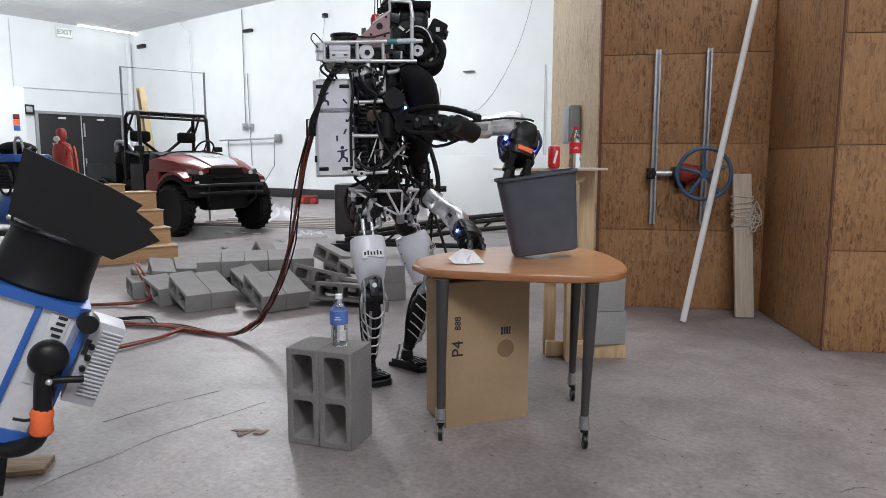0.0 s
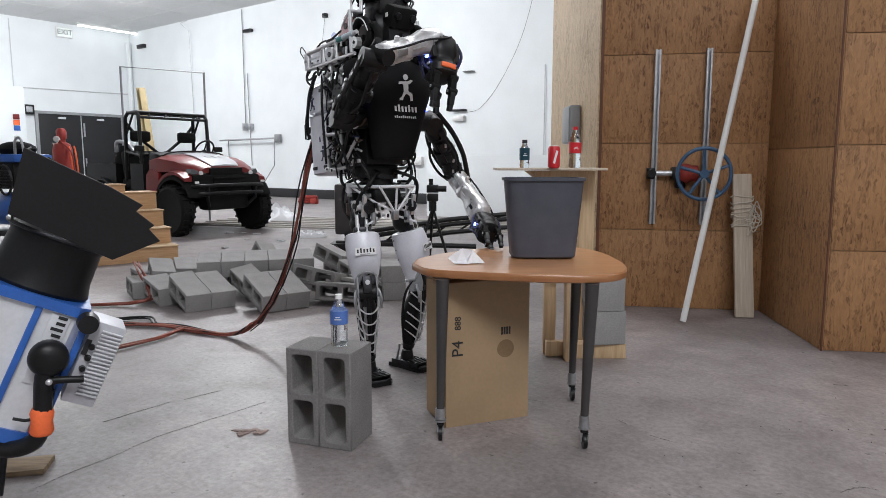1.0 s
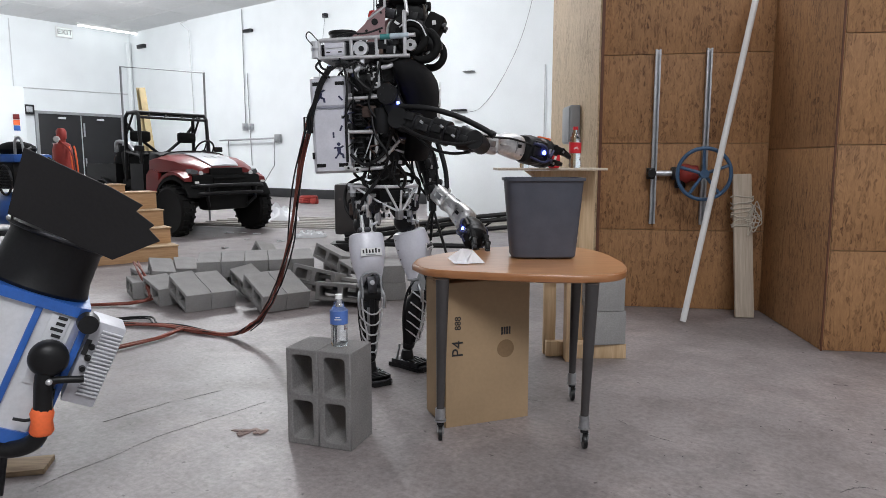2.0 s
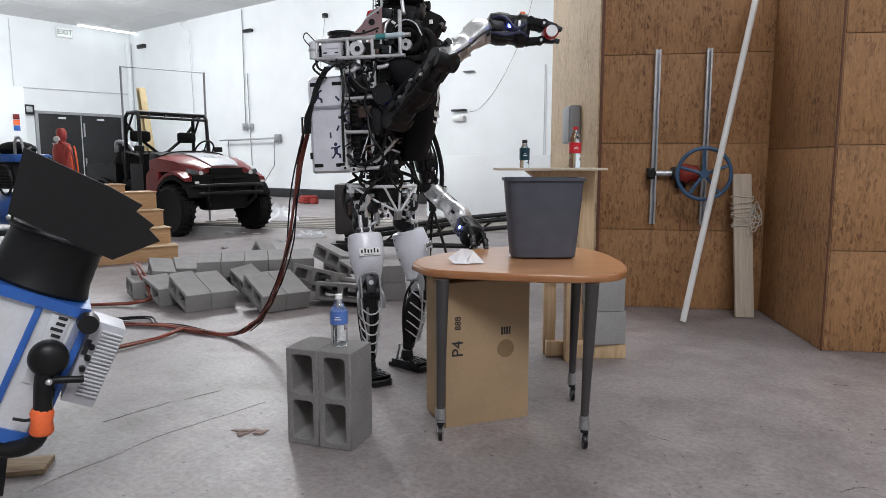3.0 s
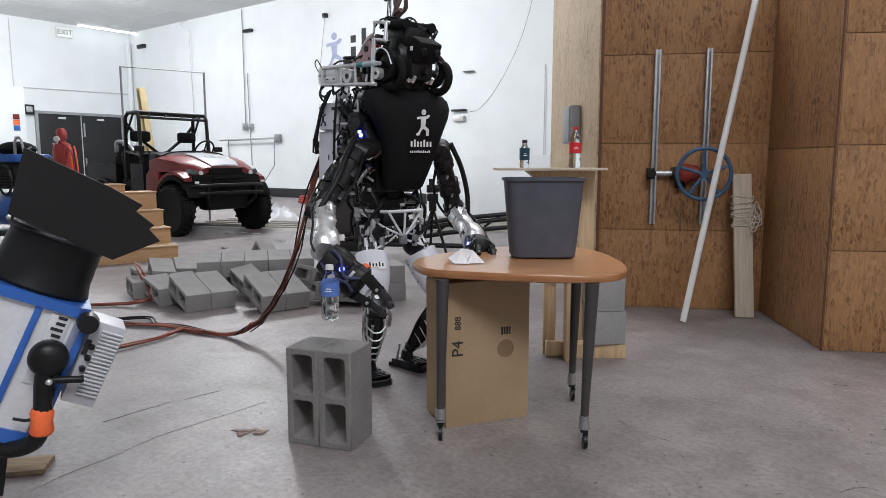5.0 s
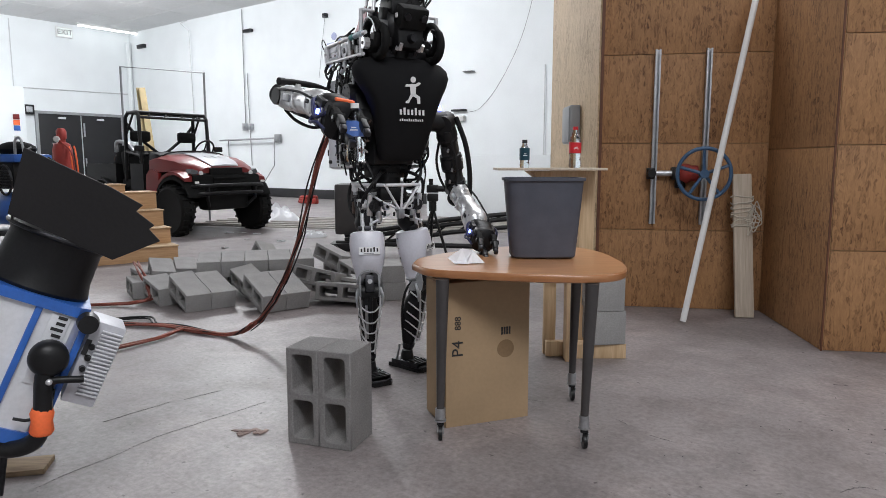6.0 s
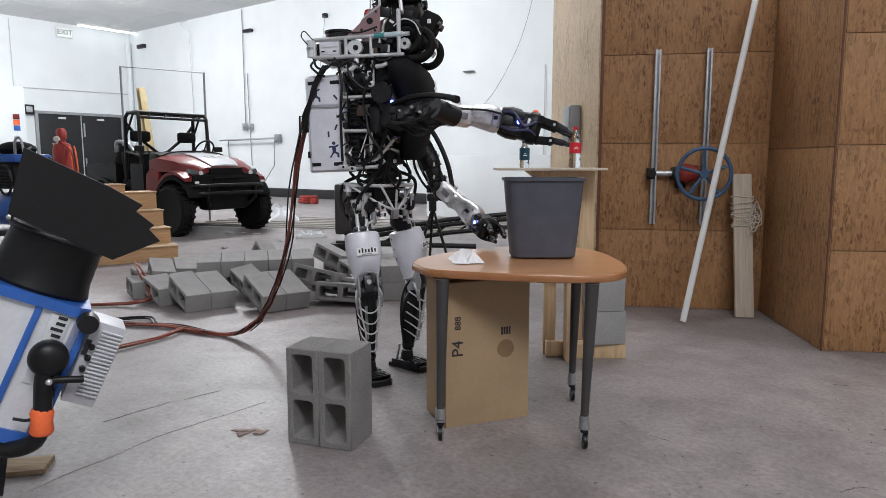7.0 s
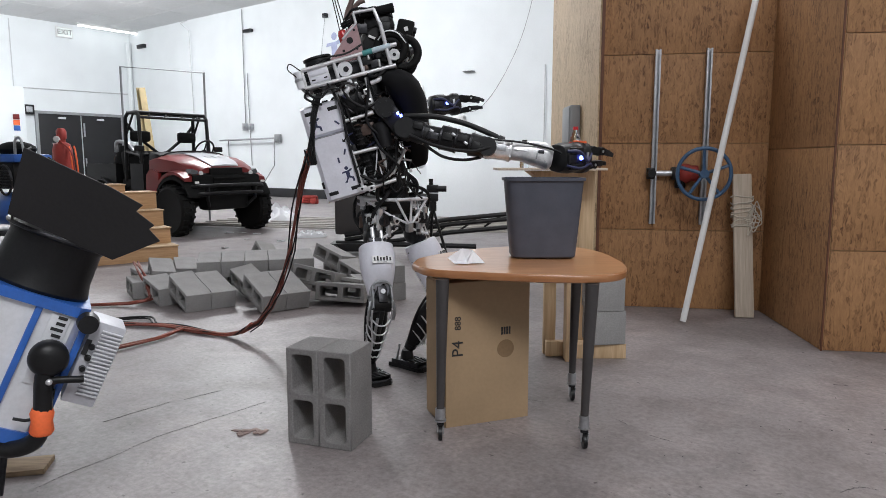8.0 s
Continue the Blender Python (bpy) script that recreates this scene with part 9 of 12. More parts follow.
    walk(upper_arm_r, [
        (0, pose(0.139, -0.268, 1.305, -19.8, 4.5, -50.2)), (0.1, pose(0.139, -0.268, 1.305, -19.8, 4.5, -50.2)),
        (0.133, pose(0.128, -0.268, 1.313, -12.5, -9.2, -36.5)), (0.167, pose(0.114, -0.269, 1.319, -8.5, -23.9, -23.4)),
        (0.2, pose(0.102, -0.270, 1.326, -8.1, -38.6, -9.7)), (0.5, pose(0.102, -0.270, 1.326, -8.1, -38.6, -9.7)),
        (0.7, pose(0.102, -0.270, 1.326, -8.3, -40.2, -10.1)), (0.8, pose(0.102, -0.270, 1.326, -8.3, -40.2, -10.1)),
        (0.867, pose(-0.074, -0.288, 1.333, -11.8, -36.2, -42.0)), (0.9, pose(-0.164, -0.268, 1.336, -14.1, -35.5, -56.6)),
        (1.1, pose(-0.183, -0.266, 1.334, -12.6, -35.8, -53.2)), (1.2, pose(-0.010, -0.301, 1.329, -9.8, -23.3, -40.6)),
        (1.27, pose(0.015, -0.302, 1.328, -4.5, -13.2, -14.9)), (1.3, pose(0.028, -0.302, 1.328, 0.2, -8.8, -1.2)),
        (1.5, pose(0.067, -0.294, 1.328, -2.3, 6.3, -2.6)), (1.7, pose(0.103, -0.285, 1.328, -11.0, 16.2, -21.5)),
        (2.3, pose(0.103, -0.285, 1.328, -11.9, 14.0, -24.3)), (2.8, pose(0.087, -0.289, 1.328, -12.9, -30.9, -39.8)),
        (2.9, pose(0.082, -0.291, 1.328, -11.7, -35.3, -35.3)), (3, pose(0.078, -0.292, 1.328, -13.2, -37.6, -44.5)),
        (3.1, pose(0.078, -0.292, 1.328, -13.2, -37.6, -44.5)), (3.2, pose(0.042, -0.302, 1.325, -14.9, 0.1, -51.1)),
        (3.3, pose(0.041, -0.302, 1.325, -16.1, 7.3, -53.4)), (3.4, pose(0.040, -0.303, 1.325, -15.7, 7.3, -53.0)),
        (3.47, pose(-0.044, -0.304, 1.325, -17.0, 9.3, -68.8)), (3.5, pose(-0.086, -0.299, 1.325, -17.9, 10.3, -77.0)),
        (3.6, pose(-0.149, -0.271, 1.325, -22.3, 5.2, -131.4)), (3.8, pose(-0.182, -0.252, 1.323, -21.3, -0.5, -159.3)),
        (3.9, pose(-0.171, -0.262, 1.305, -23.1, 7.3, -161.2)), (4, pose(-0.158, -0.271, 1.289, -25.3, 15.3, -163.7)),
        (4.1, pose(-0.126, -0.299, 1.229, -36.2, 41.7, -129.4)), (4.13, pose(-0.123, -0.302, 1.198, -59.7, 65.0, -105.3)),
        (4.17, pose(-0.123, -0.305, 1.167, 78.3, 87.0, 77.2)), (4.2, pose(-0.120, -0.306, 1.136, 74.5, 61.5, 116.5)),
        (4.3, pose(-0.098, -0.310, 1.107, 163.6, 79.5, 137.1)), (4.5, pose(-0.081, -0.312, 1.101, -94.7, 81.8, -140.8)),
        (4.7, pose(-0.081, -0.312, 1.101, -94.7, 81.8, -140.8)), (4.83, pose(-0.093, -0.307, 1.138, -57.3, 65.8, -116.8)),
        (4.95, pose(-0.103, -0.301, 1.173, -45.8, 51.7, -117.6)), (5.07, pose(-0.113, -0.296, 1.206, -36.7, 38.6, -121.6)),
        (5.2, pose(-0.123, -0.289, 1.244, -26.9, 25.4, -128.0)), (5.5, pose(-0.167, -0.264, 1.291, -25.1, 8.4, -138.8)),
        (5.8, pose(-0.206, -0.232, 1.337, -20.5, -6.8, -149.1)), (5.9, pose(-0.206, -0.232, 1.337, -20.5, -6.8, -149.1)),
        (5.93, pose(-0.191, -0.242, 1.335, -20.1, -8.2, -140.1)), (5.97, pose(-0.173, -0.253, 1.333, -20.0, -9.6, -131.8)),
        (6, pose(-0.158, -0.260, 1.331, -20.0, -11.0, -123.1)), (6.07, pose(-0.008, -0.306, 1.332, -19.7, -11.7, -99.8)),
        (6.1, pose(0.065, -0.295, 1.331, -19.8, -12.1, -87.8)), (6.13, pose(0.073, -0.292, 1.332, -18.8, -12.1, -83.0)),
        (6.17, pose(0.080, -0.289, 1.332, -17.5, -12.3, -79.9)), (6.2, pose(0.086, -0.285, 1.334, -16.4, -12.7, -75.8)),
        (6.3, pose(0.083, -0.287, 1.334, -16.5, -11.8, -75.4)), (6.5, pose(0.078, -0.289, 1.334, -20.1, 0.4, -71.1)),
        (6.8, pose(0.079, -0.289, 1.334, -19.5, -0.4, -70.7)), (7, pose(0.073, -0.289, 1.334, -16.7, -1.0, -53.7)),
        (7.1, pose(0.071, -0.289, 1.334, -4.1, -13.3, -4.7)), (7.13, pose(0.070, -0.289, 1.334, -4.1, -14.8, -4.6)),
        (7.2, pose(0.069, -0.289, 1.334, -4.1, -17.6, -4.8)), (7.4, pose(0.067, -0.288, 1.335, -4.1, -13.9, -5.0)),
        (7.7, pose(0.078, -0.285, 1.335, -4.8, -13.3, -5.2)), (7.8, pose(0.124, -0.264, 1.292, -9.2, 4.9, -8.5)),
        (8, pose(0.125, -0.265, 1.287, -9.4, 13.1, -7.9)),
    ])
    walk(forearm_r, [
        (0, pose(0.369, -0.544, 1.276, 4.9, -4.1, 32.8)), (0.1, pose(0.369, -0.544, 1.276, 4.9, -4.1, 32.8)),
        (0.133, pose(0.413, -0.480, 1.370, 4.0, -10.0, 30.0)), (0.167, pose(0.422, -0.402, 1.468, 3.5, -16.6, 27.6)),
        (0.2, pose(0.394, -0.320, 1.563, 3.0, -22.9, 25.7)), (0.5, pose(0.394, -0.320, 1.563, 3.0, -22.9, 25.7)),
        (0.7, pose(0.389, -0.321, 1.573, 8.5, -25.7, 38.2)), (0.8, pose(0.389, -0.321, 1.573, 8.5, -25.7, 38.2)),
        (0.867, pose(0.176, -0.513, 1.580, 15.7, -19.3, 39.9)), (0.9, pose(0.028, -0.560, 1.586, 19.3, -16.3, 40.8)),
        (1.1, pose(0.026, -0.545, 1.586, 19.7, -16.6, 40.0)), (1.2, pose(0.253, -0.527, 1.479, 15.0, -1.4, 40.2)),
        (1.27, pose(0.354, -0.392, 1.410, 11.2, -1.4, 31.0)), (1.3, pose(0.383, -0.309, 1.383, 9.2, -1.9, 26.2)),
        (1.5, pose(0.424, -0.310, 1.288, 9.1, -0.5, 35.6)), (1.7, pose(0.425, -0.412, 1.227, 9.6, 4.6, 44.0)),
        (2.3, pose(0.421, -0.429, 1.240, 9.7, 4.8, 44.2)), (2.8, pose(0.340, -0.499, 1.524, 4.8, 4.3, 21.6)),
        (2.9, pose(0.340, -0.473, 1.551, 8.7, -8.2, 30.7)), (3, pose(0.302, -0.512, 1.570, 19.1, -30.5, 50.1)),
        (3.1, pose(0.302, -0.512, 1.570, 19.1, -30.5, 50.1)), (3.2, pose(0.268, -0.582, 1.324, 13.7, -3.7, 44.1)),
        (3.3, pose(0.254, -0.588, 1.279, 14.4, -1.4, 47.2)), (3.4, pose(0.255, -0.588, 1.279, 14.7, -0.5, 47.3)),
        (3.47, pose(0.084, -0.635, 1.266, 0.1, 8.5, -14.7)), (3.5, pose(-0.006, -0.645, 1.261, -8.8, 6.1, -46.5)),
        (3.6, pose(-0.386, -0.540, 1.292, 0.2, 6.7, -38.1)), (3.8, pose(-0.528, -0.383, 1.326, 3.1, 11.1, -37.4)),
        (3.9, pose(-0.509, -0.377, 1.260, -0.3, 9.5, -46.0)), (4, pose(-0.492, -0.368, 1.194, -3.4, 7.2, -53.4)),
        (4.1, pose(-0.296, -0.507, 0.990, -15.3, 20.9, -81.0)), (4.13, pose(-0.163, -0.448, 0.872, -17.2, 16.2, -84.4)),
        (4.17, pose(-0.119, -0.286, 0.808, -18.7, 14.1, -86.8)), (4.2, pose(-0.197, -0.153, 0.819, -18.0, 16.9, -85.1)),
        (4.3, pose(-0.146, -0.265, 0.753, -19.3, 15.8, -88.8)), (4.5, pose(-0.121, -0.344, 0.744, -20.9, 23.9, -90.7)),
        (4.7, pose(-0.121, -0.344, 0.744, -20.9, 23.9, -90.7)), (4.83, pose(-0.159, -0.438, 0.810, -18.3, 25.8, -85.8)),
        (4.95, pose(-0.206, -0.499, 0.890, -16.3, 27.9, -81.6)), (5.07, pose(-0.260, -0.535, 0.981, -14.9, 29.1, -78.3)),
        (5.2, pose(-0.324, -0.546, 1.089, -14.4, 29.0, -76.3)), (5.5, pose(-0.436, -0.500, 1.238, -7.4, 13.6, -65.6)),
        (5.8, pose(-0.537, -0.431, 1.383, -3.1, -3.5, -54.4)), (5.9, pose(-0.537, -0.431, 1.383, -3.1, -3.5, -54.4)),
        (5.93, pose(-0.491, -0.493, 1.391, -3.3, 1.3, -52.9)), (5.97, pose(-0.437, -0.547, 1.400, -3.3, 6.2, -51.1)),
        (6, pose(-0.374, -0.592, 1.408, -3.3, 10.9, -49.6)), (6.07, pose(-0.076, -0.695, 1.413, -13.4, 18.4, -59.8)),
        (6.1, pose(0.080, -0.687, 1.415, -19.2, 21.5, -65.7)), (6.13, pose(0.121, -0.687, 1.417, 0.6, 21.3, -17.4)),
        (6.17, pose(0.151, -0.686, 1.420, 13.1, 9.3, 23.0)), (6.2, pose(0.184, -0.670, 1.423, 15.5, -4.7, 53.8)),
        (6.3, pose(0.182, -0.668, 1.416, 15.7, -4.7, 53.6)), (6.5, pose(0.196, -0.635, 1.331, 13.7, -1.3, 47.6)),
        (6.8, pose(0.198, -0.629, 1.336, 14.1, -1.8, 48.1)), (7, pose(0.286, -0.579, 1.340, 10.0, 2.3, 41.3)),
        (7.1, pose(0.420, -0.317, 1.417, -5.1, 21.7, -7.3)), (7.13, pose(0.417, -0.317, 1.426, -5.1, 22.1, -7.3)),
        (7.2, pose(0.411, -0.318, 1.443, -5.1, 22.8, -7.1)), (7.4, pose(0.415, -0.319, 1.422, -5.2, 21.7, -7.5)),
        (7.7, pose(0.427, -0.317, 1.418, -5.9, 20.7, -7.8)), (7.8, pose(0.478, -0.317, 1.261, -9.4, 8.7, -9.3)),
        (8, pose(0.472, -0.313, 1.206, -6.9, 9.1, -0.3)),
    ])
    walk(hand_r, [
        (0, pose(0.671, -0.349, 1.302, -43.0, 60.1, -113.5)), (0.1, pose(0.671, -0.349, 1.302, -43.0, 60.1, -113.5)),
        (0.133, pose(0.721, -0.302, 1.433, -64.7, 70.6, -98.0)), (0.167, pose(0.728, -0.242, 1.571, -95.6, 82.8, -92.9)),
        (0.2, pose(0.693, -0.176, 1.703, 106.6, 83.3, 144.9)), (0.5, pose(0.693, -0.176, 1.703, 106.6, 83.3, 144.9)),
        (0.7, pose(0.644, -0.120, 1.729, 19.9, 84.2, 44.0)), (0.8, pose(0.644, -0.120, 1.729, 19.9, 84.2, 44.0)),
        (0.867, pose(0.437, -0.295, 1.699, -38.9, 74.9, -70.2)), (0.9, pose(0.290, -0.334, 1.687, -32.8, 68.5, -92.4)),
        (1.1, pose(0.290, -0.323, 1.689, -32.4, 68.9, -92.4)), (1.2, pose(0.528, -0.295, 1.488, -19.6, 42.5, -67.2)),
        (1.27, pose(0.662, -0.207, 1.419, 13.3, 18.1, 8.4)), (1.3, pose(0.706, -0.151, 1.395, 12.7, -1.1, 36.6)),
        (1.5, pose(0.717, -0.101, 1.291, 10.8, -0.5, 36.1)), (1.7, pose(0.683, -0.162, 1.199, 10.8, 7.7, 43.2)),
        (2.3, pose(0.678, -0.179, 1.210, 10.8, 8.0, 43.3)), (2.8, pose(0.673, -0.367, 1.497, 21.6, 55.7, 62.4)),
        (2.9, pose(0.646, -0.291, 1.602, -5.4, 23.2, -9.1)), (3, pose(0.501, -0.274, 1.753, -1.5, 4.3, 1.6)),
        (3.1, pose(0.501, -0.274, 1.753, -1.5, 4.3, 1.6)), (3.2, pose(0.526, -0.332, 1.347, 4.0, 7.4, 9.5)),
        (3.3, pose(0.499, -0.324, 1.288, -2.0, 10.6, -8.9)), (3.4, pose(0.499, -0.323, 1.282, -1.7, 11.9, -8.9)),
        (3.47, pose(0.428, -0.725, 1.213, 6.9, 15.0, 6.6)), (3.5, pose(0.241, -0.905, 1.222, 11.4, 15.7, 14.5)),
        (3.6, pose(-0.105, -0.761, 1.250, 19.8, 7.1, 44.3)), (3.8, pose(-0.247, -0.598, 1.256, 20.1, 5.2, 49.0)),
        (3.9, pose(-0.263, -0.632, 1.200, 6.0, 1.3, 1.0)), (4, pose(-0.279, -0.655, 1.149, -0.6, -11.6, -45.6)),
        (4.1, pose(-0.243, -0.839, 0.862, -14.3, 21.8, -73.5)), (4.13, pose(-0.129, -0.793, 0.771, -19.4, 40.9, -28.7)),
        (4.17, pose(-0.100, -0.635, 0.720, -0.1, 56.0, 33.3)), (4.2, pose(-0.167, -0.496, 0.715, 31.1, 49.8, 105.9)),
        (4.3, pose(-0.139, -0.610, 0.655, 27.4, 44.9, 107.5)), (4.5, pose(-0.124, -0.673, 0.598, 25.9, 42.0, 108.0)),
        (4.7, pose(-0.124, -0.673, 0.598, 25.9, 42.0, 108.0)), (4.83, pose(-0.135, -0.761, 0.653, 7.8, 48.6, 55.6)),
        (4.95, pose(-0.160, -0.814, 0.722, -9.1, 43.8, 8.9)), (5.07, pose(-0.197, -0.843, 0.806, -15.9, 32.4, -29.8)),
        (5.2, pose(-0.249, -0.851, 0.915, -12.3, 18.4, -67.7)), (5.5, pose(-0.291, -0.819, 1.153, 13.1, 13.6, 1.9)),
        (5.8, pose(-0.328, -0.723, 1.405, 18.7, -10.7, 64.4)), (5.9, pose(-0.328, -0.723, 1.405, 18.7, -10.7, 64.4)),
        (5.93, pose(-0.274, -0.780, 1.383, 19.2, 5.4, 23.9)), (5.97, pose(-0.212, -0.826, 1.361, 8.7, 17.8, -18.8)),
        (6, pose(-0.145, -0.861, 1.340, -8.2, 19.5, -64.8)), (6.07, pose(0.096, -0.991, 1.299, 8.6, 16.4, 8.2)),
        (6.1, pose(0.218, -0.992, 1.283, 12.4, 8.7, 42.7)), (6.13, pose(0.441, -0.787, 1.287, 6.2, 10.0, 25.9)),
        (6.17, pose(0.478, -0.547, 1.362, -0.1, 9.4, 9.0)), (6.2, pose(0.396, -0.380, 1.453, -6.0, 7.1, -7.6)),
        (6.3, pose(0.395, -0.379, 1.446, -5.8, 7.6, -7.6)), (6.5, pose(0.438, -0.370, 1.339, -5.8, 8.1, -9.0)),
        (6.8, pose(0.438, -0.362, 1.347, -5.8, 9.3, -9.1)), (7, pose(0.556, -0.341, 1.325, -6.2, 13.8, -10.6)),
        (7.1, pose(0.752, -0.360, 1.283, 6.5, 1.9, 26.6)), (7.13, pose(0.747, -0.359, 1.290, 7.1, 2.2, 28.6)),
        (7.2, pose(0.741, -0.359, 1.303, 8.4, 2.8, 32.6)), (7.4, pose(0.747, -0.362, 1.289, 8.2, 4.7, 32.3)),
        (7.7, pose(0.761, -0.362, 1.291, 8.7, 7.9, 36.2)), (7.8, pose(0.829, -0.375, 1.207, 5.4, -0.0, 39.4)),
        (8, pose(0.828, -0.315, 1.149, 4.0, -1.7, 35.1)),
    ])
    walk(upper_arm_l, [
        (0, pose(0.120, 0.278, 1.305, -9.0, 76.9, -1.4)), (0.1, pose(0.120, 0.278, 1.305, -9.0, 76.9, -1.4)),
        (0.133, pose(0.109, 0.277, 1.313, -8.1, 75.3, -0.6)), (0.167, pose(0.096, 0.276, 1.319, -6.7, 73.5, 0.7)),
        (0.2, pose(0.083, 0.276, 1.326, -6.7, 71.7, 0.5)), (0.5, pose(0.083, 0.276, 1.326, -6.7, 71.7, 0.5)),
        (0.7, pose(0.083, 0.276, 1.326, -6.7, 71.7, 0.5)), (0.8, pose(0.083, 0.276, 1.326, -6.7, 71.7, 0.5)),
        (0.867, pose(0.210, 0.178, 1.333, 37.5, 57.4, 51.5)), (0.9, pose(0.241, 0.098, 1.336, 42.5, 47.6, 58.2)),
        (1.1, pose(0.235, 0.085, 1.334, 46.2, 49.3, 61.5)), (1.2, pose(0.238, 0.186, 1.329, 38.8, 70.2, 42.2)),
        (1.27, pose(0.222, 0.203, 1.328, 30.0, 74.8, 30.1)), (1.3, pose(0.214, 0.211, 1.328, 22.5, 76.8, 20.8)),
        (1.5, pose(0.181, 0.239, 1.328, 10.4, 78.2, 11.2)), (1.7, pose(0.161, 0.258, 1.328, 1.5, 75.4, 5.4)),
        (2.3, pose(0.161, 0.258, 1.328, 2.5, 76.6, 6.8)), (2.8, pose(0.164, 0.252, 1.328, 6.8, 78.5, 10.4)),
        (2.9, pose(0.168, 0.249, 1.328, 27.4, 77.7, 36.1)), (3, pose(0.172, 0.246, 1.328, 44.8, 71.8, 64.0)),
        (3.1, pose(0.172, 0.246, 1.328, 47.0, 68.7, 70.8)), (3.2, pose(0.211, 0.218, 1.325, 55.9, 72.8, 70.3)),
        (3.3, pose(0.219, 0.213, 1.325, 21.0, 79.6, 18.0)), (3.4, pose(0.227, 0.210, 1.325, 16.4, 76.4, 12.7)),
        (3.47, pose(0.240, 0.163, 1.325, 25.3, 73.7, 15.5)), (3.5, pose(0.243, 0.136, 1.325, 29.2, 72.5, 16.4)),
        (3.6, pose(0.294, 0.050, 1.325, 61.5, 63.2, 60.8)), (3.8, pose(0.300, 0.005, 1.323, 57.0, 76.0, 24.9)),
        (3.9, pose(0.302, 0.012, 1.305, 64.0, 70.2, 45.8)), (4, pose(0.304, 0.019, 1.289, 64.3, 64.2, 59.8)),
        (4.1, pose(0.280, 0.066, 1.229, 61.5, 72.1, 43.6)), (4.13, pose(0.276, 0.071, 1.198, 61.1, 63.1, 57.4)),
        (4.17, pose(0.270, 0.074, 1.167, 57.1, 54.9, 67.3)), (4.2, pose(0.265, 0.080, 1.136, 52.3, 48.1, 76.2)),
        (4.3, pose(0.275, 0.091, 1.107, 47.2, 43.4, 80.4)), (4.5, pose(0.277, 0.100, 1.101, 55.8, 51.3, 80.1)),
        (4.7, pose(0.277, 0.100, 1.101, 55.8, 51.3, 80.1)), (4.83, pose(0.282, 0.090, 1.138, 60.0, 57.1, 71.8)),
        (4.95, pose(0.286, 0.081, 1.173, 63.3, 62.7, 64.1)), (5.07, pose(0.291, 0.072, 1.206, 65.3, 68.5, 55.0)),
        (5.2, pose(0.295, 0.061, 1.244, 64.9, 75.5, 41.5)), (5.5, pose(0.302, 0.017, 1.291, 63.5, 71.8, 37.4)),
        (5.8, pose(0.301, -0.028, 1.337, 62.0, 68.4, 33.0)), (5.9, pose(0.301, -0.028, 1.337, 62.0, 68.4, 33.0)),
        (5.93, pose(0.304, -0.012, 1.335, 66.5, 69.1, 41.7)), (5.97, pose(0.308, 0.005, 1.333, 71.0, 70.0, 50.4)),
        (6, pose(0.309, 0.021, 1.331, 75.5, 70.2, 59.2)), (6.07, pose(0.243, 0.179, 1.332, 45.0, 78.5, 40.8)),
        (6.1, pose(0.179, 0.239, 1.331, 13.7, 79.9, 15.1)), (6.13, pose(0.167, 0.246, 1.332, 8.9, 77.9, 11.2)),
        (6.17, pose(0.156, 0.251, 1.332, 5.9, 75.9, 9.3)), (6.2, pose(0.144, 0.258, 1.334, 2.7, 74.1, 7.2)),
        (6.3, pose(0.147, 0.255, 1.334, 4.2, 74.3, 8.4)), (6.5, pose(0.153, 0.252, 1.334, 5.2, 75.0, 8.8)),
        (6.8, pose(0.154, 0.252, 1.334, 17.7, 73.1, 27.0)), (7, pose(0.149, 0.252, 1.334, 3.4, 69.1, 7.0)),
        (7.1, pose(0.146, 0.252, 1.334, 20.5, 9.4, 74.1)), (7.13, pose(0.145, 0.252, 1.334, 19.6, 5.8, 73.3)),
        (7.2, pose(0.145, 0.252, 1.334, 18.0, -1.2, 72.5)), (7.4, pose(0.143, 0.252, 1.335, 17.8, -3.5, 74.6)),
        (7.7, pose(0.135, 0.258, 1.335, 17.8, -6.1, 78.8)), (7.8, pose(0.066, 0.279, 1.292, 14.4, -7.6, 83.1)),
        (8, pose(0.067, 0.278, 1.287, 14.4, -8.4, 84.4)),
    ])
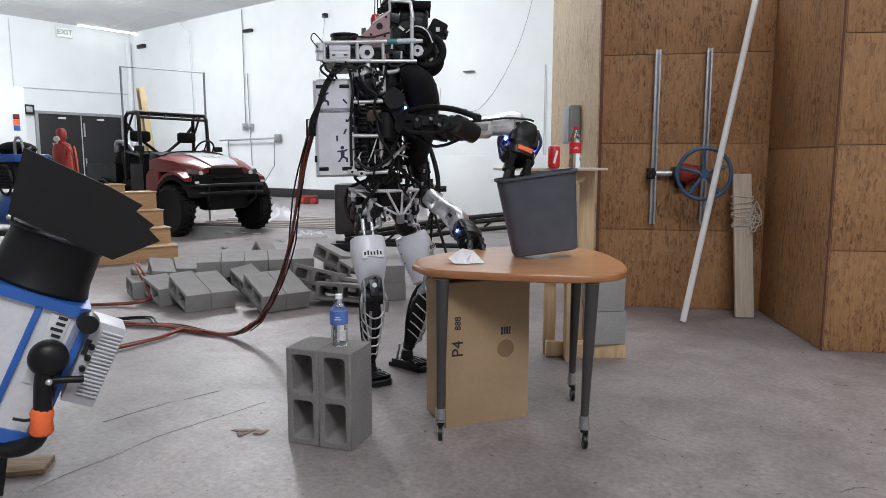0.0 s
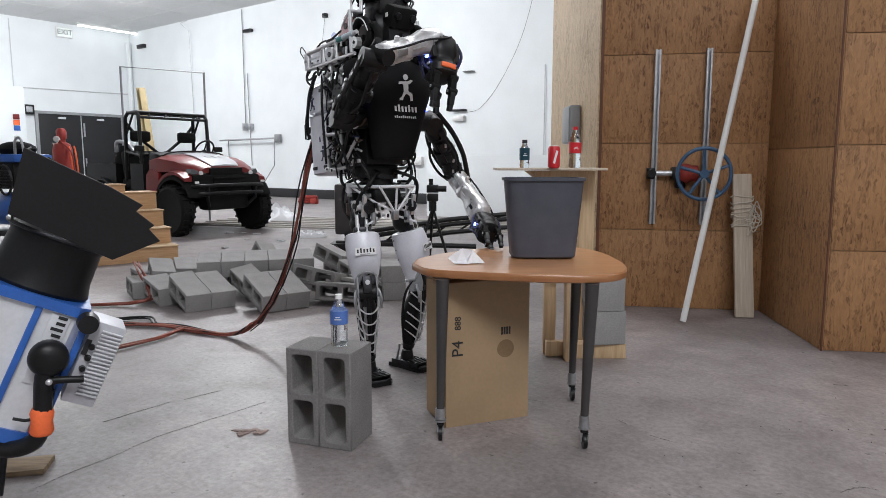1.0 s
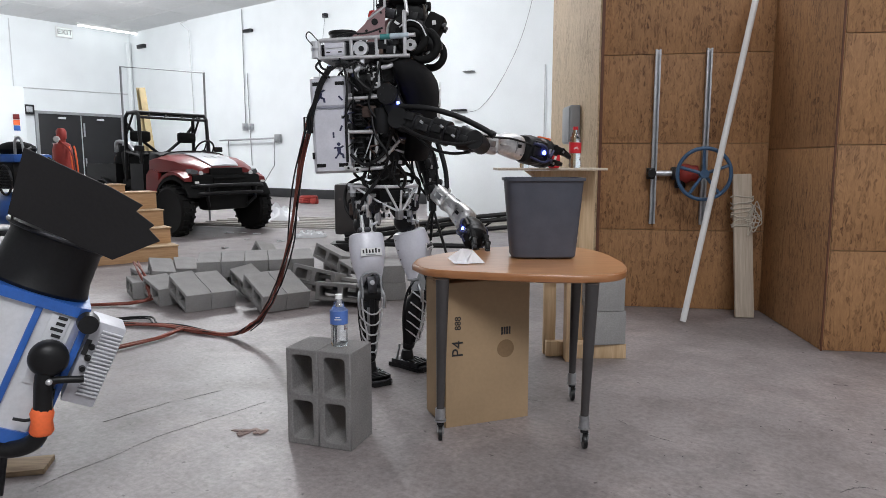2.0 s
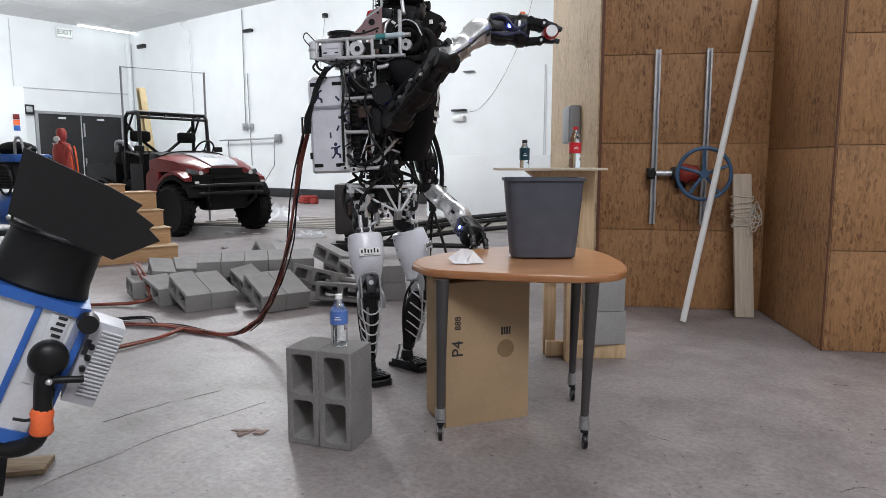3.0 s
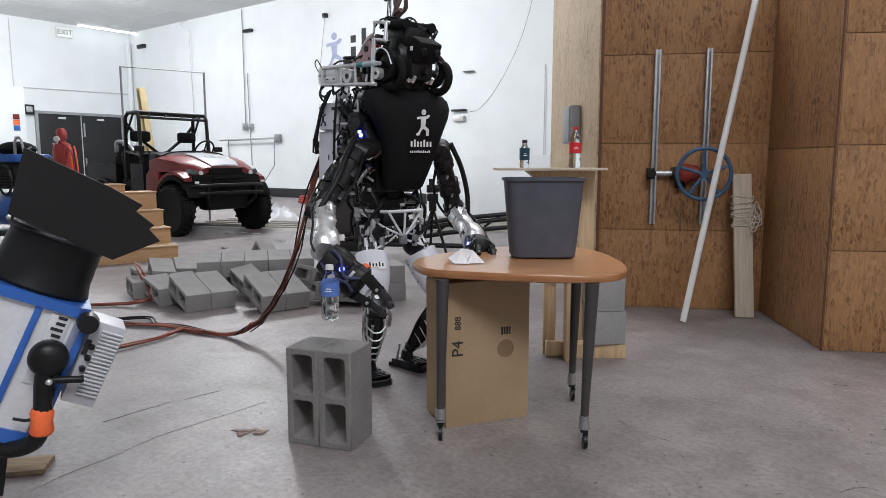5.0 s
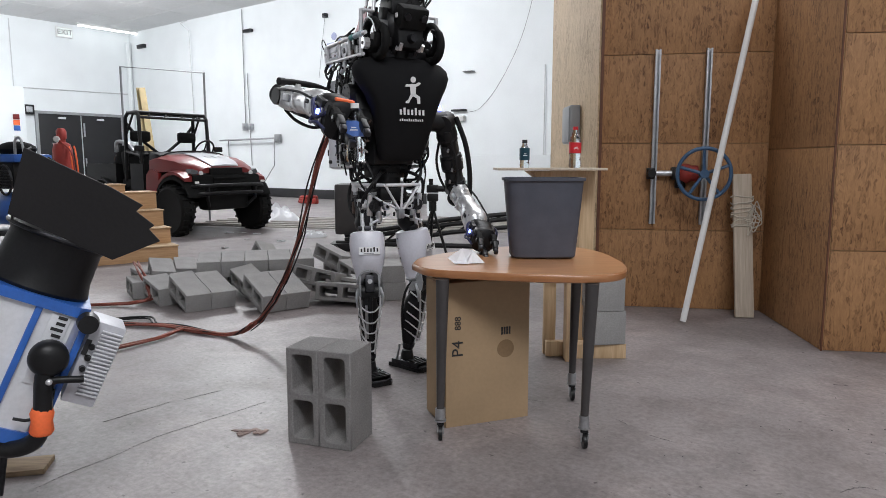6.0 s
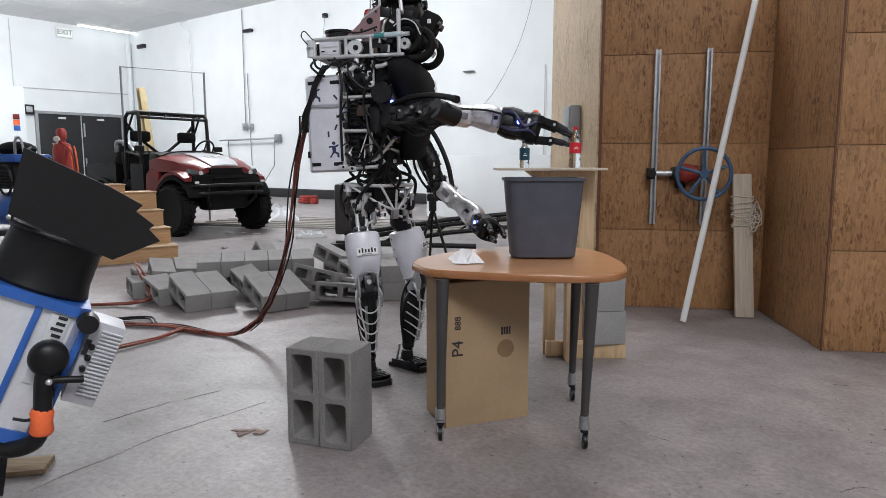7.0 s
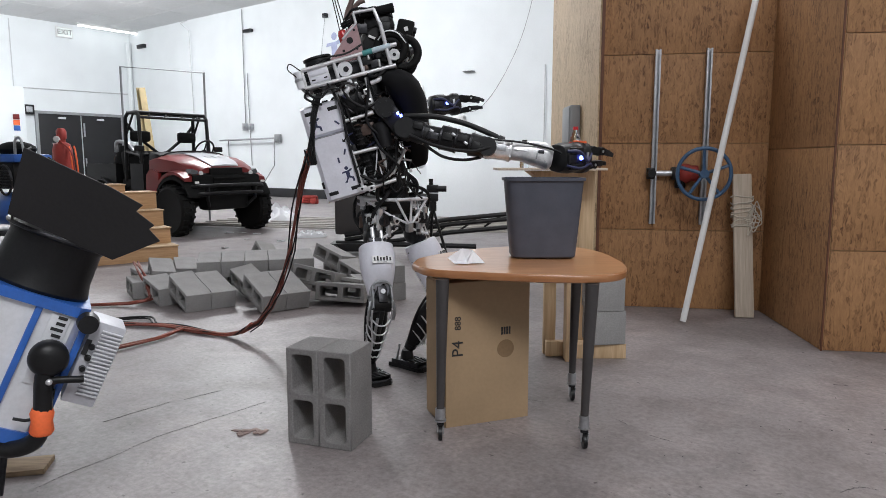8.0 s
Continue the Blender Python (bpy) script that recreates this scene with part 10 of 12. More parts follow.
    walk(forearm_l, [
        (0, pose(0.201, 0.276, 0.954, -21.5, 27.1, -50.0)), (0.1, pose(0.201, 0.276, 0.954, -21.5, 27.1, -50.0)),
        (0.133, pose(0.200, 0.276, 0.965, -18.6, 31.1, -37.1)), (0.167, pose(0.198, 0.277, 0.974, -14.7, 34.5, -23.6)),
        (0.2, pose(0.196, 0.277, 0.985, -9.4, 37.3, -8.5)), (0.5, pose(0.196, 0.277, 0.985, -9.4, 37.3, -8.5)),
        (0.7, pose(0.196, 0.277, 0.985, -9.4, 37.3, -8.5)), (0.8, pose(0.196, 0.277, 0.985, -9.4, 37.3, -8.5)),
        (0.867, pose(0.331, 0.330, 1.030, -12.1, 39.6, -41.9)), (0.9, pose(0.369, 0.304, 1.071, -10.1, 42.8, -53.6)),
        (1.1, pose(0.347, 0.292, 1.061, -9.9, 41.7, -55.1)), (1.2, pose(0.328, 0.268, 0.991, -18.8, 28.7, -62.3)),
        (1.27, pose(0.304, 0.251, 0.980, -19.4, 26.5, -61.9)), (1.3, pose(0.291, 0.240, 0.977, -19.7, 25.5, -61.7)),
        (1.5, pose(0.253, 0.254, 0.975, -19.2, 26.1, -54.4)), (1.7, pose(0.251, 0.267, 0.979, -20.6, 28.4, -52.4)),
        (2.3, pose(0.244, 0.268, 0.977, -20.6, 29.2, -52.0)), (2.8, pose(0.235, 0.265, 0.975, -20.0, 29.3, -51.5)),
        (2.9, pose(0.230, 0.294, 0.976, -19.7, 29.2, -51.4)), (3, pose(0.222, 0.347, 0.986, -19.4, 31.3, -49.6)),
        (3.1, pose(0.215, 0.369, 0.992, -19.3, 32.9, -48.0)), (3.2, pose(0.246, 0.318, 0.981, -18.3, 30.4, -54.2)),
        (3.3, pose(0.281, 0.234, 0.971, -19.0, 29.5, -58.4)), (3.4, pose(0.309, 0.228, 0.975, -19.9, 32.1, -60.5)),
        (3.47, pose(0.338, 0.190, 0.979, -17.6, 32.4, -63.7)), (3.5, pose(0.347, 0.167, 0.981, -16.2, 32.5, -64.9)),
        (3.6, pose(0.373, 0.192, 1.003, -10.9, 36.1, -66.1)), (3.8, pose(0.378, 0.041, 0.974, -8.6, 30.7, -68.3)),
        (3.9, pose(0.387, 0.099, 0.967, -9.0, 31.1, -68.1)), (4, pose(0.383, 0.154, 0.965, -9.2, 31.7, -67.7)),
        (4.1, pose(0.360, 0.143, 0.887, -14.7, 22.7, -69.5)), (4.13, pose(0.364, 0.208, 0.877, -14.8, 23.6, -69.2)),
        (4.17, pose(0.350, 0.265, 0.872, -14.5, 25.1, -68.0)), (4.2, pose(0.323, 0.313, 0.868, -14.1, 26.1, -66.4)),
        (4.3, pose(0.318, 0.348, 0.859, -14.5, 26.9, -66.6)), (4.5, pose(0.316, 0.322, 0.820, -16.0, 21.6, -70.2)),
        (4.7, pose(0.316, 0.322, 0.820, -16.0, 21.6, -70.2)), (4.83, pose(0.343, 0.276, 0.836, -15.7, 22.3, -70.6)),
        (4.95, pose(0.359, 0.230, 0.853, -15.5, 23.3, -70.8)), (5.07, pose(0.366, 0.180, 0.871, -15.3, 24.3, -71.1)),
        (5.2, pose(0.362, 0.121, 0.895, -14.4, 25.7, -70.5)), (5.5, pose(0.391, 0.085, 0.949, -12.3, 30.5, -70.6)),
        (5.8, pose(0.412, 0.045, 1.002, -9.6, 35.7, -69.8)), (5.9, pose(0.412, 0.045, 1.002, -9.6, 35.7, -69.8)),
        (5.93, pose(0.400, 0.073, 0.999, -10.1, 34.0, -69.9)), (5.97, pose(0.386, 0.099, 0.995, -10.5, 32.7, -69.8)),
        (6, pose(0.371, 0.126, 0.992, -11.1, 31.4, -69.8)), (6.07, pose(0.298, 0.226, 0.979, -17.9, 27.2, -65.6)),
        (6.1, pose(0.240, 0.255, 0.976, -21.3, 25.5, -63.5)), (6.13, pose(0.241, 0.261, 0.980, -22.0, 27.1, -62.6)),
        (6.17, pose(0.242, 0.266, 0.983, -22.6, 28.5, -61.5)), (6.2, pose(0.242, 0.270, 0.987, -23.2, 30.0, -60.4)),
        (6.3, pose(0.243, 0.270, 0.987, -22.9, 30.6, -59.3)), (6.5, pose(0.245, 0.267, 0.986, -22.0, 32.1, -56.3)),
        (6.8, pose(0.247, 0.300, 0.989, -22.5, 32.7, -56.9)), (7, pose(0.276, 0.268, 0.997, -18.8, 31.4, -44.3)),
        (7.1, pose(0.245, 0.599, 1.274, -21.1, 35.5, -63.3)), (7.13, pose(0.251, 0.605, 1.296, -21.7, 32.6, -68.9)),
        (7.2, pose(0.259, 0.614, 1.342, -21.7, 26.9, -79.2)), (7.4, pose(0.245, 0.623, 1.359, -21.3, 24.3, -80.3)),
        (7.7, pose(0.211, 0.641, 1.377, -20.5, 18.8, -77.1)), (7.8, pose(0.113, 0.666, 1.344, -18.5, -16.1, -70.2)),
        (8, pose(0.106, 0.668, 1.345, -18.3, -16.0, -71.3)),
    ])
    walk(hand_l, [
        (0, pose(0.407, 0.030, 0.791, -21.3, 20.7, -78.9)), (0.1, pose(0.407, 0.030, 0.791, -21.3, 20.7, -78.9)),
        (0.133, pose(0.445, 0.090, 0.779, -20.4, 21.2, -70.8)), (0.167, pose(0.471, 0.158, 0.770, -19.3, 21.6, -62.6)),
        (0.2, pose(0.479, 0.235, 0.767, -18.2, 21.9, -54.4)), (0.5, pose(0.479, 0.235, 0.767, -18.2, 21.9, -54.4)),
        (0.7, pose(0.479, 0.235, 0.767, -18.2, 21.9, -54.4)), (0.8, pose(0.479, 0.235, 0.767, -18.2, 21.9, -54.4)),
        (0.867, pose(0.537, 0.145, 0.801, -16.8, 21.4, -72.4)), (0.9, pose(0.526, 0.092, 0.826, -16.0, 21.3, -81.4)),
        (1.1, pose(0.501, 0.071, 0.822, -15.5, 18.8, -81.3)), (1.2, pose(0.475, -0.012, 0.818, -19.3, 19.4, -81.5)),
        (1.27, pose(0.456, -0.034, 0.820, -19.9, 20.0, -81.5)), (1.3, pose(0.445, -0.045, 0.822, -20.2, 20.3, -81.6)),
        (1.5, pose(0.442, -0.009, 0.817, -20.7, 19.5, -83.0)), (1.7, pose(0.444, 0.016, 0.808, -21.0, 19.7, -82.6)),
        (2.3, pose(0.437, 0.020, 0.802, -21.0, 19.7, -81.7)), (2.8, pose(0.430, 0.020, 0.799, -20.8, 19.6, -81.0)),
        (2.9, pose(0.426, 0.048, 0.800, -20.6, 18.9, -79.7)), (3, pose(0.421, 0.112, 0.799, -20.4, 18.4, -78.2)),
        (3.1, pose(0.418, 0.145, 0.797, -20.3, 17.7, -76.8)), (3.2, pose(0.428, 0.066, 0.799, -19.8, 17.2, -79.1)),
        (3.3, pose(0.445, -0.033, 0.793, -19.9, 16.7, -81.2)), (3.4, pose(0.460, -0.037, 0.784, -20.0, 16.7, -83.0)),
        (3.47, pose(0.472, -0.083, 0.787, -18.4, 15.6, -83.4)), (3.5, pose(0.476, -0.108, 0.788, -17.7, 15.0, -83.7)),
        (3.6, pose(0.491, -0.075, 0.791, -14.2, 14.0, -84.0)), (3.8, pose(0.493, -0.246, 0.790, -12.5, 11.8, -85.1)),
        (3.9, pose(0.502, -0.187, 0.781, -12.8, 11.6, -85.3)), (4, pose(0.499, -0.129, 0.776, -13.2, 11.3, -85.5)),
        (4.1, pose(0.477, -0.169, 0.748, -17.1, 7.2, -86.7)), (4.13, pose(0.481, -0.101, 0.732, -17.4, 6.2, -87.0)),
        (4.17, pose(0.472, -0.038, 0.720, -17.7, 5.1, -87.2)), (4.2, pose(0.452, 0.017, 0.709, -18.0, 4.0, -87.5)),
        (4.3, pose(0.446, 0.053, 0.696, -18.1, 3.2, -86.2)), (4.5, pose(0.429, 0.007, 0.687, -18.1, 1.1, -83.8)),
        (4.7, pose(0.429, 0.007, 0.687, -18.1, 1.1, -83.8)), (4.83, pose(0.454, -0.038, 0.699, -17.7, 2.6, -84.2)),
        (4.95, pose(0.467, -0.083, 0.710, -17.3, 3.8, -84.6)), (5.07, pose(0.473, -0.131, 0.723, -17.0, 5.1, -85.0)),
        (5.2, pose(0.471, -0.185, 0.739, -16.6, 6.5, -85.4)), (5.5, pose(0.494, -0.207, 0.766, -14.7, 9.9, -86.2)),
        (5.8, pose(0.513, -0.230, 0.792, -12.9, 13.4, -86.8)), (5.9, pose(0.513, -0.230, 0.792, -12.9, 13.4, -86.8)),
        (5.93, pose(0.503, -0.207, 0.797, -13.2, 14.1, -86.1)), (5.97, pose(0.491, -0.185, 0.800, -13.6, 14.8, -85.3)),
        (6, pose(0.478, -0.163, 0.805, -13.9, 15.6, -84.6)), (6.07, pose(0.430, -0.066, 0.815, -18.4, 19.5, -79.3)),
        (6.1, pose(0.385, -0.036, 0.821, -20.6, 21.6, -76.7)), (6.13, pose(0.389, -0.024, 0.816, -20.7, 21.6, -76.9)),
        (6.17, pose(0.393, -0.012, 0.812, -20.8, 21.6, -77.0)), (6.2, pose(0.396, -0.001, 0.807, -21.0, 21.7, -77.2)),
        (6.3, pose(0.401, 0.003, 0.804, -20.9, 21.3, -77.8)), (6.5, pose(0.414, 0.013, 0.795, -20.9, 20.7, -79.1)),
        (6.8, pose(0.413, 0.046, 0.795, -20.9, 21.0, -79.0)), (7, pose(0.496, 0.054, 0.810, -19.8, 7.0, -77.3)),
        (7.1, pose(0.377, 0.337, 1.065, -15.2, 10.2, -42.9)), (7.13, pose(0.360, 0.322, 1.102, -7.2, 12.8, -17.6)),
        (7.2, pose(0.319, 0.298, 1.179, 8.3, 7.3, 32.8)), (7.4, pose(0.300, 0.300, 1.211, 7.2, 5.3, 29.4)),
        (7.7, pose(0.287, 0.309, 1.261, 5.0, 6.2, 24.7)), (7.8, pose(0.230, 0.341, 1.444, -1.1, -0.4, 19.2)),
        (8, pose(0.217, 0.340, 1.444, -1.7, -4.8, 17.4)),
    ])
    walk(red_can, [
        (0, pose(0.603, 3.720, 1.098, 0.0, -0.0, 0.0)), (1.6, pose(0.603, 3.720, 1.098, 0.0, -0.0, 0.0)),
        (2.3, pose(0.603, 3.720, 1.098, 0.0, -0.0, 0.0)), (2.8, pose(0.411, 3.375, 1.262, 111.6, 55.7, 62.4)),
        (2.9, pose(0.626, 3.275, 1.479, 84.6, 23.2, -9.1)), (3, pose(0.498, 3.345, 1.729, 88.5, 4.3, 1.6)),
        (3.1, pose(0.498, 3.345, 1.729, 88.5, 4.3, 1.6)), (3.2, pose(0.511, 3.327, 1.312, 94.0, 7.4, 9.5)),
        (3.3, pose(0.502, 3.243, 1.230, 88.0, 10.6, -8.9)), (3.4, pose(0.485, 3.100, 0.717, 0.0, -0.0, 30.0)),
        (8, pose(0.485, 3.100, 0.717, 0.0, -0.0, 30.0)),
    ])
    walk(water_bottle, [
        (0, pose(-0.419, 2.675, 0.397, 0.0, -0.0, 0.0)), (4, pose(-0.419, 2.675, 0.397, 0.0, -0.0, 0.0)),
        (4.7, pose(-0.419, 2.675, 0.397, 0.0, -0.0, 0.0)), (5.2, pose(-0.465, 2.502, 0.744, 0.0, -0.0, 0.0)),
        (5.8, pose(-0.582, 2.913, 1.326, 0.0, -0.0, 0.0)), (5.9, pose(-0.582, 2.913, 1.326, 0.0, -0.0, 0.0)),
        (6, pose(-0.318, 2.490, 1.133, 0.0, -0.0, 0.0)), (6.1, pose(0.065, 2.753, 1.133, 0.0, 8.0, -20.0)),
        (6.2, pose(0.382, 3.243, 1.307, 0.0, 8.0, -20.0)), (6.3, pose(0.382, 3.245, 1.298, 0.0, 8.0, -20.0)),
        (6.5, pose(0.435, 3.247, 1.184, 0.0, 8.0, -20.0)), (6.6, pose(0.435, 3.251, 1.185, 0.0, 8.0, -20.0)),
        (6.7, pose(0.395, 3.100, 0.717, 0.0, -0.0, 40.0)), (8, pose(0.395, 3.100, 0.717, 0.0, -0.0, 40.0)),
    ])
    walk(waste_bin, [
        (0, pose(0.467, 3.100, 0.726, 0.0, -8.0, 0.0)), (0.1, pose(0.467, 3.100, 0.726, 0.0, -8.0, 0.0)),
        (0.2, pose(0.455, 3.100, 0.705, 0.0, -0.0, 0.0)), (8, pose(0.455, 3.100, 0.705, 0.0, -0.0, 0.0)),
    ])
    walk(cable_pieces[0], [
        (0, pose(-0.629, 3.419, 1.364, -105.2, 69.2, 159.6)), (0.1, pose(-0.629, 3.419, 1.364, -105.2, 69.2, 159.6)),
        (0.2, pose(-0.669, 3.417, 1.298, -109.0, 70.1, 155.9)), (0.8, pose(-0.669, 3.417, 1.298, -109.0, 70.1, 155.9)),
        (0.9, pose(-0.651, 3.689, 1.356, -53.5, 68.1, -145.0)), (1.1, pose(-0.655, 3.697, 1.361, -51.9, 68.1, -143.3)),
        (1.2, pose(-0.666, 3.573, 1.373, -73.9, 72.7, -166.6)), (1.3, pose(-0.667, 3.535, 1.379, -82.7, 73.3, -175.8)),
        (1.5, pose(-0.668, 3.499, 1.379, -91.3, 73.4, 175.3)), (1.7, pose(-0.655, 3.464, 1.379, -98.6, 72.1, 167.4)),
        (2.3, pose(-0.655, 3.464, 1.379, -98.6, 72.1, 167.4)), (2.8, pose(-0.664, 3.476, 1.379, -96.5, 72.9, 169.6)),
        (3, pose(-0.666, 3.487, 1.379, -94.0, 73.2, 172.4)), (3.1, pose(-0.666, 3.487, 1.379, -94.0, 73.2, 172.4)),
        (3.2, pose(-0.664, 3.533, 1.384, -83.1, 73.3, -176.2)), (3.4, pose(-0.656, 3.545, 1.384, -80.5, 72.6, -173.5)),
        (3.5, pose(-0.664, 3.644, 1.384, -59.5, 71.1, -151.4)), (3.6, pose(-0.598, 3.735, 1.384, -52.6, 64.4, -143.9)),
        (3.8, pose(-0.564, 3.767, 1.390, -52.0, 61.8, -143.0)), (4, pose(-0.562, 3.754, 1.366, -53.5, 61.5, -144.7)),
        (4.1, pose(-0.610, 3.675, 1.322, -59.2, 65.2, -151.2)), (4.2, pose(-0.612, 3.654, 1.233, -62.2, 63.0, -154.4)),
        (4.3, pose(-0.603, 3.643, 1.204, -64.4, 61.6, -156.9)), (4.5, pose(-0.600, 3.632, 1.198, -66.2, 61.5, -158.9)),
        (4.7, pose(-0.600, 3.632, 1.198, -66.2, 61.5, -158.9)), (5.2, pose(-0.594, 3.684, 1.316, -59.2, 63.9, -151.1)),
        (5.8, pose(-0.546, 3.767, 1.404, -53.3, 61.5, -144.5)), (5.9, pose(-0.546, 3.767, 1.404, -53.3, 61.5, -144.5)),
        (6, pose(-0.577, 3.740, 1.398, -53.8, 63.7, -145.1)), (6.1, pose(-0.669, 3.498, 1.390, -91.6, 73.7, 175.0)),
        (6.2, pose(-0.672, 3.464, 1.384, -99.8, 73.4, 166.4)), (6.5, pose(-0.675, 3.476, 1.384, -97.3, 73.8, 169.1)),
        (6.8, pose(-0.675, 3.476, 1.384, -97.3, 73.8, 169.1)), (7, pose(-0.681, 3.476, 1.384, -97.7, 74.2, 168.8)),
        (7.1, pose(-0.684, 3.476, 1.384, -97.9, 74.4, 168.7)), (7.4, pose(-0.689, 3.477, 1.379, -98.0, 74.6, 168.6)),
        (7.7, pose(-0.686, 3.465, 1.379, -100.8, 74.2, 165.7)), (7.8, pose(-0.642, 3.391, 1.240, -110.1, 65.6, 153.3)),
        (8, pose(-0.640, 3.391, 1.228, -109.7, 65.0, 153.4)),
    ])
    walk(cable_pieces[1], [
        (0, pose(-0.655, 3.429, 1.289, -134.7, 52.3, 123.1)), (0.1, pose(-0.655, 3.429, 1.289, -134.7, 52.3, 123.1)),
        (0.2, pose(-0.692, 3.427, 1.230, -137.1, 51.2, 120.5)), (0.8, pose(-0.692, 3.427, 1.230, -137.1, 51.2, 120.5)),
        (0.9, pose(-0.675, 3.672, 1.282, -125.2, 60.8, 136.1)), (1.1, pose(-0.679, 3.679, 1.287, -125.1, 61.3, 136.4)),
        (1.2, pose(-0.689, 3.567, 1.298, -132.7, 58.0, 127.8)), (1.3, pose(-0.689, 3.533, 1.303, -134.4, 57.0, 125.8)),
        (1.5, pose(-0.691, 3.501, 1.303, -135.8, 55.9, 123.9)), (1.7, pose(-0.679, 3.470, 1.303, -135.8, 54.6, 123.3)),
        (2.3, pose(-0.679, 3.470, 1.303, -135.8, 54.6, 123.3)), (2.8, pose(-0.687, 3.480, 1.303, -136.2, 55.1, 123.2)),
        (3, pose(-0.689, 3.491, 1.303, -136.1, 55.5, 123.6)), (3.1, pose(-0.689, 3.491, 1.303, -136.1, 55.5, 123.6)),
        (3.2, pose(-0.687, 3.532, 1.308, -134.3, 57.1, 125.8)), (3.4, pose(-0.680, 3.542, 1.308, -133.1, 57.2, 127.0)),
        (3.5, pose(-0.687, 3.631, 1.308, -129.2, 60.5, 132.1)), (3.6, pose(-0.627, 3.713, 1.308, -118.3, 61.0, 143.0)),
        (3.8, pose(-0.597, 3.743, 1.313, -113.7, 60.7, 147.5)), (4, pose(-0.595, 3.730, 1.291, -114.3, 59.8, 146.5)),
        (4.1, pose(-0.638, 3.660, 1.251, -122.1, 58.3, 137.9)), (4.2, pose(-0.640, 3.640, 1.172, -122.1, 55.2, 136.3)),
        (4.3, pose(-0.632, 3.631, 1.145, -121.4, 53.7, 136.1)), (4.5, pose(-0.629, 3.621, 1.140, -121.6, 53.1, 135.6)),
        (4.7, pose(-0.629, 3.621, 1.140, -121.6, 53.1, 135.6)), (5.2, pose(-0.624, 3.668, 1.247, -120.3, 57.9, 139.5)),
        (5.8, pose(-0.581, 3.743, 1.326, -112.7, 60.5, 148.4)), (5.9, pose(-0.581, 3.743, 1.326, -112.7, 60.5, 148.4)),
        (6, pose(-0.609, 3.718, 1.320, -116.6, 60.8, 144.6)), (6.1, pose(-0.692, 3.500, 1.313, -136.1, 56.2, 123.9)),
        (6.2, pose(-0.695, 3.470, 1.308, -137.5, 55.1, 122.1)), (6.5, pose(-0.697, 3.480, 1.308, -137.3, 55.5, 122.4)),
        (6.8, pose(-0.697, 3.480, 1.308, -137.3, 55.5, 122.4)), (7, pose(-0.703, 3.480, 1.308, -137.9, 55.6, 122.0)),
        (7.1, pose(-0.705, 3.480, 1.308, -138.1, 55.7, 121.8)), (7.4, pose(-0.710, 3.481, 1.303, -138.5, 55.6, 121.5)),
        (7.7, pose(-0.707, 3.470, 1.303, -138.6, 55.2, 121.2)), (7.8, pose(-0.667, 3.404, 1.178, -134.2, 48.1, 121.2)),
        (8, pose(-0.665, 3.403, 1.167, -133.7, 47.7, 121.3)),
    ])
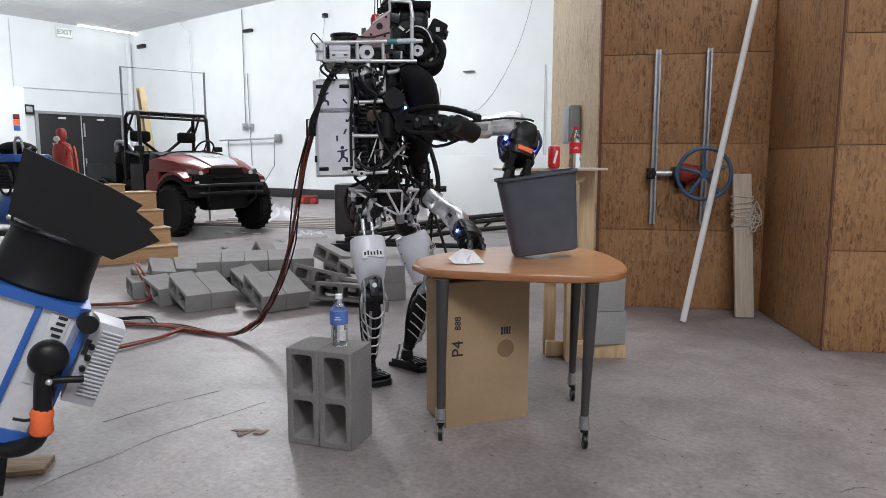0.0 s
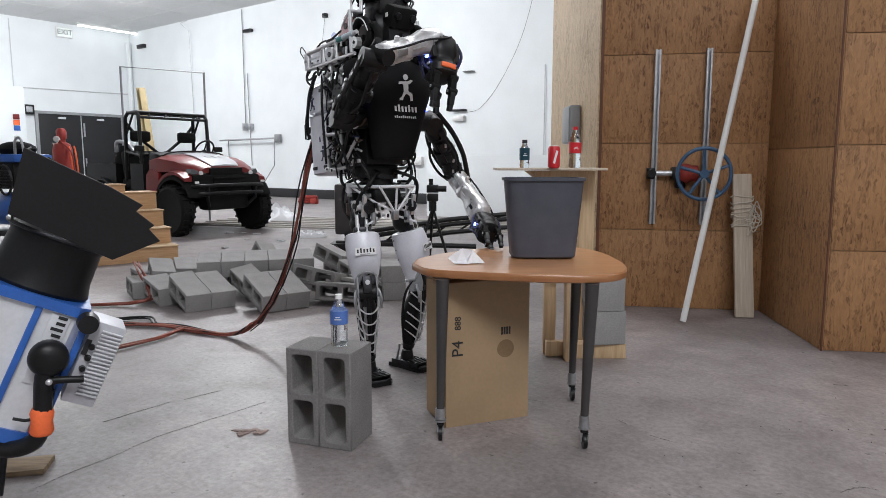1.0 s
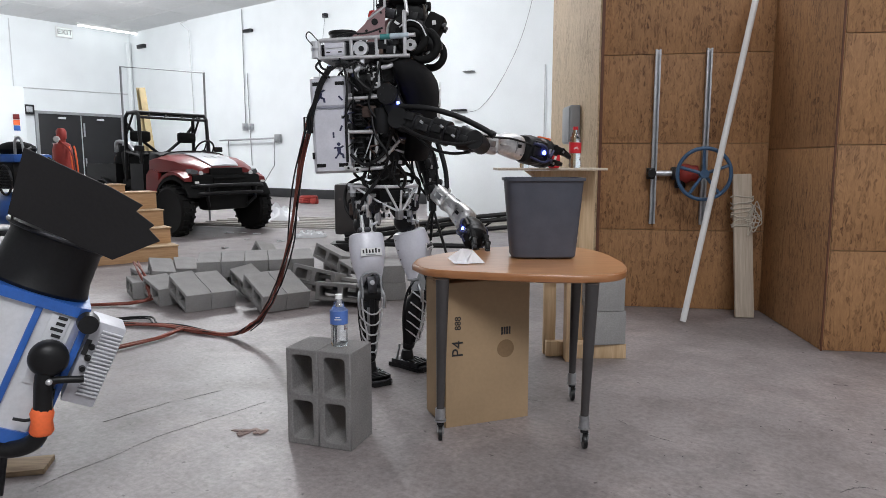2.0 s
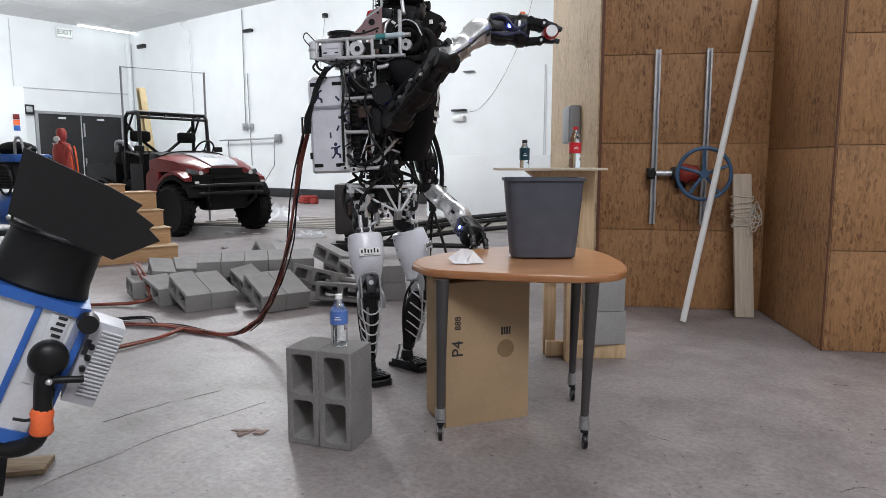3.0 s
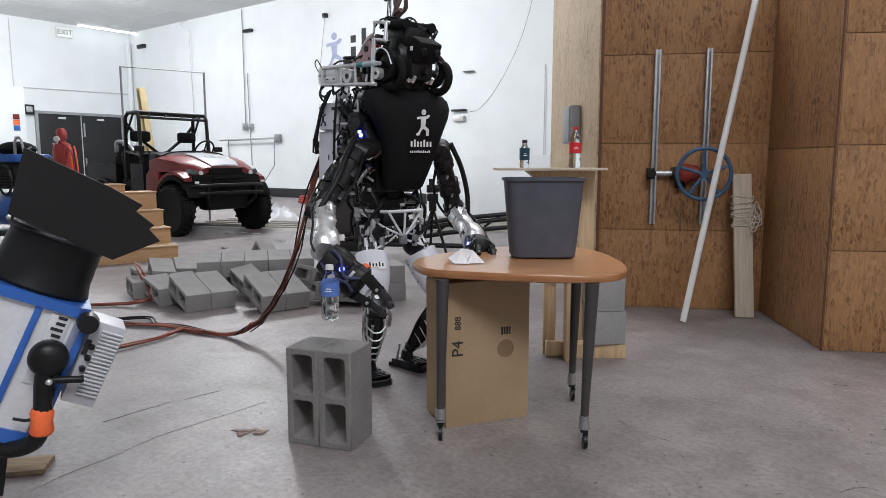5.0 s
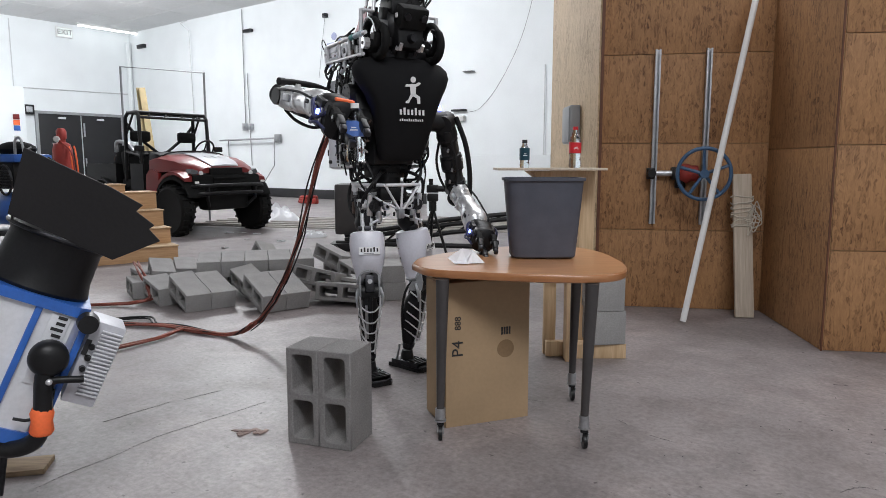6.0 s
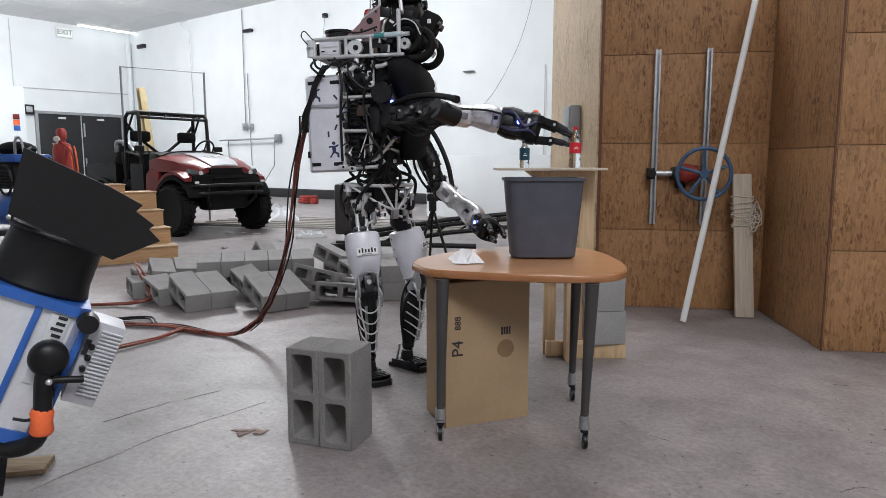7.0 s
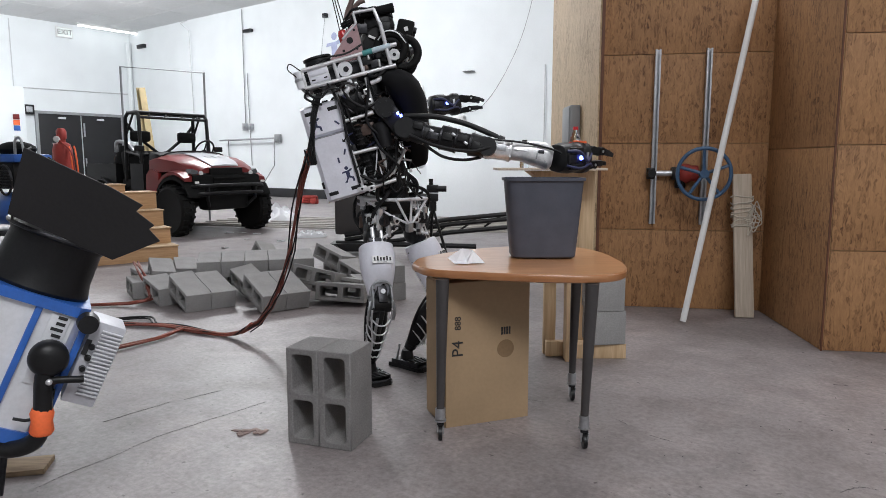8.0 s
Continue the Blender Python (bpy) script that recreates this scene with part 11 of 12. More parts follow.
    walk(cable_pieces[2], [
        (0, pose(-0.698, 3.495, 1.188, -140.0, 55.2, 120.0)), (0.1, pose(-0.698, 3.495, 1.188, -140.0, 55.2, 120.0)),
        (0.2, pose(-0.730, 3.493, 1.135, -142.7, 54.2, 117.3)), (0.8, pose(-0.730, 3.493, 1.135, -142.7, 54.2, 117.3)),
        (0.9, pose(-0.716, 3.711, 1.181, -130.5, 63.8, 132.3)), (1.1, pose(-0.719, 3.717, 1.186, -130.4, 64.3, 132.6)),
        (1.2, pose(-0.728, 3.618, 1.195, -138.1, 60.9, 124.1)), (1.3, pose(-0.728, 3.587, 1.200, -139.8, 59.8, 122.2)),
        (1.5, pose(-0.730, 3.559, 1.200, -141.2, 58.7, 120.5)), (1.7, pose(-0.719, 3.531, 1.200, -141.1, 57.4, 120.0)),
        (2.3, pose(-0.719, 3.531, 1.200, -141.1, 57.4, 120.0)), (2.8, pose(-0.726, 3.540, 1.200, -141.6, 57.9, 119.9)),
        (3, pose(-0.728, 3.549, 1.200, -141.4, 58.3, 120.2)), (3.1, pose(-0.728, 3.549, 1.200, -141.4, 58.3, 120.2)),
        (3.2, pose(-0.727, 3.586, 1.204, -139.7, 59.8, 122.3)), (3.4, pose(-0.720, 3.596, 1.204, -138.5, 60.1, 123.5)),
        (3.5, pose(-0.726, 3.675, 1.204, -134.6, 63.4, 128.3)), (3.6, pose(-0.673, 3.748, 1.204, -123.0, 64.1, 139.6)),
        (3.8, pose(-0.646, 3.774, 1.209, -118.1, 64.0, 144.5)), (4, pose(-0.645, 3.763, 1.189, -118.8, 63.1, 143.4)),
        (4.1, pose(-0.683, 3.700, 1.154, -127.3, 61.5, 134.4)), (4.2, pose(-0.684, 3.683, 1.083, -127.6, 58.8, 132.9)),
        (4.3, pose(-0.677, 3.674, 1.060, -127.0, 57.4, 132.7)), (4.5, pose(-0.675, 3.665, 1.055, -127.2, 56.8, 132.3)),
        (4.7, pose(-0.675, 3.665, 1.055, -127.2, 56.8, 132.3)), (5.2, pose(-0.670, 3.707, 1.150, -125.3, 61.2, 136.1)),
        (5.8, pose(-0.632, 3.774, 1.220, -116.9, 63.7, 145.5)), (5.9, pose(-0.632, 3.774, 1.220, -116.9, 63.7, 145.5)),
        (6, pose(-0.657, 3.752, 1.216, -121.1, 63.9, 141.4)), (6.1, pose(-0.730, 3.558, 1.209, -141.4, 58.9, 120.4)),
        (6.2, pose(-0.733, 3.531, 1.204, -142.8, 57.8, 118.8)), (6.5, pose(-0.735, 3.540, 1.204, -142.7, 58.2, 119.1)),
        (6.8, pose(-0.735, 3.540, 1.204, -142.7, 58.2, 119.1)), (7, pose(-0.740, 3.540, 1.204, -143.2, 58.3, 118.7)),
        (7.1, pose(-0.742, 3.540, 1.204, -143.5, 58.4, 118.4)), (7.4, pose(-0.747, 3.541, 1.200, -143.9, 58.4, 118.1)),
        (7.7, pose(-0.744, 3.531, 1.200, -144.0, 57.9, 117.9)), (7.8, pose(-0.709, 3.472, 1.089, -140.0, 51.3, 118.2)),
        (8, pose(-0.707, 3.472, 1.079, -139.6, 50.9, 118.3)),
    ])
    walk(cable_pieces[3], [
        (0, pose(-0.736, 3.560, 1.079, -143.0, 58.0, 118.7)), (0.1, pose(-0.736, 3.560, 1.079, -143.0, 58.0, 118.7)),
        (0.2, pose(-0.764, 3.559, 1.033, -145.9, 57.2, 116.0)), (0.8, pose(-0.764, 3.559, 1.033, -145.9, 57.2, 116.0)),
        (0.9, pose(-0.752, 3.750, 1.073, -133.6, 66.4, 130.5)), (1.1, pose(-0.754, 3.756, 1.077, -133.5, 66.8, 130.7)),
        (1.2, pose(-0.762, 3.668, 1.086, -141.1, 63.5, 122.5)), (1.3, pose(-0.763, 3.642, 1.090, -142.7, 62.4, 120.7)),
        (1.5, pose(-0.764, 3.617, 1.090, -144.2, 61.4, 119.0)), (1.7, pose(-0.754, 3.592, 1.090, -144.1, 60.1, 118.6)),
        (2.3, pose(-0.754, 3.592, 1.090, -144.1, 60.1, 118.6)), (2.8, pose(-0.761, 3.600, 1.090, -144.5, 60.6, 118.4)),
        (3, pose(-0.762, 3.608, 1.090, -144.4, 61.0, 118.7)), (3.1, pose(-0.762, 3.608, 1.090, -144.4, 61.0, 118.7)),
        (3.2, pose(-0.761, 3.641, 1.093, -142.6, 62.5, 120.8)), (3.4, pose(-0.755, 3.649, 1.093, -141.4, 62.7, 121.9)),
        (3.5, pose(-0.761, 3.718, 1.093, -137.6, 65.8, 126.5)), (3.6, pose(-0.714, 3.782, 1.093, -125.9, 66.7, 137.9)),
        (3.8, pose(-0.690, 3.805, 1.097, -120.8, 66.6, 142.8)), (4, pose(-0.689, 3.796, 1.080, -121.5, 65.8, 141.8)),
        (4.1, pose(-0.722, 3.741, 1.049, -130.3, 64.3, 132.7)), (4.2, pose(-0.724, 3.725, 0.987, -130.9, 62.0, 131.2)),
        (4.3, pose(-0.718, 3.718, 0.966, -130.4, 60.8, 131.1)), (4.5, pose(-0.715, 3.710, 0.962, -130.6, 60.2, 130.7)),
        (4.7, pose(-0.715, 3.710, 0.962, -130.6, 60.2, 130.7)), (5.2, pose(-0.711, 3.747, 1.046, -128.4, 64.1, 134.5)),
        (5.8, pose(-0.678, 3.805, 1.108, -119.6, 66.3, 143.9)), (5.9, pose(-0.678, 3.805, 1.108, -119.6, 66.3, 143.9)),
        (6, pose(-0.700, 3.786, 1.103, -123.9, 66.5, 139.7)), (6.1, pose(-0.764, 3.616, 1.098, -144.4, 61.6, 118.9)),
        (6.2, pose(-0.767, 3.592, 1.094, -145.7, 60.5, 117.4)), (6.5, pose(-0.769, 3.600, 1.094, -145.6, 60.9, 117.6)),
        (6.8, pose(-0.769, 3.600, 1.094, -145.6, 60.9, 117.6)), (7, pose(-0.773, 3.600, 1.094, -146.2, 61.0, 117.2)),
        (7.1, pose(-0.775, 3.600, 1.094, -146.4, 61.0, 116.9)), (7.4, pose(-0.779, 3.601, 1.090, -146.8, 61.0, 116.6)),
        (7.7, pose(-0.777, 3.592, 1.090, -146.9, 60.6, 116.4)), (7.8, pose(-0.745, 3.540, 0.992, -143.5, 54.6, 116.9)),
        (8, pose(-0.744, 3.540, 0.983, -143.2, 54.3, 117.0)),
    ])
    walk(cable_pieces[4], [
        (0, pose(-0.772, 3.625, 0.959, -146.6, 53.5, 113.9)), (0.1, pose(-0.772, 3.625, 0.959, -146.6, 53.5, 113.9)),
        (0.2, pose(-0.796, 3.624, 0.919, -149.0, 52.5, 111.7)), (0.8, pose(-0.796, 3.624, 0.919, -149.0, 52.5, 111.7)),
        (0.9, pose(-0.785, 3.790, 0.954, -141.8, 60.9, 120.9)), (1.1, pose(-0.788, 3.795, 0.958, -141.9, 61.3, 121.0)),
        (1.2, pose(-0.794, 3.719, 0.965, -146.5, 58.2, 115.9)), (1.3, pose(-0.795, 3.696, 0.969, -147.4, 57.3, 114.8)),
        (1.5, pose(-0.796, 3.674, 0.969, -148.3, 56.3, 113.7)), (1.7, pose(-0.788, 3.653, 0.969, -147.9, 55.3, 113.6)),
        (2.3, pose(-0.788, 3.653, 0.969, -147.9, 55.3, 113.6)), (2.8, pose(-0.793, 3.660, 0.969, -148.4, 55.7, 113.4)),
        (3, pose(-0.795, 3.667, 0.969, -148.4, 56.0, 113.5)), (3.1, pose(-0.795, 3.667, 0.969, -148.4, 56.0, 113.5)),
        (3.2, pose(-0.793, 3.695, 0.972, -147.4, 57.3, 114.8)), (3.4, pose(-0.789, 3.702, 0.972, -146.5, 57.5, 115.7)),
        (3.5, pose(-0.793, 3.762, 0.972, -144.5, 60.4, 118.4)), (3.6, pose(-0.753, 3.817, 0.972, -136.0, 61.7, 126.4)),
        (3.8, pose(-0.732, 3.837, 0.975, -132.1, 62.0, 130.1)), (4, pose(-0.731, 3.829, 0.961, -132.3, 61.2, 129.5)),
        (4.1, pose(-0.760, 3.781, 0.934, -138.6, 59.2, 123.0)), (4.2, pose(-0.761, 3.768, 0.880, -138.5, 56.8, 122.1)),
        (4.3, pose(-0.756, 3.762, 0.862, -137.8, 55.7, 122.2)), (4.5, pose(-0.754, 3.755, 0.859, -137.7, 55.2, 121.9)),
        (4.7, pose(-0.754, 3.755, 0.859, -137.7, 55.2, 121.9)), (5.2, pose(-0.751, 3.787, 0.931, -137.0, 59.1, 124.4)),
        (5.8, pose(-0.721, 3.837, 0.984, -130.9, 61.9, 131.2)), (5.9, pose(-0.721, 3.837, 0.984, -130.9, 61.9, 131.2)),
        (6, pose(-0.740, 3.821, 0.981, -134.3, 61.7, 127.9)), (6.1, pose(-0.796, 3.674, 0.975, -148.5, 56.5, 113.6)),
        (6.2, pose(-0.798, 3.653, 0.972, -149.4, 55.6, 112.6)), (6.5, pose(-0.800, 3.660, 0.972, -149.4, 55.9, 112.7)),
        (6.8, pose(-0.800, 3.660, 0.972, -149.4, 55.9, 112.7)), (7, pose(-0.804, 3.660, 0.972, -149.8, 56.0, 112.4)),
        (7.1, pose(-0.805, 3.660, 0.972, -150.1, 56.0, 112.2)), (7.4, pose(-0.809, 3.660, 0.969, -150.4, 56.0, 111.9)),
        (7.7, pose(-0.807, 3.653, 0.969, -150.4, 55.6, 111.8)), (7.8, pose(-0.780, 3.608, 0.884, -146.5, 50.2, 112.6)),
        (8, pose(-0.779, 3.608, 0.877, -146.2, 49.9, 112.7)),
    ])
    walk(cable_pieces[5], [
        (0, pose(-0.810, 3.711, 0.833, -142.8, 60.0, 119.7)), (0.1, pose(-0.810, 3.711, 0.833, -142.8, 60.0, 119.7)),
        (0.2, pose(-0.830, 3.710, 0.800, -145.5, 59.4, 117.1)), (0.8, pose(-0.830, 3.710, 0.800, -145.5, 59.4, 117.1)),
        (0.9, pose(-0.821, 3.849, 0.829, -133.2, 67.6, 131.3)), (1.1, pose(-0.823, 3.854, 0.832, -133.1, 68.0, 131.5)),
        (1.2, pose(-0.829, 3.790, 0.838, -140.5, 65.0, 123.6)), (1.3, pose(-0.829, 3.770, 0.841, -142.1, 64.1, 121.8)),
        (1.5, pose(-0.830, 3.752, 0.841, -143.6, 63.1, 120.2)), (1.7, pose(-0.823, 3.734, 0.841, -143.6, 61.9, 119.7)),
        (2.3, pose(-0.823, 3.734, 0.841, -143.6, 61.9, 119.7)), (2.8, pose(-0.828, 3.740, 0.841, -144.0, 62.4, 119.6)),
        (3, pose(-0.829, 3.746, 0.841, -143.8, 62.7, 119.8)), (3.1, pose(-0.829, 3.746, 0.841, -143.8, 62.7, 119.8)),
        (3.2, pose(-0.828, 3.770, 0.844, -142.0, 64.1, 121.9)), (3.4, pose(-0.824, 3.776, 0.844, -140.9, 64.3, 123.0)),
        (3.5, pose(-0.828, 3.826, 0.844, -137.0, 67.1, 127.5)), (3.6, pose(-0.794, 3.873, 0.844, -126.0, 67.9, 138.2)),
        (3.8, pose(-0.776, 3.890, 0.847, -121.2, 67.7, 142.9)), (4, pose(-0.776, 3.883, 0.834, -121.9, 67.1, 141.9)),
        (4.1, pose(-0.800, 3.842, 0.812, -130.3, 65.8, 133.3)), (4.2, pose(-0.801, 3.831, 0.766, -131.0, 63.8, 131.9)),
        (4.3, pose(-0.796, 3.826, 0.751, -130.6, 62.7, 131.8)), (4.5, pose(-0.795, 3.820, 0.748, -130.8, 62.2, 131.4)),
        (4.7, pose(-0.795, 3.820, 0.748, -130.8, 62.2, 131.4)), (5.2, pose(-0.792, 3.847, 0.809, -128.4, 65.5, 135.0)),
        (5.8, pose(-0.767, 3.890, 0.854, -120.0, 67.5, 143.9)), (5.9, pose(-0.767, 3.890, 0.854, -120.0, 67.5, 143.9)),
        (6, pose(-0.783, 3.876, 0.851, -124.1, 67.6, 140.0)), (6.1, pose(-0.830, 3.751, 0.847, -143.7, 63.3, 120.1)),
        (6.2, pose(-0.832, 3.734, 0.844, -145.1, 62.3, 118.5)), (6.5, pose(-0.834, 3.740, 0.844, -145.0, 62.6, 118.8)),
        (6.8, pose(-0.834, 3.740, 0.844, -145.0, 62.6, 118.8)), (7, pose(-0.837, 3.740, 0.844, -145.5, 62.7, 118.4)),
        (7.1, pose(-0.838, 3.740, 0.844, -145.7, 62.8, 118.2)), (7.4, pose(-0.841, 3.740, 0.841, -146.1, 62.8, 117.8)),
        (7.7, pose(-0.839, 3.734, 0.841, -146.2, 62.4, 117.6)), (7.8, pose(-0.817, 3.696, 0.770, -143.5, 57.1, 118.0)),
        (8, pose(-0.815, 3.696, 0.763, -143.2, 56.8, 118.1)),
    ])
    walk(cable_pieces[6], [
        (0, pose(-0.847, 3.776, 0.703, -136.6, 49.4, 119.9)), (0.1, pose(-0.847, 3.776, 0.703, -136.6, 49.4, 119.9)),
        (0.2, pose(-0.864, 3.775, 0.675, -138.0, 48.5, 118.3)), (0.8, pose(-0.864, 3.775, 0.675, -138.0, 48.5, 118.3)),
        (0.9, pose(-0.856, 3.889, 0.699, -132.9, 54.7, 126.0)), (1.1, pose(-0.858, 3.893, 0.702, -133.0, 55.0, 126.0)),
        (1.2, pose(-0.863, 3.841, 0.707, -136.3, 52.9, 122.1)), (1.3, pose(-0.863, 3.825, 0.709, -137.1, 52.3, 121.1)),
        (1.5, pose(-0.864, 3.810, 0.709, -137.8, 51.6, 120.2)), (1.7, pose(-0.858, 3.795, 0.709, -137.6, 50.8, 119.9)),
        (2.3, pose(-0.858, 3.795, 0.709, -137.6, 50.8, 119.9)), (2.8, pose(-0.862, 3.800, 0.709, -137.9, 51.1, 119.8)),
        (3, pose(-0.863, 3.805, 0.709, -137.8, 51.3, 120.0)), (3.1, pose(-0.863, 3.805, 0.709, -137.8, 51.3, 120.0)),
        (3.2, pose(-0.862, 3.824, 0.712, -137.1, 52.3, 121.1)), (3.4, pose(-0.859, 3.829, 0.712, -136.4, 52.4, 121.7)),
        (3.5, pose(-0.862, 3.871, 0.712, -134.9, 54.5, 124.1)), (3.6, pose(-0.834, 3.909, 0.712, -129.1, 55.3, 129.7)),
        (3.8, pose(-0.820, 3.922, 0.714, -126.5, 55.5, 132.2)), (4, pose(-0.819, 3.917, 0.704, -126.6, 54.8, 131.7)),
        (4.1, pose(-0.839, 3.884, 0.685, -130.5, 53.2, 127.3)), (4.2, pose(-0.840, 3.875, 0.648, -130.1, 51.2, 126.5)),
        (4.3, pose(-0.836, 3.870, 0.636, -129.4, 50.2, 126.6)), (4.5, pose(-0.835, 3.866, 0.633, -129.4, 49.9, 126.4)),
        (4.7, pose(-0.835, 3.866, 0.633, -129.4, 49.9, 126.4)), (5.2, pose(-0.832, 3.888, 0.683, -129.4, 53.1, 128.2)),
        (5.8, pose(-0.812, 3.922, 0.720, -125.8, 55.4, 132.8)), (5.9, pose(-0.812, 3.922, 0.720, -125.8, 55.4, 132.8)),
        (6, pose(-0.825, 3.911, 0.717, -128.0, 55.3, 130.7)), (6.1, pose(-0.864, 3.809, 0.714, -138.0, 51.8, 120.1)),
        (6.2, pose(-0.865, 3.795, 0.712, -138.6, 51.1, 119.2)), (6.5, pose(-0.867, 3.800, 0.712, -138.6, 51.3, 119.3)),
        (6.8, pose(-0.867, 3.800, 0.712, -138.6, 51.3, 119.3)), (7, pose(-0.869, 3.800, 0.712, -138.9, 51.4, 119.1)),
        (7.1, pose(-0.870, 3.800, 0.712, -139.1, 51.4, 119.0)), (7.4, pose(-0.872, 3.800, 0.709, -139.3, 51.4, 118.8)),
        (7.7, pose(-0.871, 3.795, 0.709, -139.3, 51.1, 118.6)), (7.8, pose(-0.853, 3.764, 0.651, -136.0, 46.6, 118.8)),
        (8, pose(-0.852, 3.764, 0.646, -135.7, 46.3, 118.9)),
    ])
    walk(cable_pieces[7], [
        (0, pose(-0.907, 3.881, 0.562, -132.2, 51.8, 125.0)), (0.1, pose(-0.907, 3.881, 0.562, -132.2, 51.8, 125.0)),
        (0.2, pose(-0.921, 3.881, 0.540, -133.5, 51.1, 123.5)), (0.8, pose(-0.921, 3.881, 0.540, -133.5, 51.1, 123.5)),
        (0.9, pose(-0.915, 3.970, 0.559, -127.1, 56.8, 132.3)), (1.1, pose(-0.916, 3.973, 0.561, -127.1, 57.1, 132.5)),
        (1.2, pose(-0.920, 3.932, 0.565, -131.0, 55.2, 127.9)), (1.3, pose(-0.920, 3.919, 0.566, -131.9, 54.6, 126.8)),
        (1.5, pose(-0.920, 3.908, 0.566, -132.8, 54.0, 125.7)), (1.7, pose(-0.916, 3.896, 0.566, -132.8, 53.2, 125.2)),
        (2.3, pose(-0.916, 3.896, 0.566, -132.8, 53.2, 125.2)), (2.8, pose(-0.919, 3.900, 0.566, -133.0, 53.5, 125.2)),
        (3, pose(-0.920, 3.904, 0.566, -132.9, 53.8, 125.4)), (3.1, pose(-0.920, 3.904, 0.566, -132.9, 53.8, 125.4)),
        (3.2, pose(-0.919, 3.919, 0.568, -131.9, 54.7, 126.8)), (3.4, pose(-0.916, 3.923, 0.568, -131.2, 54.8, 127.4)),
        (3.5, pose(-0.919, 3.955, 0.568, -129.2, 56.7, 130.3)), (3.6, pose(-0.897, 3.985, 0.568, -123.4, 57.2, 136.0)),
        (3.8, pose(-0.886, 3.996, 0.570, -120.9, 57.2, 138.5)), (4, pose(-0.886, 3.991, 0.562, -121.0, 56.6, 138.1)),
        (4.1, pose(-0.901, 3.966, 0.548, -125.1, 55.3, 133.4)), (4.2, pose(-0.902, 3.959, 0.519, -124.9, 53.5, 132.6)),
        (4.3, pose(-0.899, 3.955, 0.509, -124.4, 52.6, 132.6)), (4.5, pose(-0.898, 3.951, 0.507, -124.5, 52.2, 132.3)),
        (4.7, pose(-0.898, 3.951, 0.507, -124.5, 52.2, 132.3)), (5.2, pose(-0.896, 3.969, 0.546, -124.1, 55.2, 134.3)),
        (5.8, pose(-0.880, 3.996, 0.575, -120.2, 57.1, 139.2)), (5.9, pose(-0.880, 3.996, 0.575, -120.2, 57.1, 139.2)),
        (6, pose(-0.890, 3.987, 0.573, -122.4, 57.1, 137.0)), (6.1, pose(-0.921, 3.907, 0.570, -132.9, 54.2, 125.6)),
        (6.2, pose(-0.922, 3.896, 0.568, -133.7, 53.5, 124.6)), (6.5, pose(-0.923, 3.900, 0.568, -133.7, 53.8, 124.8)),
        (6.8, pose(-0.923, 3.900, 0.568, -133.7, 53.8, 124.8)), (7, pose(-0.925, 3.900, 0.568, -134.0, 53.8, 124.6)),
        (7.1, pose(-0.926, 3.900, 0.568, -134.1, 53.9, 124.4)), (7.4, pose(-0.927, 3.900, 0.566, -134.3, 53.8, 124.3)),
        (7.7, pose(-0.926, 3.896, 0.566, -134.4, 53.6, 124.1)), (7.8, pose(-0.912, 3.872, 0.521, -131.9, 49.3, 123.9)),
        (8, pose(-0.911, 3.872, 0.517, -131.6, 49.0, 123.9)),
    ])
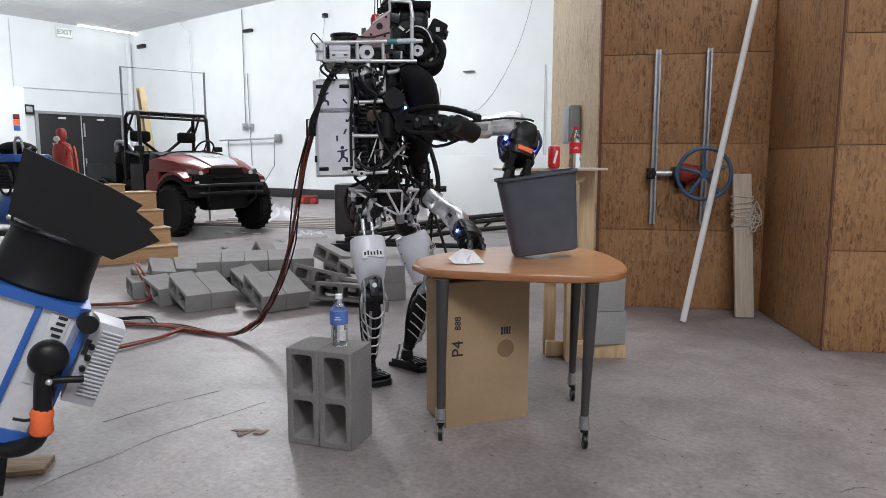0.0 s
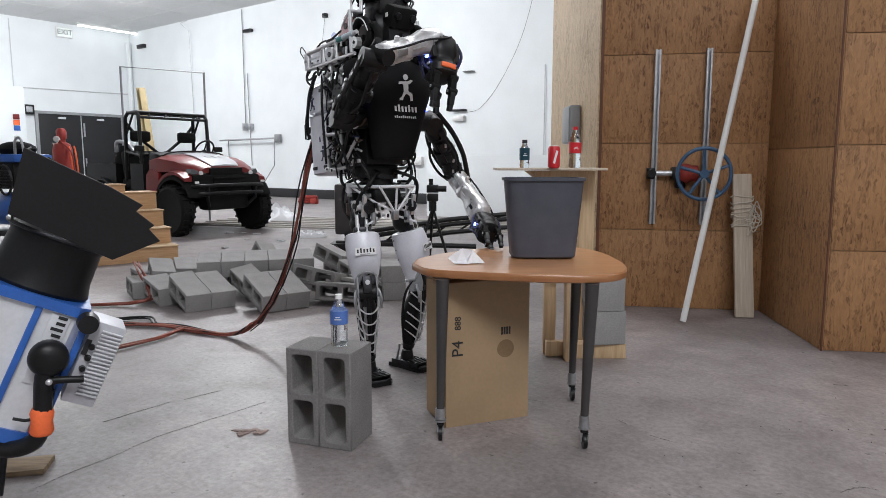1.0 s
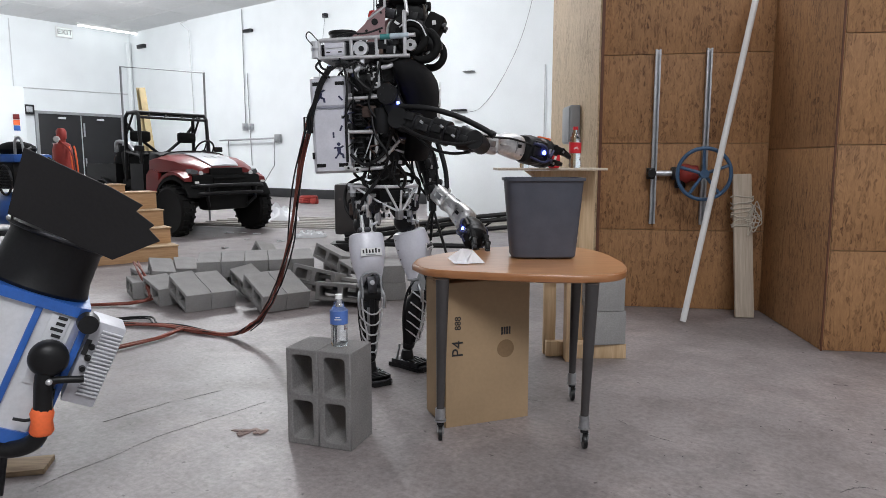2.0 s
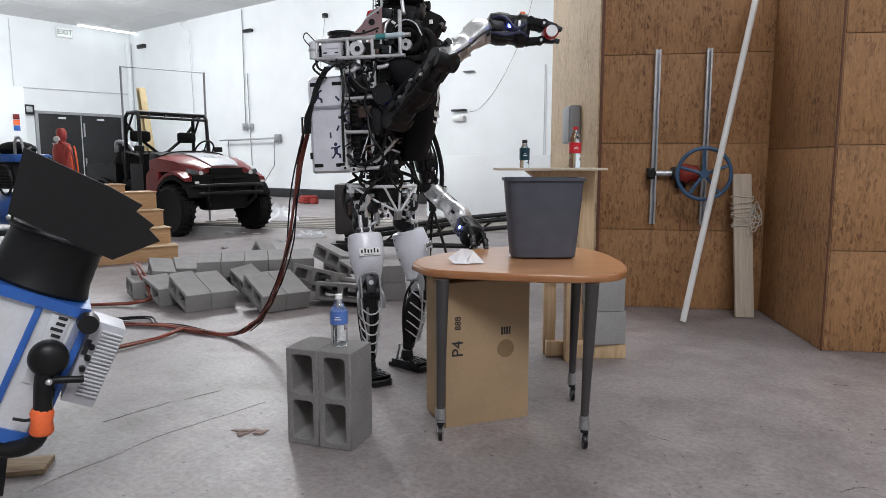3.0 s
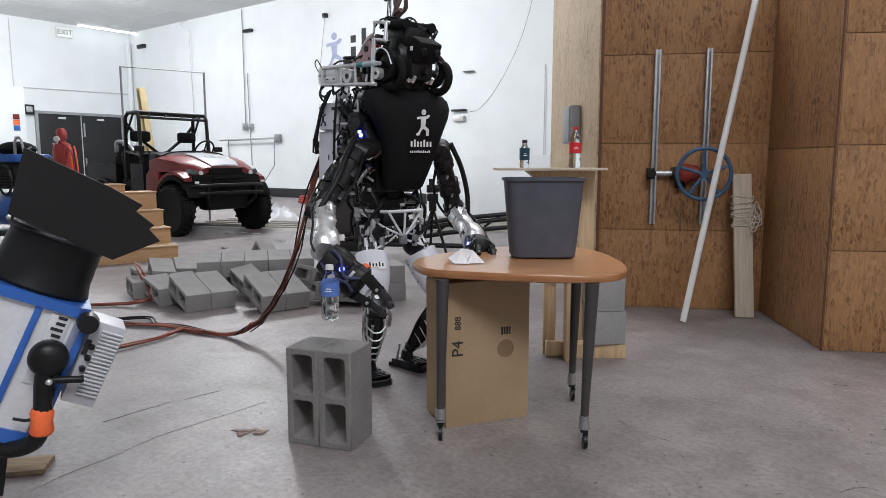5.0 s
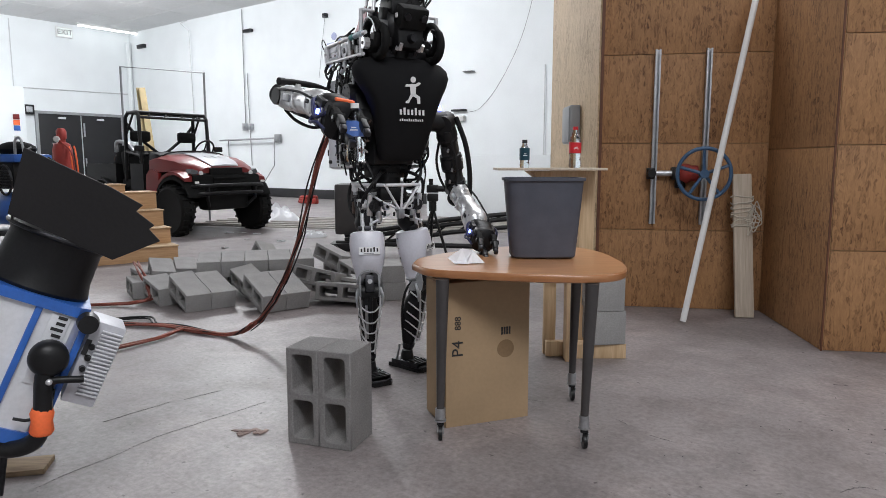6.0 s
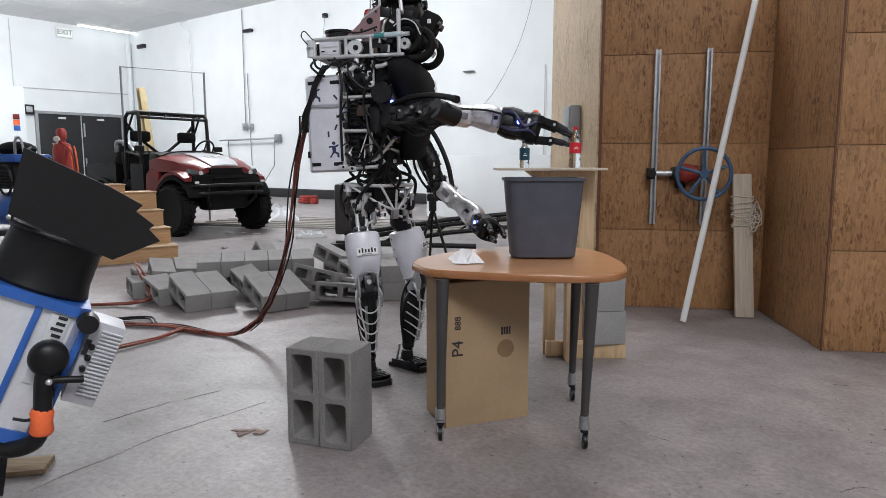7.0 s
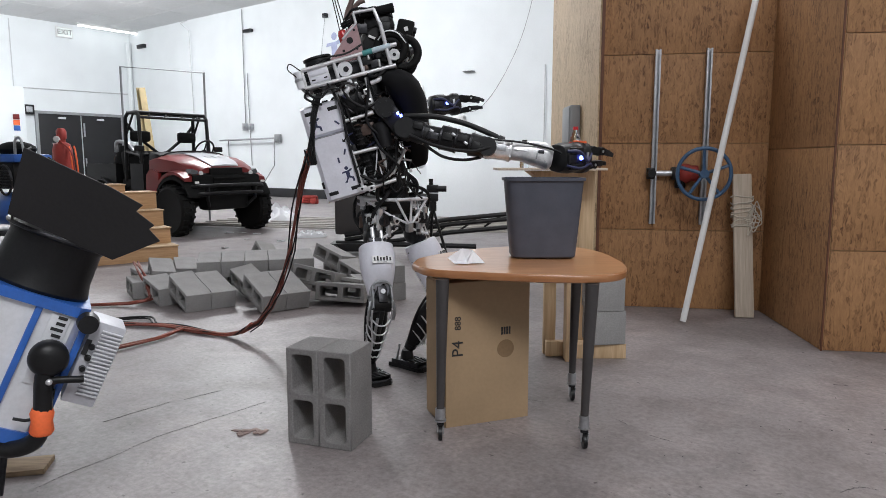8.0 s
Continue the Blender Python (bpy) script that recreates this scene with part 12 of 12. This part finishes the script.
    walk(cable_pieces[8], [
        (0, pose(-0.974, 3.976, 0.414, -124.6, 48.1, 129.6)), (0.1, pose(-0.974, 3.976, 0.414, -124.6, 48.1, 129.6)),
        (0.2, pose(-0.984, 3.976, 0.398, -125.5, 47.4, 128.3)), (0.8, pose(-0.984, 3.976, 0.398, -125.5, 47.4, 128.3)),
        (0.9, pose(-0.979, 4.041, 0.412, -119.9, 52.5, 136.9)), (1.1, pose(-0.980, 4.043, 0.413, -119.9, 52.8, 137.1)),
        (1.2, pose(-0.983, 4.013, 0.416, -123.4, 51.2, 132.7)), (1.3, pose(-0.983, 4.004, 0.418, -124.3, 50.7, 131.6)),
        (1.5, pose(-0.984, 3.996, 0.418, -125.1, 50.2, 130.5)), (1.7, pose(-0.980, 3.987, 0.418, -125.1, 49.4, 130.0)),
        (2.3, pose(-0.980, 3.987, 0.418, -125.1, 49.4, 130.0)), (2.8, pose(-0.982, 3.990, 0.418, -125.3, 49.7, 130.0)),
        (3, pose(-0.983, 3.993, 0.418, -125.2, 49.9, 130.2)), (3.1, pose(-0.983, 3.993, 0.418, -125.2, 49.9, 130.2)),
        (3.2, pose(-0.983, 4.004, 0.419, -124.3, 50.7, 131.6)), (3.4, pose(-0.981, 4.007, 0.419, -123.7, 50.8, 132.2)),
        (3.5, pose(-0.982, 4.030, 0.419, -121.8, 52.5, 135.0)), (3.6, pose(-0.967, 4.052, 0.419, -116.8, 52.8, 140.2)),
        (3.8, pose(-0.959, 4.060, 0.420, -114.7, 52.7, 142.4)), (4, pose(-0.958, 4.057, 0.414, -114.8, 52.1, 141.9)),
        (4.1, pose(-0.969, 4.038, 0.404, -118.2, 51.0, 137.8)), (4.2, pose(-0.970, 4.033, 0.383, -117.7, 49.1, 137.0)),
        (4.3, pose(-0.968, 4.030, 0.376, -117.2, 48.2, 136.9)), (4.5, pose(-0.967, 4.027, 0.374, -117.3, 47.8, 136.6)),
        (4.7, pose(-0.967, 4.027, 0.374, -117.3, 47.8, 136.6)), (5.2, pose(-0.966, 4.040, 0.403, -117.3, 50.8, 138.6)),
        (5.8, pose(-0.954, 4.060, 0.424, -114.2, 52.7, 142.9)), (5.9, pose(-0.954, 4.060, 0.424, -114.2, 52.7, 142.9)),
        (6, pose(-0.962, 4.053, 0.422, -116.0, 52.7, 141.0)), (6.1, pose(-0.984, 3.995, 0.420, -125.2, 50.3, 130.5)),
        (6.2, pose(-0.985, 3.987, 0.419, -125.9, 49.8, 129.4)), (6.5, pose(-0.985, 3.990, 0.419, -125.9, 50.0, 129.6)),
        (6.8, pose(-0.985, 3.990, 0.419, -125.9, 50.0, 129.6)), (7, pose(-0.987, 3.990, 0.419, -126.1, 50.1, 129.4)),
        (7.1, pose(-0.987, 3.990, 0.419, -126.3, 50.1, 129.3)), (7.4, pose(-0.989, 3.990, 0.418, -126.4, 50.1, 129.2)),
        (7.7, pose(-0.988, 3.987, 0.418, -126.5, 49.8, 129.0)), (7.8, pose(-0.977, 3.970, 0.384, -123.9, 45.5, 128.5)),
        (8, pose(-0.977, 3.970, 0.381, -123.6, 45.3, 128.6)),
    ])
    walk(cable_pieces[9], [
        (0, pose(-1.053, 4.071, 0.277, -113.9, 43.7, 137.1)), (0.1, pose(-1.053, 4.071, 0.277, -113.9, 43.7, 137.1)),
        (0.2, pose(-1.059, 4.071, 0.266, -114.3, 43.0, 136.2)), (0.8, pose(-1.059, 4.071, 0.266, -114.3, 43.0, 136.2)),
        (0.9, pose(-1.056, 4.113, 0.275, -109.8, 46.9, 144.1)), (1.1, pose(-1.057, 4.114, 0.276, -109.8, 47.2, 144.2)),
        (1.2, pose(-1.058, 4.095, 0.278, -112.7, 46.1, 140.3)), (1.3, pose(-1.058, 4.089, 0.279, -113.4, 45.8, 139.3)),
        (1.5, pose(-1.059, 4.084, 0.279, -114.1, 45.4, 138.3)), (1.7, pose(-1.057, 4.078, 0.279, -114.2, 44.8, 137.7)),
        (2.3, pose(-1.057, 4.078, 0.279, -114.2, 44.8, 137.7)), (2.8, pose(-1.058, 4.080, 0.279, -114.3, 45.1, 137.8)),
        (3, pose(-1.058, 4.082, 0.279, -114.2, 45.2, 138.0)), (3.1, pose(-1.058, 4.082, 0.279, -114.2, 45.2, 138.0)),
        (3.2, pose(-1.058, 4.089, 0.280, -113.4, 45.8, 139.3)), (3.4, pose(-1.057, 4.091, 0.280, -113.0, 45.9, 139.8)),
        (3.5, pose(-1.058, 4.106, 0.280, -111.4, 47.1, 142.4)), (3.6, pose(-1.048, 4.120, 0.280, -107.7, 47.1, 146.6)),
        (3.8, pose(-1.043, 4.125, 0.281, -106.2, 47.0, 148.4)), (4, pose(-1.042, 4.123, 0.277, -106.2, 46.4, 148.0)),
        (4.1, pose(-1.050, 4.111, 0.270, -108.6, 45.5, 144.6)), (4.2, pose(-1.050, 4.107, 0.257, -108.0, 43.7, 143.9)),
        (4.3, pose(-1.049, 4.106, 0.252, -107.6, 42.9, 143.8)), (4.5, pose(-1.048, 4.104, 0.251, -107.6, 42.6, 143.5)),
        (4.7, pose(-1.048, 4.104, 0.251, -107.6, 42.6, 143.5)), (5.2, pose(-1.047, 4.112, 0.269, -107.9, 45.3, 145.2)),
        (5.8, pose(-1.040, 4.125, 0.283, -105.9, 46.9, 148.7)), (5.9, pose(-1.040, 4.125, 0.283, -105.9, 46.9, 148.7)),
        (6, pose(-1.045, 4.120, 0.282, -107.2, 47.1, 147.2)), (6.1, pose(-1.059, 4.083, 0.281, -114.2, 45.6, 138.2)),
        (6.2, pose(-1.059, 4.078, 0.280, -114.8, 45.1, 137.3)), (6.5, pose(-1.060, 4.080, 0.280, -114.7, 45.3, 137.5)),
        (6.8, pose(-1.060, 4.080, 0.280, -114.7, 45.3, 137.5)), (7, pose(-1.061, 4.080, 0.280, -114.9, 45.4, 137.4)),
        (7.1, pose(-1.061, 4.080, 0.280, -115.0, 45.4, 137.3)), (7.4, pose(-1.062, 4.080, 0.279, -115.1, 45.4, 137.2)),
        (7.7, pose(-1.061, 4.078, 0.279, -115.2, 45.2, 136.9)), (7.8, pose(-1.055, 4.067, 0.258, -113.0, 41.3, 136.2)),
        (8, pose(-1.054, 4.067, 0.256, -112.8, 41.0, 136.2)),
    ])
    walk(cable_pieces[10], [
        (0, pose(-1.155, 4.166, 0.144, -98.5, 30.2, 144.2)), (0.1, pose(-1.155, 4.166, 0.144, -98.5, 30.2, 144.2)),
        (0.2, pose(-1.158, 4.166, 0.139, -98.3, 29.5, 143.6)), (0.8, pose(-1.158, 4.166, 0.139, -98.3, 29.5, 143.6)),
        (0.9, pose(-1.156, 4.185, 0.143, -96.8, 31.7, 148.8)), (1.1, pose(-1.157, 4.186, 0.143, -96.9, 31.9, 148.9)),
        (1.2, pose(-1.157, 4.177, 0.144, -98.1, 31.5, 146.4)), (1.3, pose(-1.157, 4.174, 0.145, -98.4, 31.4, 145.8)),
        (1.5, pose(-1.157, 4.172, 0.145, -98.7, 31.2, 145.1)), (1.7, pose(-1.157, 4.169, 0.145, -98.8, 30.9, 144.6)),
        (2.3, pose(-1.157, 4.169, 0.145, -98.8, 30.9, 144.6)), (2.8, pose(-1.157, 4.170, 0.145, -98.8, 31.0, 144.7)),
        (3, pose(-1.157, 4.171, 0.145, -98.8, 31.1, 144.9)), (3.1, pose(-1.157, 4.171, 0.145, -98.8, 31.1, 144.9)),
        (3.2, pose(-1.157, 4.174, 0.145, -98.5, 31.5, 145.7)), (3.4, pose(-1.157, 4.175, 0.145, -98.3, 31.5, 146.1)),
        (3.5, pose(-1.157, 4.182, 0.145, -97.6, 32.0, 147.8)), (3.6, pose(-1.152, 4.189, 0.145, -96.1, 31.9, 150.3)),
        (3.8, pose(-1.150, 4.191, 0.145, -95.5, 31.9, 151.3)), (4, pose(-1.150, 4.190, 0.144, -95.4, 31.4, 151.0)),
        (4.1, pose(-1.153, 4.184, 0.141, -96.1, 30.7, 149.0)), (4.2, pose(-1.153, 4.183, 0.134, -95.3, 29.2, 148.6)),
        (4.3, pose(-1.153, 4.182, 0.132, -95.0, 28.6, 148.5)), (4.5, pose(-1.153, 4.181, 0.132, -95.0, 28.4, 148.3)),
        (4.7, pose(-1.153, 4.181, 0.132, -95.0, 28.4, 148.3)), (5.2, pose(-1.152, 4.185, 0.140, -95.8, 30.6, 149.4)),
        (5.8, pose(-1.149, 4.191, 0.147, -95.4, 32.0, 151.5)), (5.9, pose(-1.149, 4.191, 0.147, -95.4, 32.0, 151.5)),
        (6, pose(-1.151, 4.189, 0.146, -95.9, 32.0, 150.6)), (6.1, pose(-1.158, 4.172, 0.145, -98.8, 31.4, 145.1)),
        (6.2, pose(-1.158, 4.169, 0.145, -99.1, 31.1, 144.4)), (6.5, pose(-1.158, 4.170, 0.145, -99.0, 31.2, 144.6)),
        (6.8, pose(-1.158, 4.170, 0.145, -99.0, 31.2, 144.6)), (7, pose(-1.158, 4.170, 0.145, -99.1, 31.3, 144.5)),
        (7.1, pose(-1.159, 4.170, 0.145, -99.1, 31.3, 144.5)), (7.4, pose(-1.159, 4.170, 0.145, -99.1, 31.3, 144.4)),
        (7.7, pose(-1.159, 4.169, 0.145, -99.2, 31.2, 144.3)), (7.8, pose(-1.156, 4.164, 0.135, -97.4, 28.2, 143.5)),
        (8, pose(-1.155, 4.164, 0.134, -97.2, 28.0, 143.6)),
    ])


motions()
